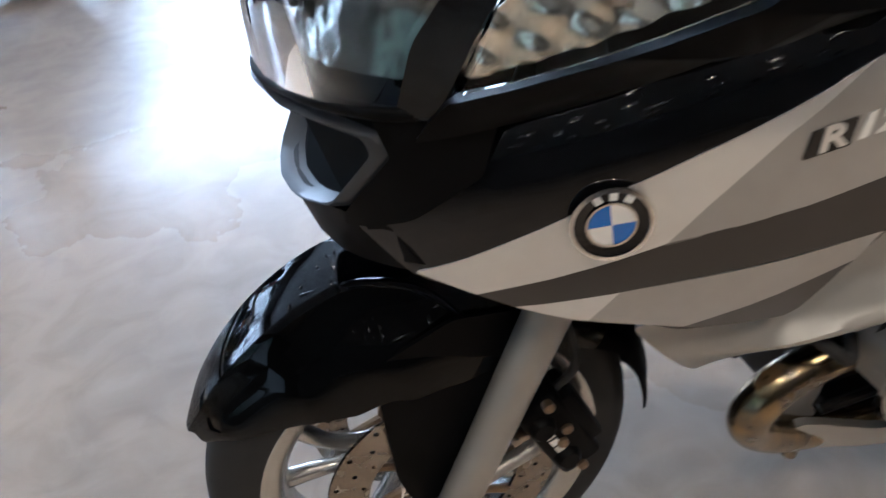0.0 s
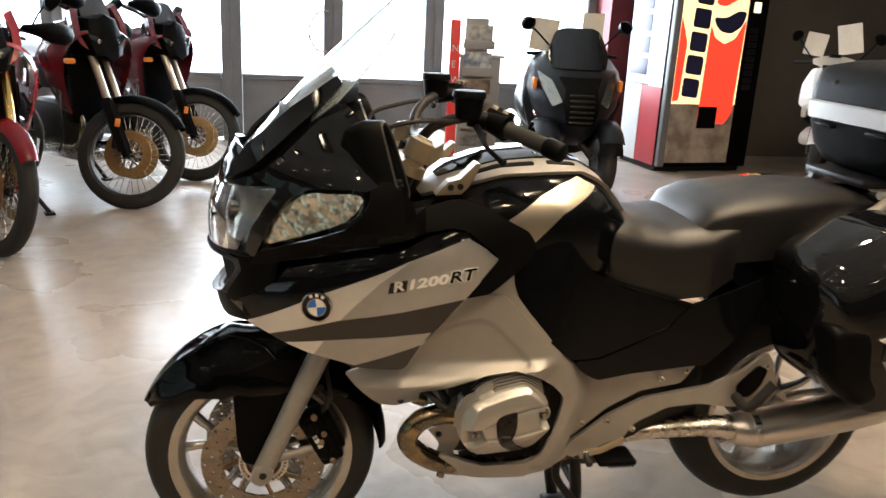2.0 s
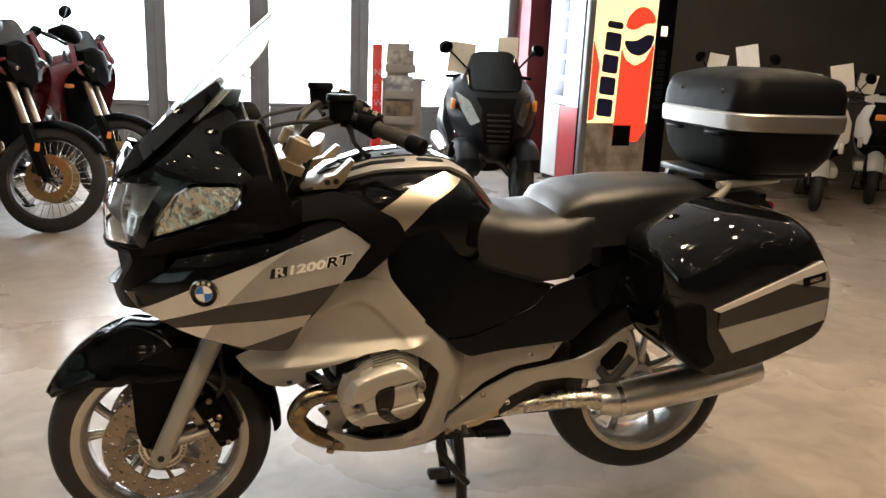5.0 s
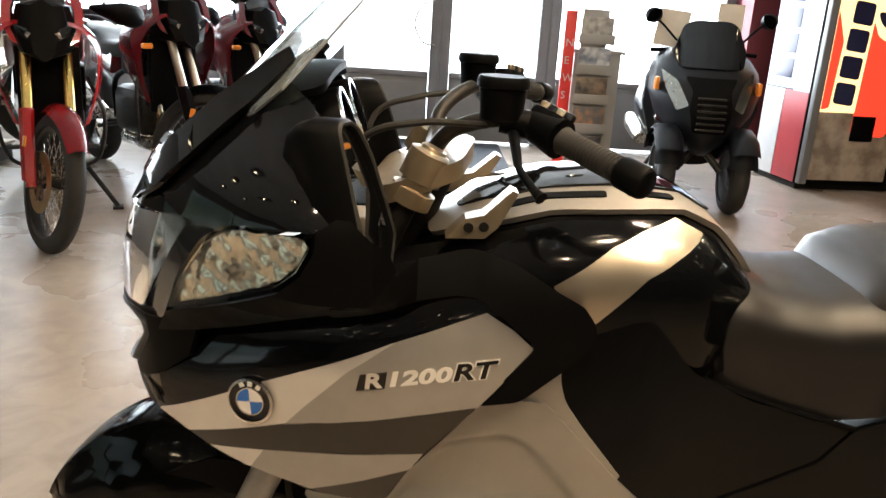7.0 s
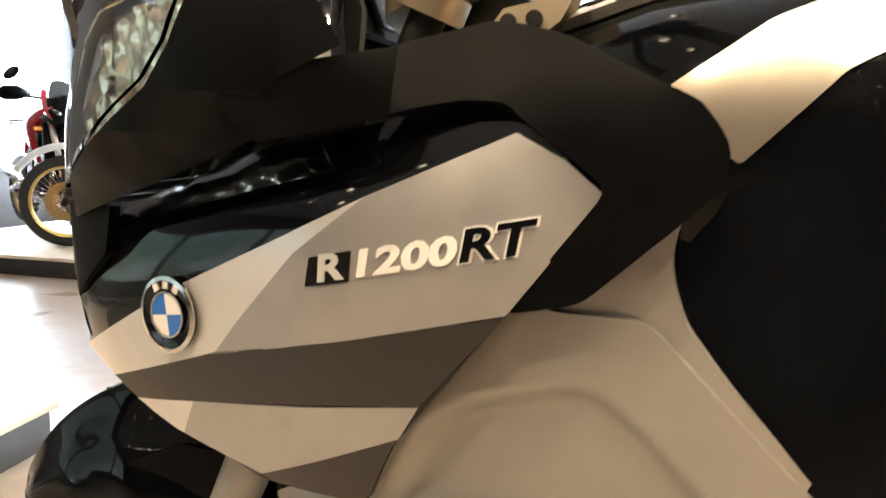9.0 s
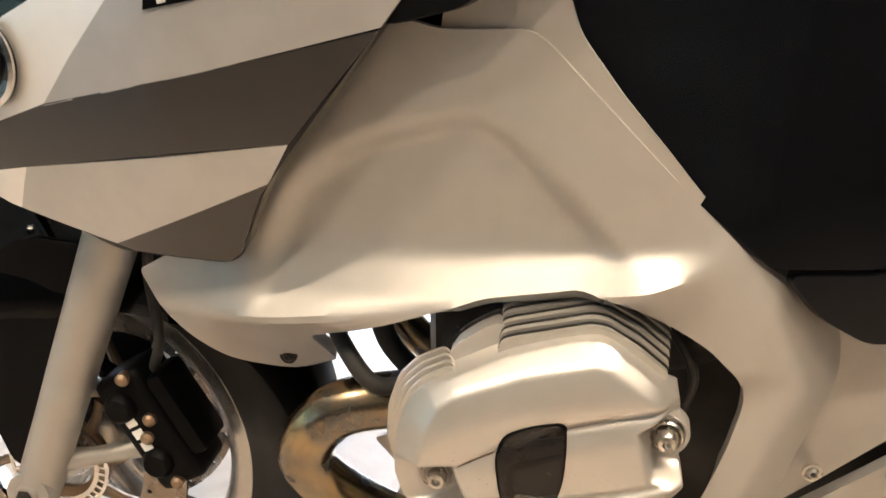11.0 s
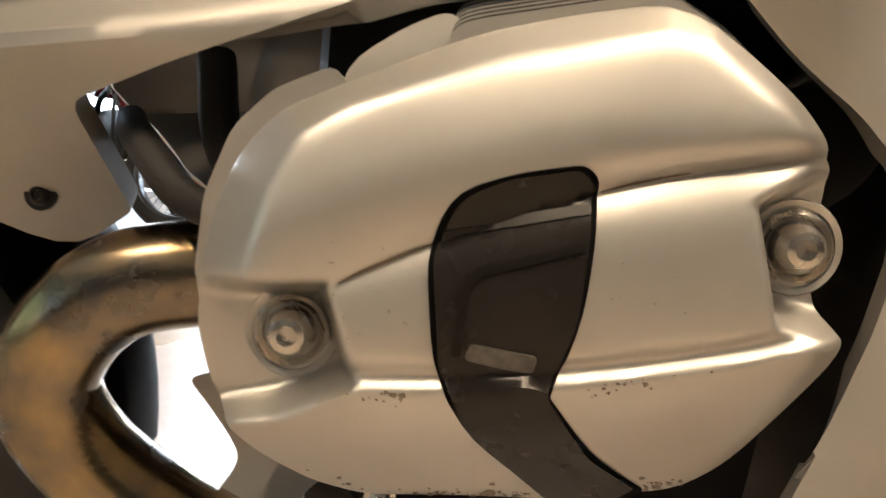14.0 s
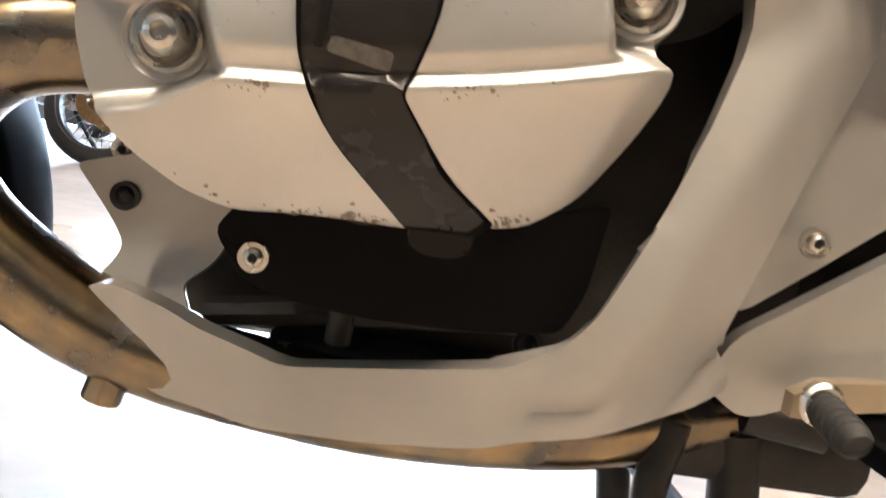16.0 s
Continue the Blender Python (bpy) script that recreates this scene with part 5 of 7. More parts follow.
for s_ in (-1, 1):
    vent = part("tank_bracket", loft(bmesh.new(), [[(x, s_ * (y + dy), z) for x, y, z in ((-0.318, 0.165, 1.045), (-0.29, 0.172, 1.078), (-0.262, 0.168, 1.084), (-0.222, 0.160, 1.122), (-0.212, 0.160, 1.118), (-0.24, 0.168, 1.066), (-0.26, 0.175, 1.050))] for dy in (-0.03, 0.012)]), CLAMP, TANK, "champagne cast bracket beside the tank", 30)
    for hx, hz in ((-0.285, 1.066), (-0.262, 1.068)):
        part("bracket_hole", lathe(bmesh.new(), [(0.0, 0.002), (0.0075, 0.002), (0.0075, -0.004), (0.0, -0.004)], 14, Matrix.Translation((hx, s_ * 0.184, hz))), DARKMETAL, TANK)
both("tank_stripe", [(-0.158, 0.996), (-0.092, 0.945), (-0.020, 1.014), (0.040, 1.046), (0.079, 1.066), (0.034, 1.087), (-0.023, 1.074), (-0.071, 1.054)], tank_side, 0.006, STRIPE, "light silver diagonal tank stripe", parent=TANK, off=0.004, rim=0.003, r=0.004, step=0.015)


def flank(x, z):
    # leans out towards its foot
    lean = 0.13 * (0.93 - z) * lerp(x, [-0.05, 0.08, 0.4], [1, 0.75, 0.6])
    return (x, -lerp(x, [-0.2, -0.1, 0.0, 0.05, 0.2, 0.4, 0.6], [0.230, 0.2415, 0.240, 0.231, 0.198, 0.182, 0.172]) - lean, z)


both("side_cover", [(-0.20, 0.88), (-0.10, 0.945), (0.00, 0.95), (0.07, 0.870), (0.18, 0.815), (0.355, 0.770), (0.30, 0.715), (0.20, 0.675), (0.10, 0.650), (0.02, 0.655), (-0.064, 0.728), (-0.15, 0.82)], flank, 0.01, DIMBLACK, "gloss black side cover", off=0.002, step=0.02)
both("tail_cover", [(0.357, 0.768), (0.44, 0.79), (0.585, 0.84), (0.53, 0.70), (0.42, 0.605), (0.10, 0.592), (0.06, 0.615), (0.03, 0.650), (0.10, 0.646), (0.20, 0.671), (0.302, 0.711)], flank, 0.01, DIMBLACK, "gloss black lower side cover", off=0.006, step=0.02)


def saddle(rows, lean=lambda x: 0.0):
    """Rings across the seat: x, half width, top height, bottom height, roundness."""
    rings = []
    for x, hw, zt, zb, crown in rows:
        ring = []
        for k in range(25):
            a = math.pi * k / 24
            c, s = math.cos(a), math.sin(a)
            z_ = zt - crown + crown * s**0.6 if s > 0 else zt - crown
            ring.append((x + lean(x) * (z_ - 0.86), -hw * math.copysign(abs(c) ** 0.55, c), z_))
        ring += [(x, hw * 0.96, zb), (x, hw * 0.5, zb - 0.01), (x, -hw * 0.5, zb - 0.01), (x, -hw * 0.96, zb)]
        rings.append(ring)
    return rings


def interp_rows(rows, n):
    xs = [r[0] for r in rows]
    return [[x] + [lerp(x, xs, [r[j] for r in rows]) for j in range(1, len(rows[0]))] for x in np.linspace(xs[0], xs[-1], n)]


RAIL = lambda k: [(0.92, k * 0.15, 1.055), (0.88, k * 0.165, 1.024), (0.805, k * 0.18, 0.984), (0.722, k * 0.19, 0.931), (0.657, k * 0.195, 0.878), (0.605, k * 0.195, 0.815)]
SEAT = part("rider_seat", loft(bmesh.new(), saddle(interp_rows([(0.044, 0.13, 0.975, 0.882, 0.06), (0.054, 0.178, 0.998, 0.868, 0.09), (0.072, 0.192, 1.004, 0.856, 0.10), (0.12, 0.20, 0.993, 0.835, 0.10), (0.19, 0.20, 0.974, 0.805, 0.08), (0.30, 0.205, 0.965, 0.78, 0.08), (0.40, 0.205, 0.975, 0.79, 0.08), (0.475, 0.185, 0.995, 0.83, 0.06)], 44), lambda x: lerp(x, [0.06, 0.30], [0.62, 0.0]))), LEATHER, BIKE, "black vinyl rider's seat", 60)
PILL = part("pillion_seat", loft(bmesh.new(), saddle(interp_rows([(0.36, 0.15, 0.955, 0.88, 0.03), (0.40, 0.172, 1.010, 0.88, 0.045), (0.46, 0.182, 1.032, 0.87, 0.055), (0.60, 0.178, 1.050, 0.88, 0.06), (0.75, 0.158, 1.056, 0.93, 0.05), (0.86, 0.138, 1.048, 0.98, 0.04), (0.90, 0.12, 1.028, 1.0, 0.02)], 28))), LEATHER, BIKE, "black vinyl pillion seat", 60)
for s_ in (-1, 1):
    part("seat_piping", tube(bmesh.new(), [(0.105, s_ * 0.140, 0.92), (0.075, s_ * 0.195, 0.865), (0.18, s_ * 0.204, 0.818), (0.355, s_ * 0.205, 0.772)], 0.0045, 8), PLASTIC, SEAT)
    rail = part("grab_rail", tube(bmesh.new(), RAIL(s_), [0.010, 0.014, 0.016, 0.015, 0.012, 0.008], 12), SILVER, BIKE, "silver grab rail")
    part("rack_arm", tube(bmesh.new(), [(0.88, s_ * 0.15, 1.05), (0.98, s_ * 0.14, 1.055), (1.12, s_ * 0.10, 1.06)], 0.012, 10), SILVER, rail)
both("tail_fairing", [(0.60, 0.80), (0.72, 0.93), (0.88, 1.02), (1.02, 1.03), (1.12, 0.97), (1.08, 0.91), (0.85, 0.83), (0.62, 0.70), (0.54, 0.70)], lambda x, z: (x, -lerp(x, [0.5, 0.8, 1.12], [0.185, 0.165, 0.10]), z), 0.02, BLACK, "gloss black tail fairing")
part("tail_core", loft(bmesh.new(), [[(x, y * w_, z + dz) for y, z in ((-1, 0.86), (-1, 0.99), (1, 0.99), (1, 0.86))] for x, w_, dz in ((0.52, 0.15, -0.06), (0.85, 0.14, 0.0), (1.10, 0.085, 0.02))]), PLASTIC, BIKE)
part("tail_lamp", box(bmesh.new(), 1.10, 1.135, -0.09, 0.09, 0.91, 0.985, 0.012), material("red_lamp_lens", (0.4, 0.01, 0.01), 0.15, 0, 0.5), BIKE)
part("number_plate_holder", box(bmesh.new(), 1.12, 1.13, -0.10, 0.10, 0.66, 0.90, 0.006, pose(0, 0, 0)), PLASTIC, BIKE)
part("rear_mudguard", loft(bmesh.new(), [[(0.757 + r * math.cos(radians(a)), y, 0.38 + r * math.sin(radians(a))) for r, y in ((0.345, -0.10), (0.36, -0.08), (0.36, 0.08), (0.345, 0.10), (0.335, 0.09), (0.335, -0.09))] for a in range(20, 150, 8)]), PLASTIC, BIKE)

# top case on its carrier


def case_ring(z, x0, x1, hw, r, n=6):
    out = []
    for cx_, cy_, a0 in ((x0 + r, -hw + r, 180), (x1 - r, -hw + r, 270), (x1 - r, hw - r, 0), (x0 + r, hw - r, 90)):
        for k in range(n + 1):
            a = radians(a0 + 90 * k / n)
            out.append((cx_ + r * math.cos(a), cy_ + r * math.sin(a), z))
    return out


CASE = part("top_case", loft(bmesh.new(), [case_ring(z, 0.86 + (a - 0.842) * 0.855, 0.86 + (b - 0.842) * 0.855, h * 0.88, r * 1.25) for z, a, b, h, r in ((1.085, 0.93, 1.22, 0.20, 0.05), (1.095, 0.90, 1.25, 0.225, 0.06), (1.14, 0.868, 1.283, 0.258, 0.07), (1.213, 0.85, 1.30, 0.275, 0.07))]), PLASTIC, BIKE, "matt black top case with a silver band", 50)
part("case_band", loft(bmesh.new(), [case_ring(z, 0.86 + (a - 0.842) * 0.855, 0.86 + (b - 0.842) * 0.855, h * 0.88, r * 1.25) for z, a, b, h, r in ((1.214, 0.849, 1.301, 0.276, 0.07), (1.218, 0.842, 1.308, 0.283, 0.072), (1.262, 0.840, 1.310, 0.285, 0.072), (1.268, 0.846, 1.304, 0.279, 0.07))]), SATIN, CASE, "brushed silver band")
lid = part("case_lid", loft(bmesh.new(), [case_ring(z, 0.86 + (a - 0.842) * 0.855, 0.86 + (b - 0.842) * 0.855, h * 0.88, r * 1.25) for z, a, b, h, r in ((1.269, 0.848, 1.302, 0.277, 0.065), (1.31, 0.854, 1.298, 0.267, 0.05), (1.352, 0.868, 1.288, 0.255, 0.045), (1.366, 0.882, 1.275, 0.242, 0.045), (1.386, 0.945, 1.22, 0.175, 0.05), (1.394, 1.0, 1.17, 0.11, 0.05))]), PLASTIC, CASE, "matt black domed lid", 50)
for y_ in (-0.12, 0.10):
    part("lid_bumper", tube(bmesh.new(), [(0.868, y_, 1.325), (0.884, y_, 1.325)], [0.006, 0.009], 10, 1), RUBBER, CASE)
    part("case_latch", box(bmesh.new(), 0.852, 0.874, y_ - 0.04, y_ + 0.04, 1.196, 1.208, 0.004), PLASTIC, CASE)
part("case_carrier", box(bmesh.new(), 0.84, 1.20, -0.13, 0.13, 1.062, 1.084, 0.008), MATTGREY, BIKE)

# panniers
for s_ in (-1, 1):
    prof_in = rounded([(0.56, 0.93), (0.60, 0.65), (0.70, 0.565), (0.90, 0.60), (1.10, 0.68), (1.12, 0.86), (1.02, 1.00), (0.80, 1.03)], 0.06, 4)
    prof_out = rounded([(0.62, 0.84), (0.655, 0.65), (0.72, 0.565), (0.90, 0.60), (1.082, 0.678), (1.082, 0.84), (0.985, 0.965), (0.82, 0.945)], 0.06, 4)
    rings = []
    for y_, t_ in ((0.20, 0.0), (0.30, 0.04), (0.36, 0.16), (0.405, 0.45), (0.430, 0.8), (0.440, 1.0)):
        rings.append([(a.x * (1 - t_) + b.x * t_, s_ * y_, a.y * (1 - t_) + b.y * t_) for a, b in zip(prof_in, prof_out)])
    rings.append([((p.x - 0.87) * 0.55 + 0.87, s_ * 0.447, (p.y - 0.77) * 0.55 + 0.77) for p in prof_out])
    pn = part("pannier", loft(bmesh.new(), rings), BLACK, BIKE, "gloss black pannier with silver flashes", 50)
    surf = lambda x, z: (x, -0.440 - 0.006 * max(0, 1 - ((x - 0.87) / 0.2) ** 2) + 0.2 * max(0, 0.70 - x) ** 1.5, z)
    for nm, o, m_ in (
        ("silver_flash", [(0.715, 0.765), (1.035, 0.892), (1.055, 0.865), (0.94, 0.833), (0.735, 0.757)], LIGHT),
        ("grey_flash", [(0.94, 0.833), (1.055, 0.865), (1.068, 0.84), (1.068, 0.815)], GREY),
        ("dark_flash", [(0.735, 0.757), (0.94, 0.833), (1.068, 0.815), (1.07, 0.785), (0.735, 0.712)], BAND),
        ("grey_flash", [(0.735, 0.710), (1.07, 0.783), (1.07, 0.722), (0.785, 0.640)], GREY),
    ):
        fl = part(nm, panel_mesh(o, surf, 0.012, r=0.002, rim=0, off=0.009), m_, pn)
        if s_ > 0:
            fl.data.transform(Matrix.Diagonal((1, -1, 1, 1)))
            fl.data.flip_normals()
    if s_ < 0:
        part("pannier_mark", panel_mesh([(0.975, 0.846), (1.045, 0.862), (1.05, 0.838), (0.98, 0.822)], surf, 0.002, rim=0, r=0.002, off=0.012), PLASTIC, pn)
        part("pannier_mark", panel_mesh([(0.995, 0.842), (1.032, 0.850), (1.035, 0.841), (0.998, 0.833)], surf, 0.001, rim=0, r=0.001, off=0.0135), STEEL, pn)
    fb_ = part("pannier_bumper", loft(bmesh.new(), [[((p.x - 0.66) * sc + 0.66, s_ * y_, (p.y - 0.68) * sc + 0.68) for p in rounded([(0.585, 0.80), (0.62, 0.65), (0.70, 0.575), (0.765, 0.60), (0.72, 0.67), (0.70, 0.80)], 0.03)] for y_, sc in ((0.33, 0.97), (0.40, 1.0), (0.435, 0.95), (0.448, 0.8))]), PLASTIC, pn, "matt black pannier corner guard", 45)

# rear frame plates, pegs, silencer, stand
both("frame_plate", [(0.085, 0.588), (0.415, 0.607), (0.368, 0.543), (0.25, 0.528), (0.16, 0.485), (0.062, 0.405), (0.045, 0.42)], lambda x, z: (x, -0.205 + 0.06 * max(0, x - 0.1), z), 0.012, SILVER, "satin silver rear frame plate", rim=0.002)
FP, _ = both("footrest_plate", [(0.06, 0.395), (0.165, 0.470), (0.26, 0.512), (0.45, 0.537), (0.545, 0.575), (0.61, 0.625), (0.628, 0.60), (0.66, 0.505), (0.628, 0.470), (0.52, 0.468), (0.42, 0.485), (0.33, 0.480), (0.24, 0.44), (0.215, 0.402), (0.16, 0.385), (0.122, 0.370), (0.072, 0.350), (0.048, 0.368)], lambda x, z: (x, -0.215 + 0.05 * max(0, x - 0.1), z), 0.012, SILVER, "satin silver footrest carrier", rim=0.002)
part("plate_window", panel_mesh([(0.535, 0.500), (0.525, 0.530), (0.585, 0.590), (0.615, 0.575), (0.60, 0.53), (0.57, 0.495)], lambda x, z: (x, -0.196, z), 0.004, rim=0), PLASTIC, FP)
for sx, sz in ((0.16, 0.452), (0.30, 0.566), (0.37, 0.585), (0.235, 0.425), (0.61, 0.585)):
    screw(sx, -0.219 + 0.05 * max(0, sx - 0.1), sz, 0.006, FP)
for s_ in (-1, 1):
    pg = part("footpeg", box(bmesh.new(), 0.135, 0.24, s_ * 0.215 - 0.04, s_ * 0.215 + 0.04, 0.340, 0.356, 0.006), PLASTIC, BIKE, "black footpeg with a toothed rubber")
    for k in range(9):
        part("peg_tooth", box(bmesh.new(), 0.165 + 0.008 * k, 0.1695 + 0.008 * k, s_ * 0.215 - 0.036, s_ * 0.215 + 0.036, 0.334, 0.3395, 0.001), RUBBER, pg)
    lever_ = part("gear_lever", loft(bmesh.new(), [[(x, s_ * 0.238 + dy, z + dz) for dy, dz in ((-0.005, -h), (-0.005, h), (0.005, h), (0.005, -h))] for x, z, h in ((0.084, 0.370, 0.006), (0.097, 0.374, 0.010), (0.118, 0.379, 0.008), (0.140, 0.382, 0.007), (0.165, 0.394, 0.007), (0.200, 0.410, 0.007))]), CLAMP, BIKE, "champagne cast gear lever")
    part("lever_ring", lathe(bmesh.new(), [(0.0, 0.0), (0.012, 0.0), (0.012, -0.004), (0.010, -0.006), (0.0, -0.006)], 24, Matrix.Translation((0.099, s_ * 0.2405, 0.373)) @ Matrix.Diagonal((1, -s_, 1, 1))), STEEL, lever_)
    part("toe_rubber", tube(bmesh.new(), [(0.099, s_ * 0.244, 0.372), (0.0985, s_ * 0.262, 0.369), (0.098, s_ * 0.278, 0.3665), (0.098, s_ * 0.280, 0.366)], [0.0088, 0.0088, 0.0088, 0.006], 16, 3), RUBBER, lever_, "ribbed rubber toe piece")
    for k in range(5):
        part("rubber_rib", lathe(bmesh.new(), [(0.0085, -0.0014), (0.0097, -0.0008), (0.0097, 0.0008), (0.0085, 0.0014)], 16, Matrix.Translation((0.0987 - 0.0001 * k, s_ * (0.250 + 0.006 * k), 0.371 - 0.001 * k)), close=True), RUBBER, lever_)
    part("peg_clamp", tube(bmesh.new(), [(0.082, s_ * 0.20, 0.352), (0.125, s_ * 0.21, 0.350)], 0.013, 12, 1), DARKMETAL, BIKE)
    part("pillion_peg", tube(bmesh.new(), [(0.53, s_ * 0.19, 0.50), (0.545, s_ * 0.24, 0.49), (0.60, s_ * 0.25, 0.56)], 0.014, 12), RUBBER, BIKE)
part("gear_linkage", tube(bmesh.new(), [(0.02, -0.125, 0.335), (0.15, -0.13, 0.34), (0.30, -0.13, 0.355), (0.36, -0.12, 0.365)], 0.010), DARKMETAL, BIKE)
part("gearbox", box(bmesh.new(), 0.12, 0.46, -0.15, 0.15, 0.34, 0.58, 0.03), DARKMETAL, BIKE)
part("swing_arm", tube(bmesh.new(), [(0.30, 0.13, 0.45), (0.50, 0.14, 0.42), (0.757, 0.13, 0.38)], [0.05, 0.055, 0.07], 16), DARKMETAL, BIKE)
part("link_pipe", tube(bmesh.new(), [(0.16, -0.10, 0.34), (0.34, -0.14, 0.38), (0.46, -0.18, 0.405), (0.54, -0.195, 0.405)], [0.026, 0.026, 0.028, 0.036], 18), STEEL, BIKE)
SIL = part("silencer", tube(bmesh.new(), [(0.53, -0.195, 0.402), (0.56, -0.197, 0.402), (0.62, -0.20, 0.405), (0.85, -0.21, 0.446), (1.03, -0.215, 0.486), (1.045, -0.215, 0.489)], [0.040, 0.048, 0.052, 0.054, 0.053, 0.044], 26), SATIN, BIKE, "brushed stainless silencer")
part("silencer_band", tube(bmesh.new(), [(0.585, -0.198, 0.402), (0.602, -0.199, 0.405)], 0.055, 26, 1), CHROME, SIL)
part("final_drive", lathe(bmesh.new(), [(0, 0.05), (0.09, 0.055), (0.10, 0.08), (0.095, 0.15), (0.05, 0.17), (0, 0.17)], 30, Matrix.Translation((0.757, 0, 0.38))), DARKMETAL, BIKE)
ST = part("centre_stand", tube(bmesh.new(), [(0.105, -0.15, 0.325), (0.125, -0.14, 0.20), (0.150, -0.10, 0.02)], [0.016, 0.017, 0.018], 12), DARKMETAL, BIKE, "black tubular centre stand, down")
part("stand_leg", tube(bmesh.new(), [(0.105, 0.15, 0.325), (0.125, 0.14, 0.20), (0.150, 0.10, 0.02)], [0.016, 0.017, 0.018], 12), DARKMETAL, ST)
part("stand_bar", tube(bmesh.new(), [(0.12, -0.142, 0.22), (0.12, 0.142, 0.22)], 0.012, 10, 1), DARKMETAL, ST)
for s_ in (-1, 1):
    part("stand_foot", box(bmesh.new(), 0.115, 0.195, s_ * 0.10 - 0.022, s_ * 0.10 + 0.022, 0.0, 0.022, 0.006), DARKMETAL, ST)
SS = part("side_stand", tube(bmesh.new(), [(0.055, -0.17, 0.33), (0.05, -0.175, 0.27), (0.10, -0.18, 0.20), (0.14, -0.17, 0.15)], 0.011, 10), DARKMETAL, BIKE)
part("side_stand_foot", box(bmesh.new(), 0.015, 0.075, -0.20, -0.16, 0.185, 0.21, 0.008), DARKMETAL, SS)

# ---- cockpit ----
part("handlebar", tube(bmesh.new(), [(-0.149, -0.216, 1.202), (-0.235, -0.14, 1.224), (-0.31, -0.10, 1.20), (-0.34, -0.05, 1.16), (-0.34, 0.06, 1.16), (-0.325, 0.12, 1.205), (-0.262, 0.195, 1.24), (-0.165, 0.29, 1.23)], 0.013, 14), DARKMETAL, BIKE, "dark metal handlebar")
part("top_yoke", loft(bmesh.new(), [[(x, y, z + 0.4 * (x + 0.36)) for x, y in rounded([(-0.42, -0.15), (-0.30, -0.15), (-0.27, 0.0), (-0.30, 0.15), (-0.42, 0.15), (-0.44, 0.0)], 0.03)] for z in (1.105, 1.135)]), CLAMP, BIKE, "champagne cast top yoke")
part("steering_head", tube(bmesh.new(), [(-0.43, 0, 0.90), (-0.34, 0, 1.13)], 0.045, 18, 1), DARKMETAL, BIKE)
part("front_frame", box(bmesh.new(), -0.52, -0.26, -0.13, 0.13, 0.66, 0.98, 0.04), DARKMETAL, BIKE)
for s_ in (-1, 1):
    # the bars are turned a little
    a, b = (Vector((-0.160, -0.203, 1.206)), Vector((-0.071, -0.306, 1.174))) if s_ < 0 else (Vector((-0.182, 0.268, 1.236)), Vector((-0.107, 0.400, 1.212)))
    d = (b - a).normalized()
    grip = part("grip", tube(bmesh.new(), [a, a + d * 0.015, a + d * 0.13, b - d * 0.02, b], [0.021, 0.019, 0.0175, 0.0185, 0.016], 20, 3), RUBBER, BIKE, "ribbed black rubber grip")
    bm = bmesh.new()
    rot = Vector((0, 1, 0)).rotation_difference(d).to_matrix().to_4x4()
    for k in range(13):
        lathe(bm, [(0.017, -0.002), (0.0192, -0.001), (0.0192, 0.001), (0.017, 0.002)], 18, Matrix.Translation(a + d * (0.02 + 0.0065 * k)) @ rot, close=True)
    part("grip_rib", bm, RUBBER, grip)
    part("bar_end", tube(bmesh.new(), [b - d * 0.035, b - d * 0.03, b + d * 0.005, b + d * 0.012], [0.019, 0.023, 0.023, 0.018], 20, 2), PLASTIC, grip)
    bm = bmesh.new()
    tube(bm, [a - d * 0.005, a - d * 0.06], [0.030, 0.024], 16, 1)
    box(bm, -0.02, 0.02, -0.03, 0.03, -0.022, 0.028, 0.008, Matrix.Translation(a - d * 0.04) @ rot)
    sw = part("switchgear", bm, PLASTIC, BIKE, "black handlebar switch block")
    for k in range(4):
        part("switch_button", box(bmesh.new(), -0.006, 0.006, -0.008, 0.008, 0.0, 0.012, 0.003, Matrix.Translation(a - d * (0.012 + 0.016 * k) + Vector((0.012, 0, 0.024))) @ rot), CLAMP if k % 2 else MATTGREY, sw)
    lv = part("lever", tube(bmesh.new(), [a - d * 0.06 + Vector((-0.03, 0, -0.01)), a + Vector((-0.070, s_ * 0.035, -0.014)), a + Vector((-0.070, s_ * 0.09, -0.028)), a + Vector((-0.055, s_ * 0.145, -0.044)), a + Vector((-0.048, s_ * 0.157, -0.050))], [0.009, 0.007, 0.0055, 0.006, 0.009], 10), PLASTIC, BIKE, "slim black hand lever")
    c = Vector((-0.247, -0.158, 1.256)) if s_ < 0 else Vector((-0.262, 0.210, 1.266))
    rs = part("fluid_reservoir", lathe(bmesh.new(), [(0, 0.032), (0.036, 0.032), (0.039, 0.026), (0.039, 0.016), (0.035, 0.014), (0.031, -0.03), (0.022, -0.036), (0.0, -0.036)], 28, Matrix.Translation(c) @ pose(0, 0, 0, 90)), PLASTIC, BIKE, "black brake fluid reservoir")
    part("reservoir_arm", tube(bmesh.new(), [c + Vector((0, 0, -0.03)), a - d * 0.055], [0.020, 0.022], 12, 1), PLASTIC, rs)
    part("clutch_hose", tube(bmesh.new(), [c + Vector((-0.02, 0, -0.04)), (-0.37, s_ * 0.17, 1.215), (-0.45, s_ * 0.15, 1.18), (-0.47, s_ * 0.12, 1.06)], 0.0055, 8), RUBBER, BIKE)
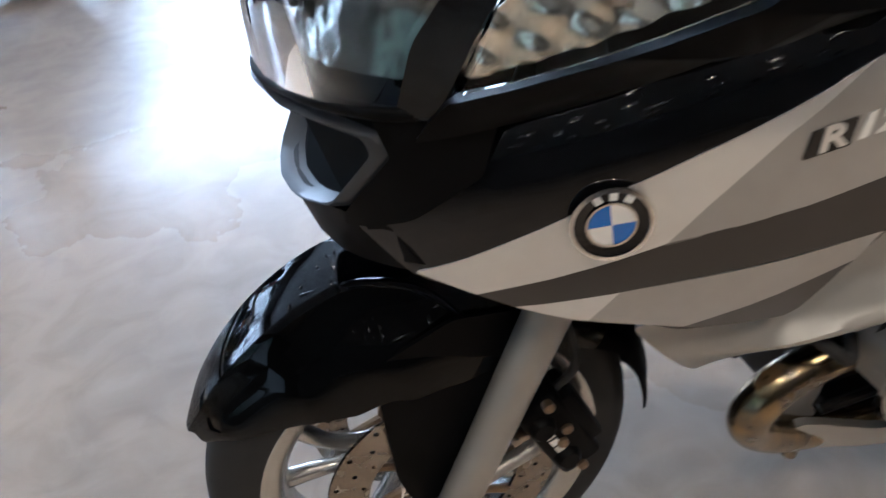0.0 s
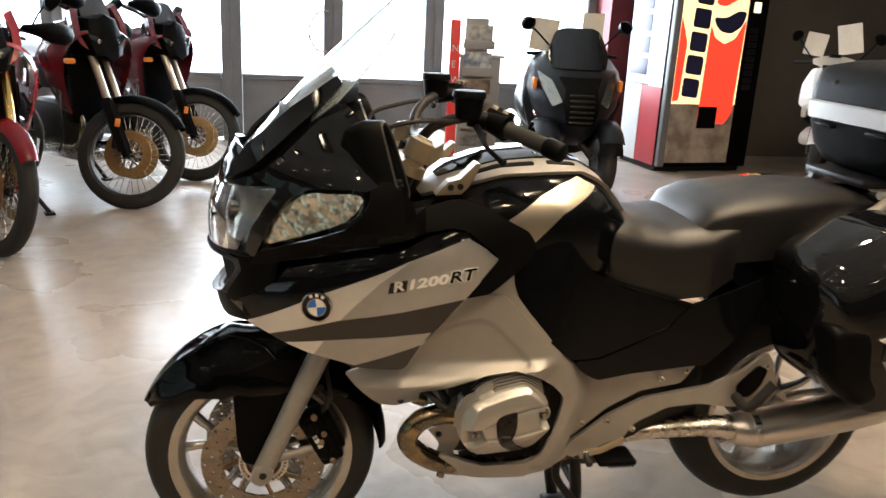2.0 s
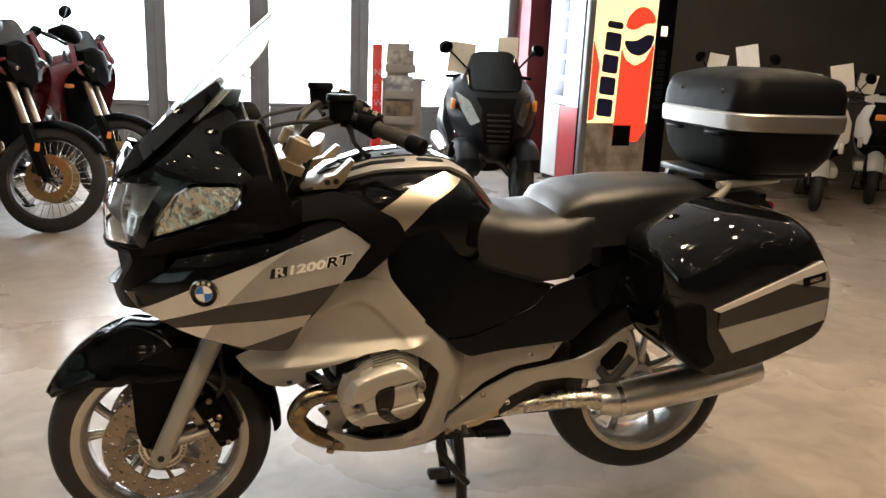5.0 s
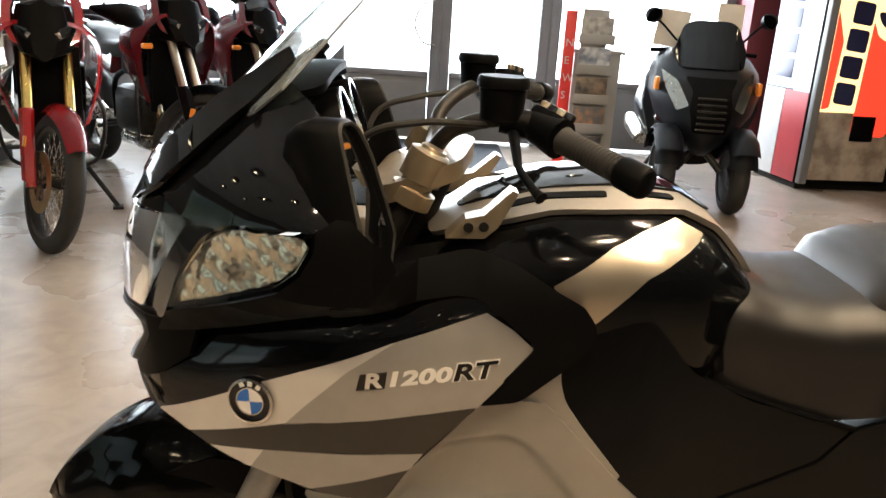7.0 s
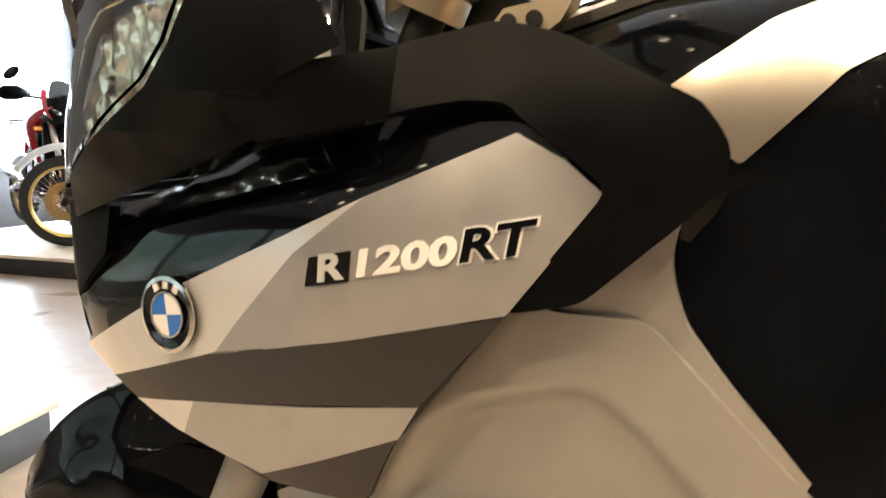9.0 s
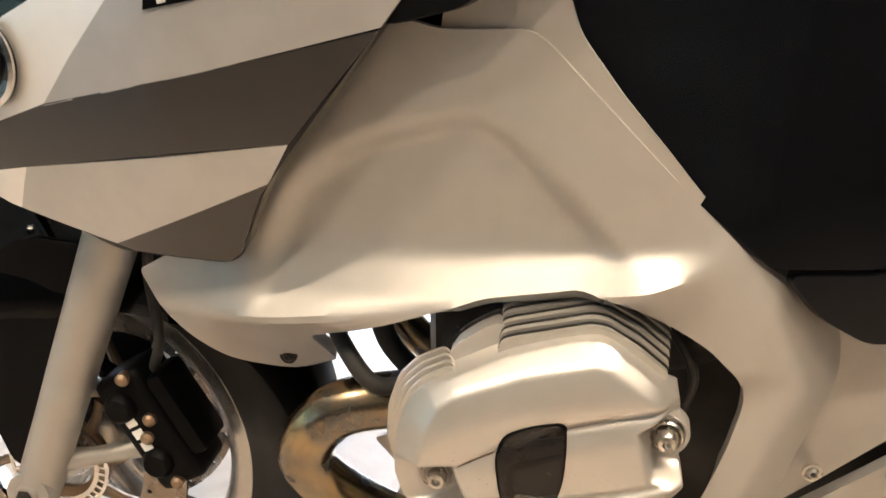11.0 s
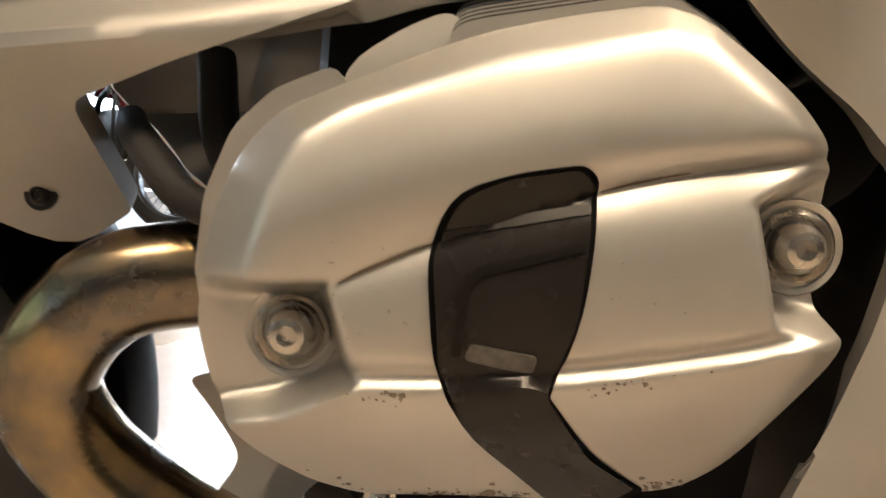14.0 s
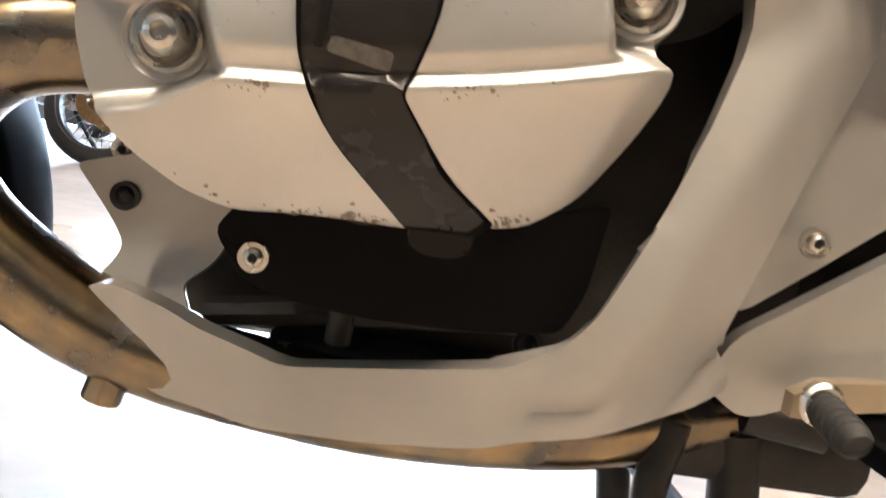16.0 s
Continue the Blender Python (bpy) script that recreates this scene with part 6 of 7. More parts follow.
# instruments under a hood
hood = part("dash_hood", panel_mesh([(-0.68, -0.17), (-0.56, -0.20), (-0.505, -0.175), (-0.49, 0.0), (-0.505, 0.175), (-0.56, 0.20), (-0.68, 0.17)], lambda x, y: (x, y, 1.285 - 0.9 * y * y - 0.4 * max(0, -0.54 - x)), 0.012, rim=0.004, r=0.03), PLASTIC, BIKE, "matt black instrument hood", 40)
part("dash_body", box(bmesh.new(), -0.64, -0.50, -0.17, 0.17, 1.03, 1.20, 0.03), PLASTIC, hood)
part("dash_panel", panel_mesh([(-0.16, -0.075), (0.16, -0.075), (0.17, 0.03), (0.10, 0.085), (-0.10, 0.085), (-0.17, 0.03)], lambda y, v: (-0.497 - 0.35 * v, y, 1.150 + 0.94 * v), 0.01, rim=0.003, r=0.02), PLASTIC, hood)
for y_ in (-0.075, 0.075):
    md = Matrix.Translation((-0.510, y_, 1.182)) @ pose(0, 0, 0, 0, 0, -90) @ pose(0, 0, 0, 20)
    dial = part("dial", lathe(bmesh.new(), [(0, 0.006), (0.054, 0.006), (0.054, 0.0), (0.0, 0.0)], 36, md), MATTGREY, BIKE, "round instrument dial with a chrome ring")
    part("dial_bezel", lathe(bmesh.new(), [(0.052, 0.0), (0.052, 0.036), (0.056, 0.038), (0.060, 0.032), (0.060, 0.0)], 40, md, close=True), PLASTIC, dial)
    part("dial_ring", lathe(bmesh.new(), [(0.053, 0.037), (0.053, 0.0405), (0.0575, 0.0405), (0.0585, 0.036)], 40, md, close=True), CHROME, dial)
    part("dial_glass", lathe(bmesh.new(), [(0.0, 0.026), (0.051, 0.026), (0.051, 0.028), (0.0, 0.028)], 32, md), LENS, dial)
    part("dial_needle", box(bmesh.new(), -0.0015, 0.0015, 0.007, 0.009, -0.008, 0.04, m=md @ Matrix.Rotation(2.2, 4, "Y")), RED, dial)
    for k in range(13):
        a = radians(-130 + k * 21.6)
        part("dial_tick", box(bmesh.new(), -0.001, 0.001, 0.0062, 0.0075, 0.040, 0.049, m=md @ Matrix.Rotation(a, 4, "Y")), WHITE, dial)
part("dash_display", box(bmesh.new(), -0.004, 0.004, -0.022, 0.022, -0.04, 0.03, 0.003, Matrix.Translation((-0.478, -0.004, 1.125)) @ pose(0, 0, 0, 0, -20)), MATTGREY, hood)

# ---- things round about ----
RIMGOLD = material("gold_spoked_rim", (0.55, 0.38, 0.13), 0.28, 0.85, 0, 0.1, 20)
RIMBLACK = material("black_spoked_rim", (0.02, 0.02, 0.02), 0.3, 0.3)
DEEPRED = material("deep_red_bike_paint", (0.11, 0.004, 0.008), 0.2, 0, 0.5, 0.1, 6)
GOLDDISC = material("gold_brake_disc", (0.46, 0.31, 0.14), 0.3, 0.9, 0, 0.2, 40)
SMOKED = material("smoked_screen", (0.03, 0.03, 0.034), 0.12, 0, 0.2)
FORKSILVER = material("worn_fork_metal", (0.45, 0.38, 0.30), 0.3, 0.9)


def spoked_wheel(parent, cx, cz, R, half, wall, rim_mat, y=0.0, spokes=36, discs=(-1, 1), disc_r=0.15):
    at = Matrix.Translation((cx, y, cz))
    part("tyre", lathe(bmesh.new(), torus_profile(R, half, wall, 10), 48, at, close=True), RUBBER, parent)
    rr = R - wall
    part("rim", lathe(bmesh.new(), [(rr + 0.008, -half * 0.7), (rr - 0.014, -half * 0.5), (rr - 0.020, 0), (rr - 0.014, half * 0.5), (rr + 0.008, half * 0.7)], 48, at, close=True), rim_mat, parent)
    bm = bmesh.new()
    for k in range(spokes):
        a, s = k * math.tau / spokes, 1 if k % 2 else -1
        b = a + (0.35 if (k // 2) % 2 else -0.35)
        tube(bm, [at @ Vector((0.03 * math.cos(b), s * 0.03, 0.03 * math.sin(b))), at @ Vector(((rr - 0.015) * math.cos(a), 0, (rr - 0.015) * math.sin(a)))], 0.002, 5, 1)
    part("spokes", bm, STEEL, parent)
    part("hub", lathe(bmesh.new(), [(0, -0.05), (0.03, -0.05), (0.035, 0), (0.03, 0.05), (0, 0.05)], 16, at), DARKMETAL, parent)
    for s in discs:
        part("brake_disc", lathe(bmesh.new(), [(disc_r * 0.62, s * 0.06 - 0.002), (disc_r, s * 0.06 - 0.002), (disc_r, s * 0.06 + 0.002), (disc_r * 0.62, s * 0.06 + 0.002)], 40, at, close=True), GOLDDISC, parent)
        bm = bmesh.new()
        for k in range(6):
            a = k * math.tau / 6
            tube(bm, [at @ Vector((0.02 * math.cos(a), s * 0.06, 0.02 * math.sin(a))), at @ Vector((disc_r * 0.66 * math.cos(a + 0.3), s * 0.06, disc_r * 0.66 * math.sin(a + 0.3)))], 0.007, 6, 1)
        part("disc_carrier", bm, BRONZE, parent)


def adventure_bike(at, turn, body, second, rim, guard_mat, label, fork=None, high_guard=False, steer=0, size=1.0):
    """A tall adventure motorcycle, its front wheel's contact at the origin, facing +x."""
    b = thing("adventure_motorcycle", label, "motorcycle", at, turn, "parked motorcycles")
    b.scale = (size, size, size)
    spoked_wheel(b, 0, 0.345, 0.345, 0.048, 0.075, rim)
    ax = Vector((-0.46, 0, 0.888))
    for s in (-1, 1):
        p = Vector((0, s * 0.10, 0.345))
        part("fork_leg", tube(bmesh.new(), [p - ax * 0.03, p + ax * 0.20, p + ax * 0.36], [0.024, 0.028, 0.030], 14, 1), guard_mat if not high_guard else DARKMETAL, b)
        part("fork_tube", tube(bmesh.new(), [p + ax * 0.34, p + ax * 0.80], 0.025, 14, 1), fork or GOLDTUBE, b)
        part("caliper", box(bmesh.new(), -0.10, -0.04, s * 0.075 - 0.03, s * 0.075 + 0.03, 0.36, 0.48, 0.015), DARKMETAL, b)
    # front mudguard
    bm = bmesh.new()
    rings = []
    for a in range(35, 128, 6):
        t, r = radians(a), 0.385 + (0.0 if not high_guard else 0.06)
        hw = lerp(a, [35, 80, 128], [0.05, 0.075, 0.045])
        rings.append([(-0.0 + (r - 0.05 * abs(v) ** 2.2) * math.cos(t), hw * v, 0.345 + (r - 0.05 * abs(v) ** 2.2) * math.sin(t)) for v in np.linspace(-1, 1, 9)])
    loft(bm, rings, close=False)
    bmesh.ops.solidify(bm, geom=bm.faces[:], thickness=0.004)
    part("mudguard", bm, guard_mat, b)
    if not high_guard:
        for s in (-1, 1):
            part("fork_guard", loft(bmesh.new(), [[(c.x + dx, c.y + s * dy, c.z) for dx, dy in ((0.045, 0.0), (0.02, 0.03), (-0.03, 0.034), (-0.045, 0.012))] for c in (Vector((0.0, s * 0.10, 0.345)) + ax * k for k in (0.0, 0.12, 0.26, 0.36))]), guard_mat, b)
    turned = list(b.children)
    spoked_wheel(b, -1.55, 0.33, 0.33, 0.072, 0.095, rim, discs=(-1,), disc_r=0.12)
    # tank and side fairings
    rows = [(-0.40, 0.08, 1.06, 0.92), (-0.46, 0.14, 1.11, 0.86), (-0.54, 0.17, 1.14, 0.82), (-0.64, 0.165, 1.13, 0.82), (-0.80, 0.13, 1.0, 0.80), (-0.92, 0.10, 0.90, 0.80)]
    rings = []
    for x, hw, zt, zb in rows:
        rings.append([(x, hw * math.copysign(abs(math.cos(a)) ** 0.7, math.cos(a)), (zt + zb) / 2 + (zt - zb) / 2 * math.copysign(abs(math.sin(a)) ** 0.7, math.sin(a))) for a in (k * math.tau / 20 for k in range(20))])
    part("tank", loft(bmesh.new(), rings), body, b, "", 60)
    for s in (-1, 1):
        # shroud that sweeps from the lamp out and down beside the radiator
        path = smooth_line([(-0.24, 0.10, 1.08), (-0.29, 0.185, 1.04), (-0.37, 0.245, 0.93), (-0.40, 0.225, 0.74), (-0.41, 0.165, 0.56)], 4)
        rings = []
        for i, c in enumerate(path):
            w = lerp(i / (len(path) - 1), [0, 0.3, 0.55, 1], [0.05, 0.11, 0.14, 0.05])
            rings.append([(c.x + w * 0.6, s * (c.y - 0.012), c.z), (c.x + w * 0.3, s * (c.y + 0.012), c.z + 0.01), (c.x - w * 1.3, s * (c.y + 0.006), c.z + 0.02), (c.x - w * 1.2, s * (c.y - 0.016), c.z)])
        shroud = part("side_fairing", loft(bmesh.new(), rings), body, b, "", 50)
        pan = panel_mesh([(-0.50, 1.00), (-0.62, 0.99), (-0.68, 0.88), (-0.56, 0.84), (-0.49, 0.90)], lambda x, z: (x, -0.20 - 0.1 * (x + 0.5), z), 0.012, step=0.06)
        if s > 0:
            bmesh.ops.scale(pan, vec=(1, -1, 1), verts=pan.verts)
        part("side_graphic", pan, second, b)
        part("knee_panel", box(bmesh.new(), -0.74, -0.46, s * 0.15 - 0.02, s * 0.15 + 0.02, 0.70, 0.86, 0.018), PLASTIC, b)
        part("mirror", tube(bmesh.new(), [(-0.43, s * 0.34, 1.36), (-0.405, s * 0.36, 1.37), (-0.395, s * 0.36, 1.37)], [0.03, 0.075, 0.055], 16, 2, flat=0.6), PLASTIC, b)
        part("mirror_stem", tube(bmesh.new(), [(-0.48, s * 0.30, 1.20), (-0.45, s * 0.31, 1.27), (-0.42, s * 0.33, 1.34)], 0.006, 8), PLASTIC, b)
        part("hand_guard", tube(bmesh.new(), [(-0.42, s * 0.22, 1.20), (-0.33, s * 0.34, 1.20), (-0.37, s * 0.43, 1.20), (-0.47, s * 0.45, 1.19)], [0.014, 0.06, 0.062, 0.016], 10), PLASTIC, b)
        part("grip", tube(bmesh.new(), [(-0.49, s * 0.26, 1.19), (-0.52, s * 0.41, 1.18)], 0.018, 12, 1), RUBBER, b)
        part("exhaust_header", tube(bmesh.new(), [(-0.45, s * 0.08, 0.62), (-0.36, s * 0.11, 0.48), (-0.44, s * 0.12, 0.34), (-0.80, s * 0.12, 0.32)], 0.02, 12), HEAT, b)
    part("handlebar", tube(bmesh.new(), [(-0.50, -0.30, 1.19), (-0.45, -0.12, 1.17), (-0.45, 0.12, 1.17), (-0.50, 0.30, 1.19)], 0.013, 10), DARKMETAL, b)
    # lamp cluster and screen
    part("front_cowl", loft(bmesh.new(), [[(x + 0.30 * (0.95 - z), y * w_, z + 0.10) for y, z in ((-1, 0.92), (-0.75, 0.84), (0.0, 0.80), (0.75, 0.84), (1, 0.92), (0.8, 1.06), (0.0, 1.09), (-0.8, 1.06))] for x, w_ in ((-0.42, 0.15), (-0.28, 0.15), (-0.20, 0.115), (-0.17, 0.06))]), PLASTIC, b, "", 30)
    for s in (-1, 1):
        lens = part("head_lamp", loft(bmesh.new(), [[(x0 - 0.10 * abs(y) - 0.25 * (z - 0.92), s * (0.066 + (y - 0.066) * k_), 1.025 + (z - 0.925) * k_) for y, z in rounded([(0.018, 0.905), (0.05, 0.885), (0.115, 0.93), (0.128, 0.972), (0.05, 0.945)], 0.012)] for x0, k_ in ((-0.20, 1.05), (-0.165, 1.0), (-0.160, 0.8))]), BLACK, b)
        part("lamp_glint", lathe(bmesh.new(), [(0, 0.01), (0.014, 0.008), (0.018, 0.0), (0, 0)], 14, Matrix.Translation((-0.172, s * 0.062, 1.022)) @ pose(0, 0, 0, 0, 0, -90)), STEEL, b)
        bm = loft(bmesh.new(), [[(x + dx, s * (y + dy), z + dz) for dx, dy, dz in ((0.014, -0.006, -0.004), (0.0, 0.034, 0.022), (-0.06, 0.030, 0.030), (-0.04, -0.014, -0.006))] for x, y, z in ((-0.20, 0.045, 0.93), (-0.225, 0.115, 0.975), (-0.25, 0.148, 1.05), (-0.28, 0.145, 1.14), (-0.33, 0.12, 1.23))])
        part("cowl_edge", bm, body, b, "", 30)
    part("screen", panel_mesh([(-0.10, 0.0), (0.10, 0.0), (0.10, 0.10), (0.06, 0.20), (-0.06, 0.20), (-0.10, 0.10)], lambda y, v: (-0.27 - 0.40 * v - 2.0 * y * y, y, 1.15 + v * 0.85), 0.004, step=0.08, r=0.04), SMOKED, b)
    part("dash", box(bmesh.new(), -0.42, -0.34, -0.08, 0.08, 1.12, 1.24, 0.015), PLASTIC, b)
    # engine, frame, seat, tail
    part("engine", box(bmesh.new(), -0.95, -0.52, -0.15, 0.15, 0.32, 0.62, 0.06), DARKMETAL, b)
    part("cylinder_block", box(bmesh.new(), -0.10, 0.10, -0.12, 0.12, -0.14, 0.16, 0.03, Matrix.Translation((-0.55, 0, 0.66)) @ Matrix.Rotation(radians(20), 4, "Y")), DARKMETAL, b)
    part("radiator", box(bmesh.new(), -0.42, -0.37, -0.15, 0.15, 0.50, 0.96, 0.01), PLASTIC, b)
    part("skid_plate", box(bmesh.new(), -0.90, -0.38, -0.13, 0.13, 0.24, 0.31, 0.02), STEEL, b)
    part("seat", loft(bmesh.new(), saddle([(-0.78, 0.09, 0.93, 0.82, 0.03), (-0.90, 0.13, 0.89, 0.79, 0.04), (-1.10, 0.15, 0.89, 0.79, 0.04), (-1.22, 0.15, 0.95, 0.83, 0.04), (-1.55, 0.12, 0.98, 0.88, 0.04)])), LEATHER, b, "", 60)
    part("tail", loft(bmesh.new(), [[(x, y * w_, z) for y, z in ((-1, zb), (-0.9, zt), (0.9, zt), (1, zb))] for x, w_, zb, zt in ((-0.95, 0.15, 0.68, 0.80), (-1.40, 0.13, 0.76, 0.90), (-1.75, 0.08, 0.86, 0.94))]), body, b)
    part("luggage_rack", tube(bmesh.new(), [(-1.40, -0.11, 0.97), (-1.70, -0.11, 1.0), (-1.78, 0, 1.0), (-1.70, 0.11, 1.0), (-1.40, 0.11, 0.97)], 0.012, 8), DARKMETAL, b)
    part("swing_arm", tube(bmesh.new(), [(-0.90, -0.10, 0.42), (-1.55, -0.11, 0.33)], 0.035, 10, 1), STEEL, b)
    part("swing_arm", tube(bmesh.new(), [(-0.90, 0.10, 0.42), (-1.55, 0.11, 0.33)], 0.035, 10, 1), STEEL, b)
    part("silencer", tube(bmesh.new(), [(-1.0, -0.17, 0.42), (-1.25, -0.2, 0.52), (-1.70, -0.21, 0.70)], [0.035, 0.055, 0.06], 16), STEEL, b)
    part("side_stand", tube(bmesh.new(), [(-0.82, 0.13, 0.28), (-0.80, 0.30, 0.015)], 0.014, 8, 1), DARKMETAL, b)
    part("stand_foot", box(bmesh.new(), -0.84, -0.76, 0.27, 0.33, 0.0, 0.016, 0.004), DARKMETAL, b)
    for s in (-1, 1):
        part("engine_cover", lathe(bmesh.new(), [(0, -0.045), (0.06, -0.045), (0.085, -0.03), (0.095, 0.0), (0, 0)], 24, Matrix.Translation((-0.72, s * 0.15, 0.46)) @ Matrix.Diagonal((1, -s * -1, 1, 1))), DARKMETAL, b)
        part("frame_rail", tube(bmesh.new(), [(-0.42, s * 0.06, 1.02), (-0.48, s * 0.14, 0.80), (-0.86, s * 0.15, 0.66), (-0.95, s * 0.12, 0.40)], 0.018, 10), PLASTIC, b)
        part("crash_bar", tube(bmesh.new(), [(-0.45, s * 0.18, 0.80), (-0.36, s * 0.25, 0.62), (-0.42, s * 0.22, 0.40), (-0.60, s * 0.14, 0.30)], 0.011, 8), DARKMETAL, b)
        part("footpeg", tube(bmesh.new(), [(-0.92, s * 0.14, 0.36), (-0.92, s * 0.26, 0.35)], 0.014, 8, 1), DARKMETAL, b)
    part("indicator", box(bmesh.new(), -0.26, -0.22, -0.26, -0.20, 0.89, 0.92, 0.008), AMBER, b)
    turned.append(part("fork_reflector", box(bmesh.new(), -0.08, -0.05, -0.135, -0.125, 0.50, 0.55, 0.003), AMBER, b))
    # the front end swings about the raked steering axis
    swing = Matrix.Translation((0, 0, 0.345 - 0.00001 * steer * steer)) @ Matrix.Rotation(radians(steer), 4, ax) @ Matrix.Translation((0, 0, -0.345))
    turned += [o for o in b.children if o.name.split(".")[0] in ("handlebar", "hand_guard", "grip", "mirror", "mirror_stem")]
    for o in turned:
        o.data.transform(swing)
    return b


adventure_bike((-2.27, 2.80, 0), -68, RED, WHITE, RIMBLACK, RED, "red adventure motorcycle with gold fork tubes, on its side stand", steer=22, size=1.08)
adventure_bike((-1.79, 4.00, 0), -46, DEEPRED, BLACK, RIMBLACK, PLASTIC, "red and black adventure motorcycle with spoked wheels", FORKSILVER, steer=38, size=1.12)
adventure_bike((-1.45, 4.98, 0), -44, DEEPRED, BLACK, RIMBLACK, PLASTIC, "red and black adventure motorcycle parked near the window", FORKSILVER, steer=36, size=1.08)
adventure_bike((-3.25, 5.25, 0), -55, RED, WHITE, RIMBLACK, RED, "red adventure motorcycle standing behind the row", steer=25)
# low display plinths
for nm, dims in (("far", (-6.2, -3.66, 3.62, 5.2)), ("near", (-4.3, -1.93, -0.25, 0.98))):
    x0, x1, y0, y1 = dims
    p = thing("display_plinth", "low display plinth with a pale top and black sides", "plinth", ((x0 + x1) / 2, (y0 + y1) / 2, 0), -4 if nm == "far" else 6, "display plinths")
    w_, d_ = (x1 - x0) / 2, (y1 - y0) / 2
    part("base", box(bmesh.new(), -w_ + 0.02, w_ - 0.02, -d_ + 0.02, d_ - 0.02, 0.0, 0.118, 0.004), PLINTHSIDE, p)
    part("top_board", box(bmesh.new(), -w_, w_, -d_, d_, 0.12, 0.145, 0.005), PLINTHTOP, p)
adventure_bike((-4.62, 4.12, 0.145), -150, WHITE, BLUEPAINT, RIMGOLD, WHITE, "white and blue trail motorcycle with gold rims on a plinth", BLACK, True)
adventure_bike((-5.05, 4.75, 0.145), -30, RED, BLACK, RIMGOLD, RED, "red trail motorcycle with gold rims on a plinth", FORKSILVER, True)
# price sign on a post
ps = thing("price_sign", "clear price sign on a slim post", "sign", (-3.55, 3.42, 0))
part("post", tube(bmesh.new(), [(0, 0, 0.012), (0, 0, 0.62)], 0.012, 12, 1), STEEL, ps)
part("foot", lathe(bmesh.new(), [(0, 0.012), (0.11, 0.012), (0.12, 0.0), (0, 0)], 28, pose(0, 0, 0, 90)), STEEL, ps)
part("board", box(bmesh.new(), -0.15, 0.15, -0.006, 0.006, 0.60, 0.84, 0.003, pose(0, 0, 0, 0, 0, 20)), PANE, ps)
for k, (zz, c) in enumerate(((0.74, AMBER), (0.68, MATTGREY), (0.66, MATTGREY))):
    part("print_bar", box(bmesh.new(), -0.09, 0.09, -0.009, -0.0065, zz - (0.04 if k == 0 else 0.012), zz + (0.05 if k == 0 else 0.0), m=pose(0, 0, 0, 0, 0, 20)), c, ps)


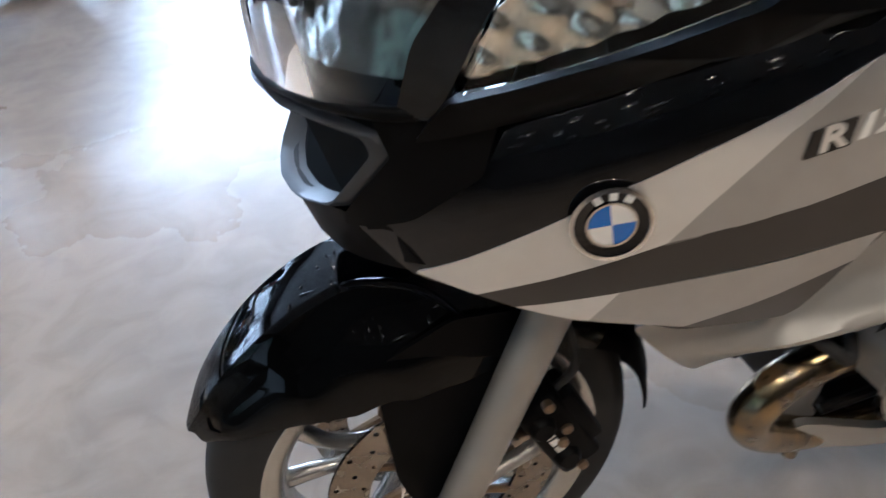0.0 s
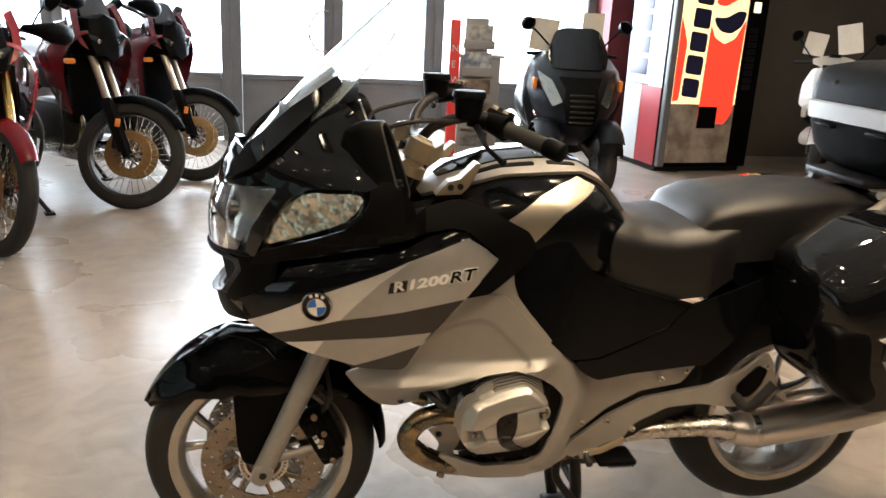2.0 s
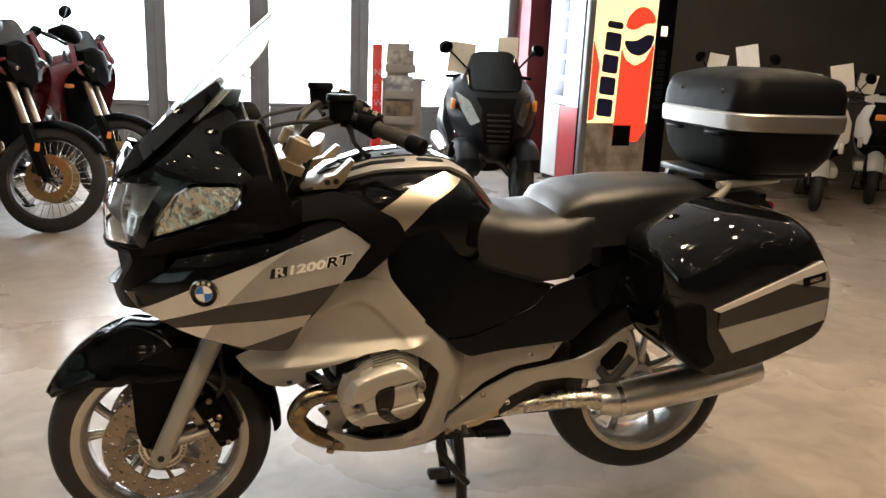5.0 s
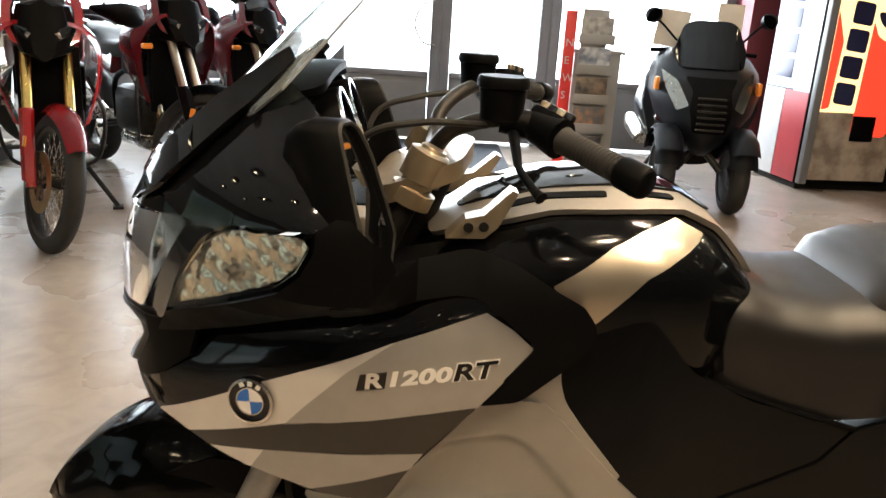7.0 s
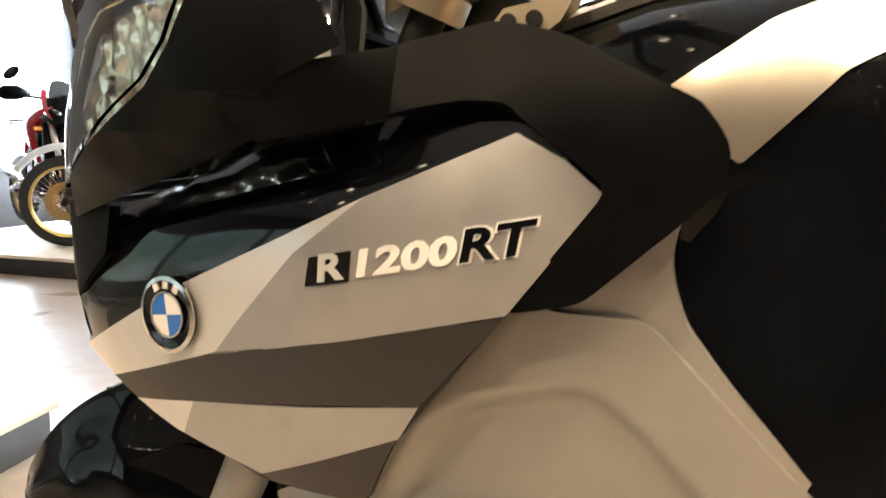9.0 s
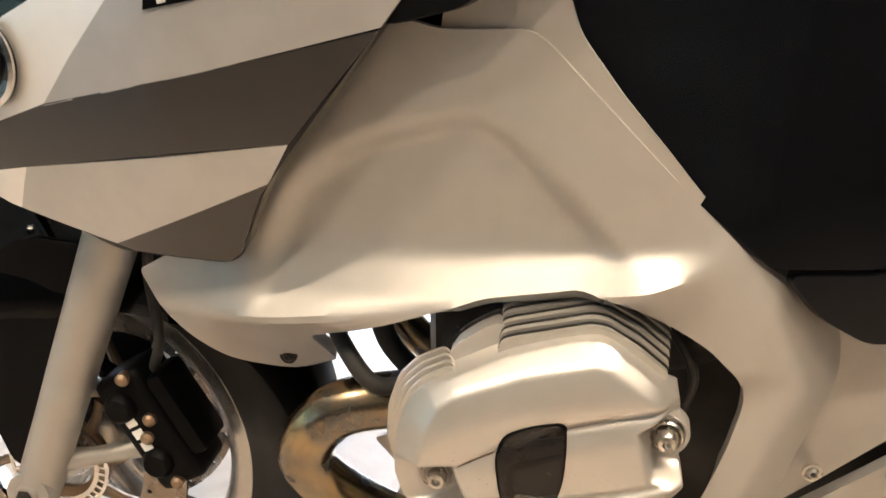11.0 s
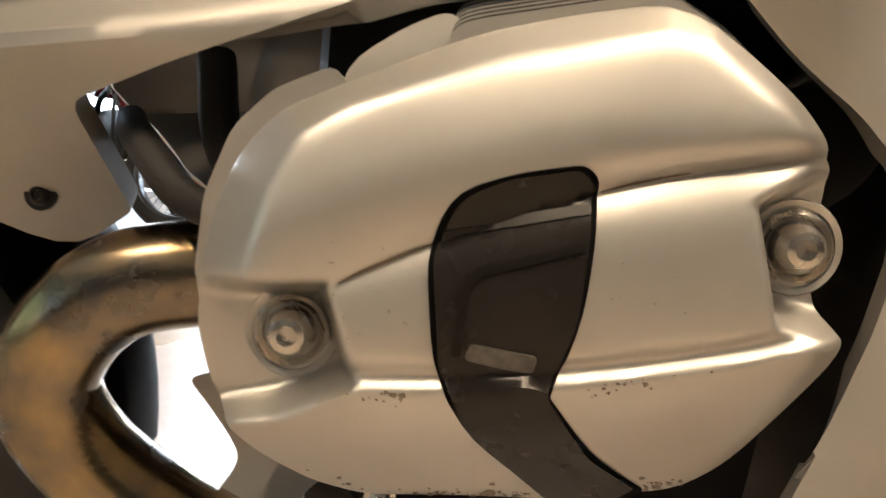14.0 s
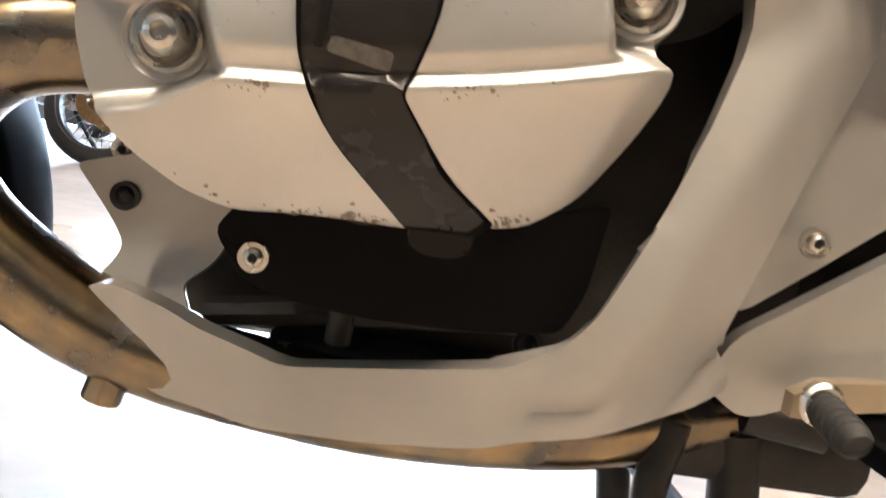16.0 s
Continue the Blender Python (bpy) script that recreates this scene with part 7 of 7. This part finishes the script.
def scooter(at, turn, paint, label, tag=True):
    """A step-through scooter facing +x; its front wheel's contact at the origin."""
    b = thing("scooter", label, "scooter", at, turn, "scooters")
    for cx in (0.0, -1.30):
        m = Matrix.Translation((cx, 0, 0.255))
        part("tyre", lathe(bmesh.new(), torus_profile(0.255, 0.055, 0.075, 10), 40, m, close=True), RUBBER, b)
        part("rim", lathe(bmesh.new(), [(0, -0.03), (0.05, -0.04), (0.17, -0.03), (0.185, -0.045), (0.185, 0.045), (0.17, 0.03), (0.05, 0.04), (0, 0.03)], 28, m), DARKMETAL, b)
    part("fork", tube(bmesh.new(), [(0.0, -0.075, 0.255), (-0.08, -0.075, 0.46), (-0.15, -0.03, 0.62)], 0.02, 10), DARKMETAL, b)
    part("fork", tube(bmesh.new(), [(0.0, 0.075, 0.255), (-0.08, 0.075, 0.46), (-0.15, 0.03, 0.62)], 0.02, 10), DARKMETAL, b)
    bm = bmesh.new()
    rings = [[(0.0 + (0.30 - 0.05 * abs(v) ** 2) * math.cos(radians(a)), 0.075 * v, 0.255 + (0.30 - 0.05 * abs(v) ** 2) * math.sin(radians(a))) for v in np.linspace(-1, 1, 9)] for a in range(25, 135, 8)]
    loft(bm, rings, close=False)
    bmesh.ops.solidify(bm, geom=bm.faces[:], thickness=0.004)
    part("mudguard", bm, paint, b)
    rows = [(0.48, 0.10, -0.10), (0.56, 0.19, -0.07), (0.70, 0.235, -0.055), (0.84, 0.215, -0.085), (0.96, 0.17, -0.13), (1.04, 0.13, -0.17)]
    rings = []
    for z, hw, xf in rows:
        rings.append([(xf - 0.10 * (abs(v) ** 2.2), hw * v, z) for v in np.linspace(-1, 1, 13)] + [(xf - 0.20, hw * v, z) for v in np.linspace(0.95, -0.95, 7)])
    part("front_shield", loft(bmesh.new(), rings), PLASTIC, b, "", 50)
    for s in (-1, 1):
        ck = panel_mesh([(0.10, 0.60), (0.225, 0.68), (0.225, 0.86), (0.16, 1.0), (0.075, 1.02), (0.12, 0.86), (0.07, 0.74)], lambda y, z: (-0.035 - 2.4 * y * y - 0.25 * max(0, z - 0.75), y, z), 0.02, step=0.05, rim=0.006, r=0.02, off=0.012)
        if s < 0:
            bmesh.ops.scale(ck, vec=(1, -1, 1), verts=ck.verts)
        part("cheek_panel", ck, paint, b)
    for s in (-1, 1):
        lampb = bmesh.new()
        rr = rounded([(s * 0.03, 0.70), (s * 0.06, 0.66), (s * 0.13, 0.72), (s * 0.155, 0.79), (s * 0.09, 0.76)], 0.01)
        loft(lampb, [[(-0.058 - 1.6 * p.x * p.x - 0.25 * max(0, p.y - 0.70) + d_, p.x, p.y) for p in rr] for d_ in (0.0, 0.022)])
        part("head_lamp", lampb, PLASTIC, b)
        part("indicator", box(bmesh.new(), -0.09, -0.03, s * 0.165 - 0.025, s * 0.165 + 0.025, 0.57, 0.68, 0.015), LIGHT, b)
        part("mirror_stem", tube(bmesh.new(), [(-0.24, s * 0.20, 1.10), (-0.22, s * 0.27, 1.19), (-0.24, s * 0.32, 1.26)], 0.006, 8), PLASTIC, b)
        part("mirror", tube(bmesh.new(), [(-0.245, s * 0.33, 1.275), (-0.232, s * 0.34, 1.285), (-0.225, s * 0.34, 1.285)], [0.03, 0.055, 0.045], 14, 2), PLASTIC, b)
        part("grip", tube(bmesh.new(), [(-0.26, s * 0.18, 1.06), (-0.29, s * 0.34, 1.05)], 0.018, 12, 1), RUBBER, b)
    part("air_slot", box(bmesh.new(), -0.085, -0.045, -0.10, 0.10, 0.545, 0.60, 0.012), PLASTIC, b)
    part("nose_grille", box(bmesh.new(), -0.10, -0.066, -0.06, 0.06, 0.86, 0.92, 0.012), AMBER if paint is WHITE else PLASTIC, b)
    part("handlebar_cover", loft(bmesh.new(), [[(x + 0.1 * (abs(v) ** 2) * -1, 0.20 * v, z) for v, z in ((-1, 1.05), (-0.5, 1.02), (0.5, 1.02), (1, 1.05), (0.9, 1.09), (0.4, 1.12), (-0.4, 1.12), (-0.9, 1.09))] for x in (-0.30, -0.24, -0.17)]), paint, b, "", 40)
    part("dial_pod", lathe(bmesh.new(), [(0, 0.03), (0.05, 0.03), (0.065, 0.0), (0, 0)], 20, pose(-0.23, 0, 1.11, 90)), PLASTIC, b)
    part("floorboard", box(bmesh.new(), -0.80, -0.22, -0.19, 0.19, 0.30, 0.42, 0.04), paint, b)
    part("seat_body", loft(bmesh.new(), [[(x, hw * math.cos(a), (zt + zb) / 2 + (zt - zb) / 2 * math.sin(a)) for a in (k * math.tau / 14 for k in range(14))] for x, hw, zb, zt in ((-0.72, 0.12, 0.40, 0.70), (-0.85, 0.20, 0.36, 0.76), (-1.20, 0.21, 0.40, 0.80), (-1.65, 0.09, 0.60, 0.80))]), paint, b, "", 60)
    part("seat", loft(bmesh.new(), saddle([(-0.70, 0.10, 0.76, 0.70, 0.02), (-0.90, 0.16, 0.80, 0.72, 0.04), (-1.20, 0.17, 0.86, 0.76, 0.04), (-1.55, 0.12, 0.88, 0.80, 0.03)])), LEATHER, b, "", 60)
    part("stand", tube(bmesh.new(), [(-0.95, -0.10, 0.30), (-1.02, -0.14, 0.012), (-1.02, 0.14, 0.012), (-0.95, 0.10, 0.30)], 0.012, 8, 1), DARKMETAL, b)
    if tag:
        part("price_tag", box(bmesh.new(), -0.25, -0.247, 0.26, 0.46, 1.10, 1.36, m=pose(0, 0, 0, 12)), PAPER, b, "blank paper price tag")
        part("price_tag", box(bmesh.new(), -0.28, -0.277, -0.44, -0.26, 1.08, 1.28, m=pose(0, 0, 0, -8)), PAPER, b, "blank paper price tag")
    return b


sp = thing("scooter_plinth", "low round dark blue plinth under a white scooter", "plinth", (4.04, 4.58, 0), 0, "display plinths")
part("base", lathe(bmesh.new(), [(0.0, 0.0), (0.41, 0.0), (0.415, 0.006), (0.415, 0.12), (0.0, 0.12)], 56, pose(0, 0, 0, 90)), material("dark_blue_board", (0.022, 0.025, 0.085), 0.4, var=0.2, scale=8), sp)
part("top_board", lathe(bmesh.new(), [(0.0, 0.121), (0.42, 0.121), (0.425, 0.126), (0.42, 0.14), (0.0, 0.14)], 56, pose(0, 0, 0, 90)), material("brown_board", (0.13, 0.095, 0.06), 0.5, var=0.2, scale=8), sp)
scooter((4.03, 4.53, 0.14), -129, WHITE, "white scooter with paper tags on a low plinth")
scooter((4.98, 4.33, 0), -126, WHITE, "white and black scooter with a paper price tag")
scooter((5.92, 4.66, 0), -130, WHITE, "white scooter with a paper tag, parked by the wall")

# dark three-wheeled scooter
tw = thing("three_wheel_scooter", "matt dark slate scooter with twin front wheels", "scooter", (1.73, 4.58, 0), -97)
tw.scale = (1.1, 1.18, 1.05)
for s in (-1, 1):
    m = Matrix.Translation((0, s * 0.225, 0.27))
    part("tyre", lathe(bmesh.new(), torus_profile(0.27, 0.062, 0.085, 10), 44, m, close=True), RUBBER, tw)
    part("rim", lathe(bmesh.new(), [(0, -0.03), (0.05, -0.045), (0.10, -0.02), (0.17, -0.035), (0.188, -0.05), (0.188, 0.05), (0.17, 0.035), (0.10, 0.02), (0.05, 0.045), (0, 0.03)], 28, m), DARKMETAL, tw)
    bm = bmesh.new()
    loft(bm, [[((0.315 - 0.05 * abs(v) ** 2) * math.cos(radians(a)), s * 0.225 + 0.085 * v, 0.27 + (0.315 - 0.05 * abs(v) ** 2) * math.sin(radians(a))) for v in np.linspace(-1, 1, 9)] for a in range(20, 150, 8)], close=False)
    bmesh.ops.solidify(bm, geom=bm.faces[:], thickness=0.004)
    part("mudguard", bm, MATTGREY, tw)
    part("suspension_arm", tube(bmesh.new(), [(0, s * 0.14, 0.30), (-0.05, s * 0.06, 0.40), (-0.10, 0, 0.45)], 0.025, 10), DARKMETAL, tw)
    lm = bmesh.new()
    rr = rounded([(s * 0.135, 0.76), (s * 0.20, 0.72), (s * 0.265, 0.86), (s * 0.29, 0.985), (s * 0.20, 0.92)], 0.014)
    loft(lm, [[(lerp(p.y, [0.70, 0.84, 0.98], [0.17, 0.12, 0.03]) - 0.30 * (abs(p.x) / 0.35) ** 2.2 + d_, p.x, p.y) for p in rr] for d_ in (-0.02, 0.016)])
    part("head_lamp", lm, DULLREFLECTOR, tw)
    part("mirror", tube(bmesh.new(), [(-0.30, s * 0.34, 1.33), (-0.285, s * 0.36, 1.345), (-0.28, s * 0.36, 1.345)], [0.03, 0.06, 0.05], 14, 2), PLASTIC, tw)
    part("mirror_stem", tube(bmesh.new(), [(-0.25, s * 0.20, 1.18), (-0.28, s * 0.28, 1.27), (-0.30, s * 0.34, 1.33)], 0.008, 8), PLASTIC, tw)
    part("side_trim", box(bmesh.new(), -0.32, -0.16, s * 0.25 - 0.02, s * 0.25 + 0.02, 0.60, 0.80, 0.02), RED, tw)
rings = []
for z, hw, xf in ((0.40, 0.10, 0.0), (0.47, 0.17, 0.10), (0.56, 0.23, 0.16), (0.70, 0.31, 0.17), (0.84, 0.355, 0.12), (0.98, 0.345, 0.03), (1.07, 0.30, -0.06), (1.13, 0.24, -0.12)):
    rings.append([(xf - 0.30 * abs(v) ** 2.2, hw * v, z) for v in np.linspace(-1, 1, 17)] + [(xf - 0.46, hw * v, z) for v in np.linspace(0.95, -0.95, 7)])
part("front_body", loft(bmesh.new(), rings), MATTGREY, tw, "", 50)
part("nose_panel", panel_mesh([(-0.10, 0.58), (0.10, 0.58), (0.13, 0.74), (0.115, 0.86), (0.16, 0.95), (-0.16, 0.95), (-0.115, 0.86), (-0.13, 0.74)], lambda y, z: (lerp(z, [0.47, 0.56, 0.70, 0.84, 0.98], [0.10, 0.16, 0.17, 0.12, 0.03]) + 0.012 - 2.2 * y * y, y, z), 0.02, step=0.04, rim=0.004, r=0.02), PLASTIC, tw)
for k in range(6):
    z_ = 0.60 + 0.042 * k
    part("grille_slat", box(bmesh.new(), 0.10, lerp(z_, [0.56, 0.70, 0.84], [0.185, 0.195, 0.155]), -0.085, 0.085, z_, z_ + 0.012, 0.004), DARKMETAL, tw)
part("screen", panel_mesh([(-0.20, 0.0), (0.20, 0.0), (0.225, 0.12), (0.17, 0.30), (0.11, 0.335), (-0.11, 0.335), (-0.17, 0.30), (-0.225, 0.12)], lambda y, v: (0.02 - 0.62 * v - 2.2 * y * y, y, 1.01 + 0.95 * v), 0.005, step=0.06, r=0.03), BLACK, tw, "dark smoked screen")
for s in (-1, 1):
    part("knee_shield", loft(bmesh.new(), [[(x + dx, s * (y + dy), z) for dx, dy in ((0.05, -0.02), (0.02, 0.03), (-0.06, 0.03), (-0.06, -0.03))] for x, y, z in ((-0.28, 0.20, 0.36), (-0.27, 0.28, 0.52), (-0.24, 0.335, 0.72), (-0.27, 0.33, 0.92), (-0.33, 0.25, 1.06))]), MATTGREY, tw, "", 50)
    part("wheel_cowl", loft(bmesh.new(), [[(0.0 + r_ * math.cos(radians(a_)), s * (0.225 + y_), 0.28 + r_ * math.sin(radians(a_))) for r_, y_ in ((0.30, -0.08), (0.335, -0.05), (0.345, 0.0), (0.335, 0.06), (0.30, 0.09))] for a_ in (35, 60, 85, 110, 135, 160)], close=False), MATTGREY, tw, "", 60)
    part("indicator", box(bmesh.new(), -0.12, -0.05, s * 0.315 - 0.014, s * 0.315 + 0.014, 0.84, 0.93, 0.01), AMBER, tw)
part("handlebar", tube(bmesh.new(), [(-0.40, -0.34, 1.10), (-0.33, -0.1, 1.12), (-0.33, 0.1, 1.12), (-0.40, 0.34, 1.10)], 0.016, 10), PLASTIC, tw)
part("body", loft(bmesh.new(), [[(x, hw * math.cos(a), (zt + zb) / 2 + (zt - zb) / 2 * math.sin(a)) for a in (k * math.tau / 16 for k in range(16))] for x, hw, zb, zt in ((-0.30, 0.20, 0.28, 0.50), (-0.65, 0.22, 0.26, 0.52), (-0.80, 0.27, 0.30, 0.80), (-1.25, 0.30, 0.36, 0.92), (-1.80, 0.16, 0.60, 0.94))]), MATTGREY, tw, "", 60)
part("seat", loft(bmesh.new(), saddle([(-0.76, 0.12, 0.80, 0.74, 0.02), (-0.95, 0.19, 0.83, 0.74, 0.04), (-1.20, 0.20, 0.90, 0.78, 0.04), (-1.65, 0.14, 0.95, 0.84, 0.03)])), LEATHER, tw, "", 60)
m = Matrix.Translation((-1.50, 0, 0.30))
part("tyre", lathe(bmesh.new(), torus_profile(0.30, 0.07, 0.10, 10), 44, m, close=True), RUBBER, tw)
part("rim", lathe(bmesh.new(), [(0, -0.04), (0.18, -0.04), (0.20, -0.055), (0.20, 0.055), (0.18, 0.04), (0, 0.04)], 28, m), DARKMETAL, tw)
part("exhaust", tube(bmesh.new(), [(-1.05, -0.24, 0.34), (-1.45, -0.26, 0.40), (-1.65, -0.26, 0.44)], [0.05, 0.065, 0.05], 16), STEEL, tw)
part("side_stand", tube(bmesh.new(), [(-0.80, -0.16, 0.28), (-0.78, -0.30, 0.012)], 0.014, 8, 1), DARKMETAL, tw)
part("price_tag", box(bmesh.new(), -0.335, -0.331, -0.46, -0.26, 1.10, 1.36, m=pose(0, 0, 0, -6)), PAPER, tw, "blank paper price tag")
part("price_tag", box(bmesh.new(), -0.29, -0.286, 0.04, 0.20, 1.25, 1.45, m=pose(0, 0, 0, 0)), PAPER, tw, "blank paper price tag")

# drinks machine with a lit front
CREAM = glow("lit_cream_panel", (0.95, 0.70, 0.32), 1.1)
LITRED = glow("lit_red_panel", (0.90, 0.045, 0.02), 0.9)
LITWHITE = glow("lit_white_panel", (0.95, 0.78, 0.50), 1.2)
NAVY = material("navy_print", (0.012, 0.014, 0.06), 0.4)
FROST = material("scuffed_can_print", (0.42, 0.36, 0.30), 0.4, 0, 0, 0, 7, second=(0.20, 0.16, 0.13), detail=8)
SIDEBLUE = material("pale_blue_print", (0.30, 0.40, 0.58), 0.35, var=0.15, scale=3)
SIDERED = material("red_side_print", (0.42, 0.05, 0.06), 0.35, var=0.15, scale=3)
SIDEWHITE = material("white_side_print", (0.62, 0.62, 0.62), 0.35, var=0.12, scale=3)
vm = thing("drinks_machine", "black drinks vending machine with a lit red and cream front", "vending machine", (3.00, 5.62, 0), 7)
part("cabinet", box(bmesh.new(), 0.0, 1.06, 0.03, 0.78, 0.05, 2.25, 0.01), PLASTIC, vm)
part("kick_plate", box(bmesh.new(), 0.02, 1.04, 0.05, 0.76, 0.0, 0.05), DARKMETAL, vm)
part("door_frame", box(bmesh.new(), 0.0, 0.075, -0.04, 0.028, 0.06, 2.24, 0.012), FRAMEPAINT, vm)
part("door_column", box(bmesh.new(), 0.83, 1.06, -0.04, 0.028, 0.06, 2.24, 0.012), PLASTIC, vm)
part("door_sill", box(bmesh.new(), 0.0775, 0.8275, -0.04, 0.028, 0.06, 0.10, 0.004), PLASTIC, vm)
part("lower_print", box(bmesh.new(), 0.0775, 0.8275, -0.03, 0.02, 0.102, 0.70), FROST, vm)
part("lit_panel", box(bmesh.new(), 0.0775, 0.8275, -0.03, 0.02, 0.702, 2.24), CREAM, vm)
flat = lambda x, z: (x, -0.03, z)
part("red_field", panel_mesh([(0.40, 0.52), (0.72, 0.50), (0.80, 0.62), (0.82, 1.55), (0.72, 1.36), (0.60, 1.30), (0.48, 1.36), (0.42, 1.48)], flat, 0.004, step=0.5, rim=0, r=0.03, off=0.005), LITRED, vm)
part("red_field", panel_mesh([(0.08, 0.72), (0.15, 0.74), (0.17, 1.30), (0.08, 1.55)], flat, 0.004, step=0.5, rim=0, r=0.02, off=0.005), LITRED, vm)
part("emblem_upper", panel_mesh([(0.44, 1.68), (0.47, 1.80), (0.58, 1.90), (0.70, 1.90), (0.79, 1.83), (0.82, 1.74), (0.70, 1.74), (0.56, 1.66)], flat, 0.004, step=0.5, rim=0, r=0.05, off=0.005), LITRED, vm)
part("emblem_lower", panel_mesh([(0.44, 1.56), (0.58, 1.55), (0.72, 1.63), (0.82, 1.62), (0.78, 1.48), (0.66, 1.40), (0.54, 1.42), (0.47, 1.48)], flat, 0.004, step=0.5, rim=0, r=0.05, off=0.005), NAVY, vm)
# wordmark as plain upright bars in its colour
for k in range(5):
    z0 = 0.78 + 0.225 * k
    part("print_bar", panel_mesh([(0.175 + 0.012 * k, z0), (0.365 + 0.012 * k, z0 - 0.02), (0.37 + 0.012 * k, z0 + (0.165 if k < 4 else 0.05)), (0.18 + 0.012 * k, z0 + (0.185 if k < 4 else 0.07))], flat, 0.004, step=0.5, rim=0, r=0.03, off=0.006), NAVY, vm)
part("delivery_slot", box(bmesh.new(), 0.40, 0.62, -0.045, -0.0325, 0.46, 0.68, 0.006), PLASTIC, vm)
part("coin_panel", box(bmesh.new(), 0.88, 0.96, -0.05, -0.041, 1.62, 1.72, 0.003), LITWHITE, vm)
for k in range(9):
    part("selection_button", box(bmesh.new(), 0.87, 0.97, -0.052, -0.041, 0.86 + 0.07 * k, 0.91 + 0.07 * k, 0.004), MATTGREY, vm)
part("side_print", box(bmesh.new(), -0.006, -0.001, 0.05, 0.30, 0.85, 2.2), SIDEWHITE, vm)
part("side_print", box(bmesh.new(), -0.006, -0.001, 0.05, 0.42, 0.06, 0.85), SIDERED, vm)
part("side_print", box(bmesh.new(), -0.006, -0.001, 0.31, 0.76, 0.86, 2.2), SIDEBLUE, vm)
part("side_print", box(bmesh.new(), -0.006, -0.001, 0.43, 0.76, 0.06, 0.85), SIDEWHITE, vm)
for k in range(5):
    part("side_print_bar", box(bmesh.new(), -0.010, -0.007, 0.36, 0.68, 0.95 + 0.22 * k, 1.12 + 0.22 * k, 0.001), NAVY, vm)
part("side_print_disc", lathe(bmesh.new(), [(0, 0), (0.10, 0), (0.10, 0.003), (0, 0.003)], 28, Matrix.Translation((-0.0065, 0.18, 1.95)) @ pose(0, 0, 0, 0, 0, 90)), SIDERED, vm)

# brochure stand with a red upright sign
ns = thing("news_stand", "grey brochure stand with a red upright sign", "stand", (0.80, 5.60, 0))
NEWSRED = material("red_sign_board", (0.72, 0.035, 0.03), 0.4, var=0.06, scale=4)
part("sign", box(bmesh.new(), -0.01, 0.085, -0.02, 0.02, 0.0, 1.41, 0.004), NEWSRED, ns, "red upright sign")
for k, ch in enumerate("NEWS"):
    bm = lettering(ch, 0.09)
    bmesh.ops.transform(bm, matrix=Matrix.Translation((0.005, -0.0225, 1.12 - 0.145 * k)) @ pose(0, 0, 0, 90), verts=bm.verts)
    part("letter", bm, SIDEWHITE, ns)
SHELF = material("grey_laminate", (0.30, 0.29, 0.27), 0.5, var=0.1, scale=5)
part("cabinet", box(bmesh.new(), 0.10, 0.50, 0.03, 0.34, 0.0, 1.07, 0.006), SHELF, ns)
part("top", box(bmesh.new(), 0.08, 0.53, 0.0, 0.37, 1.072, 1.10, 0.004), SHELF, ns)
part("header_board", box(bmesh.new(), 0.14, 0.36, 0.02, 0.035, 1.102, 1.43, 0.003), SHELF, ns)
for k in range(5):
    pm = material(f"brochure_print_{k}", ((0.20, 0.19, 0.17), (0.14, 0.17, 0.22), (0.24, 0.17, 0.12), (0.12, 0.12, 0.12), (0.22, 0.21, 0.20))[k], 0.4, second=((0.45, 0.42, 0.38), (0.5, 0.5, 0.5), (0.05, 0.05, 0.05), (0.4, 0.2, 0.1), (0.05, 0.05, 0.06))[k], scale=14)
    z0 = 1.20 - 0.25 * k
    part("brochure", box(bmesh.new(), 0.13, 0.40, -0.005, 0.01, z0 - 0.03, z0 + 0.17, 0.002, pose(0, 0, 0)), pm, ns)
    part("pocket", box(bmesh.new(), 0.115, 0.42, -0.02, -0.01, z0 - 0.05, z0 + 0.03, 0.002), SHELF, ns)
# floor mat by the door
mt = thing("door_mat", "dark grey ribbed door mat on the floor", "mat", (-0.33, 5.4, 0))
part("mat", box(bmesh.new(), -0.78, 0.78, -1.70, 1.70, 0.0, 0.012, 0.004), material("dark_ribbed_mat", (0.035, 0.04, 0.05), 0.9, var=0.3, scale=60, bump=0.4, bscale=200), mt)
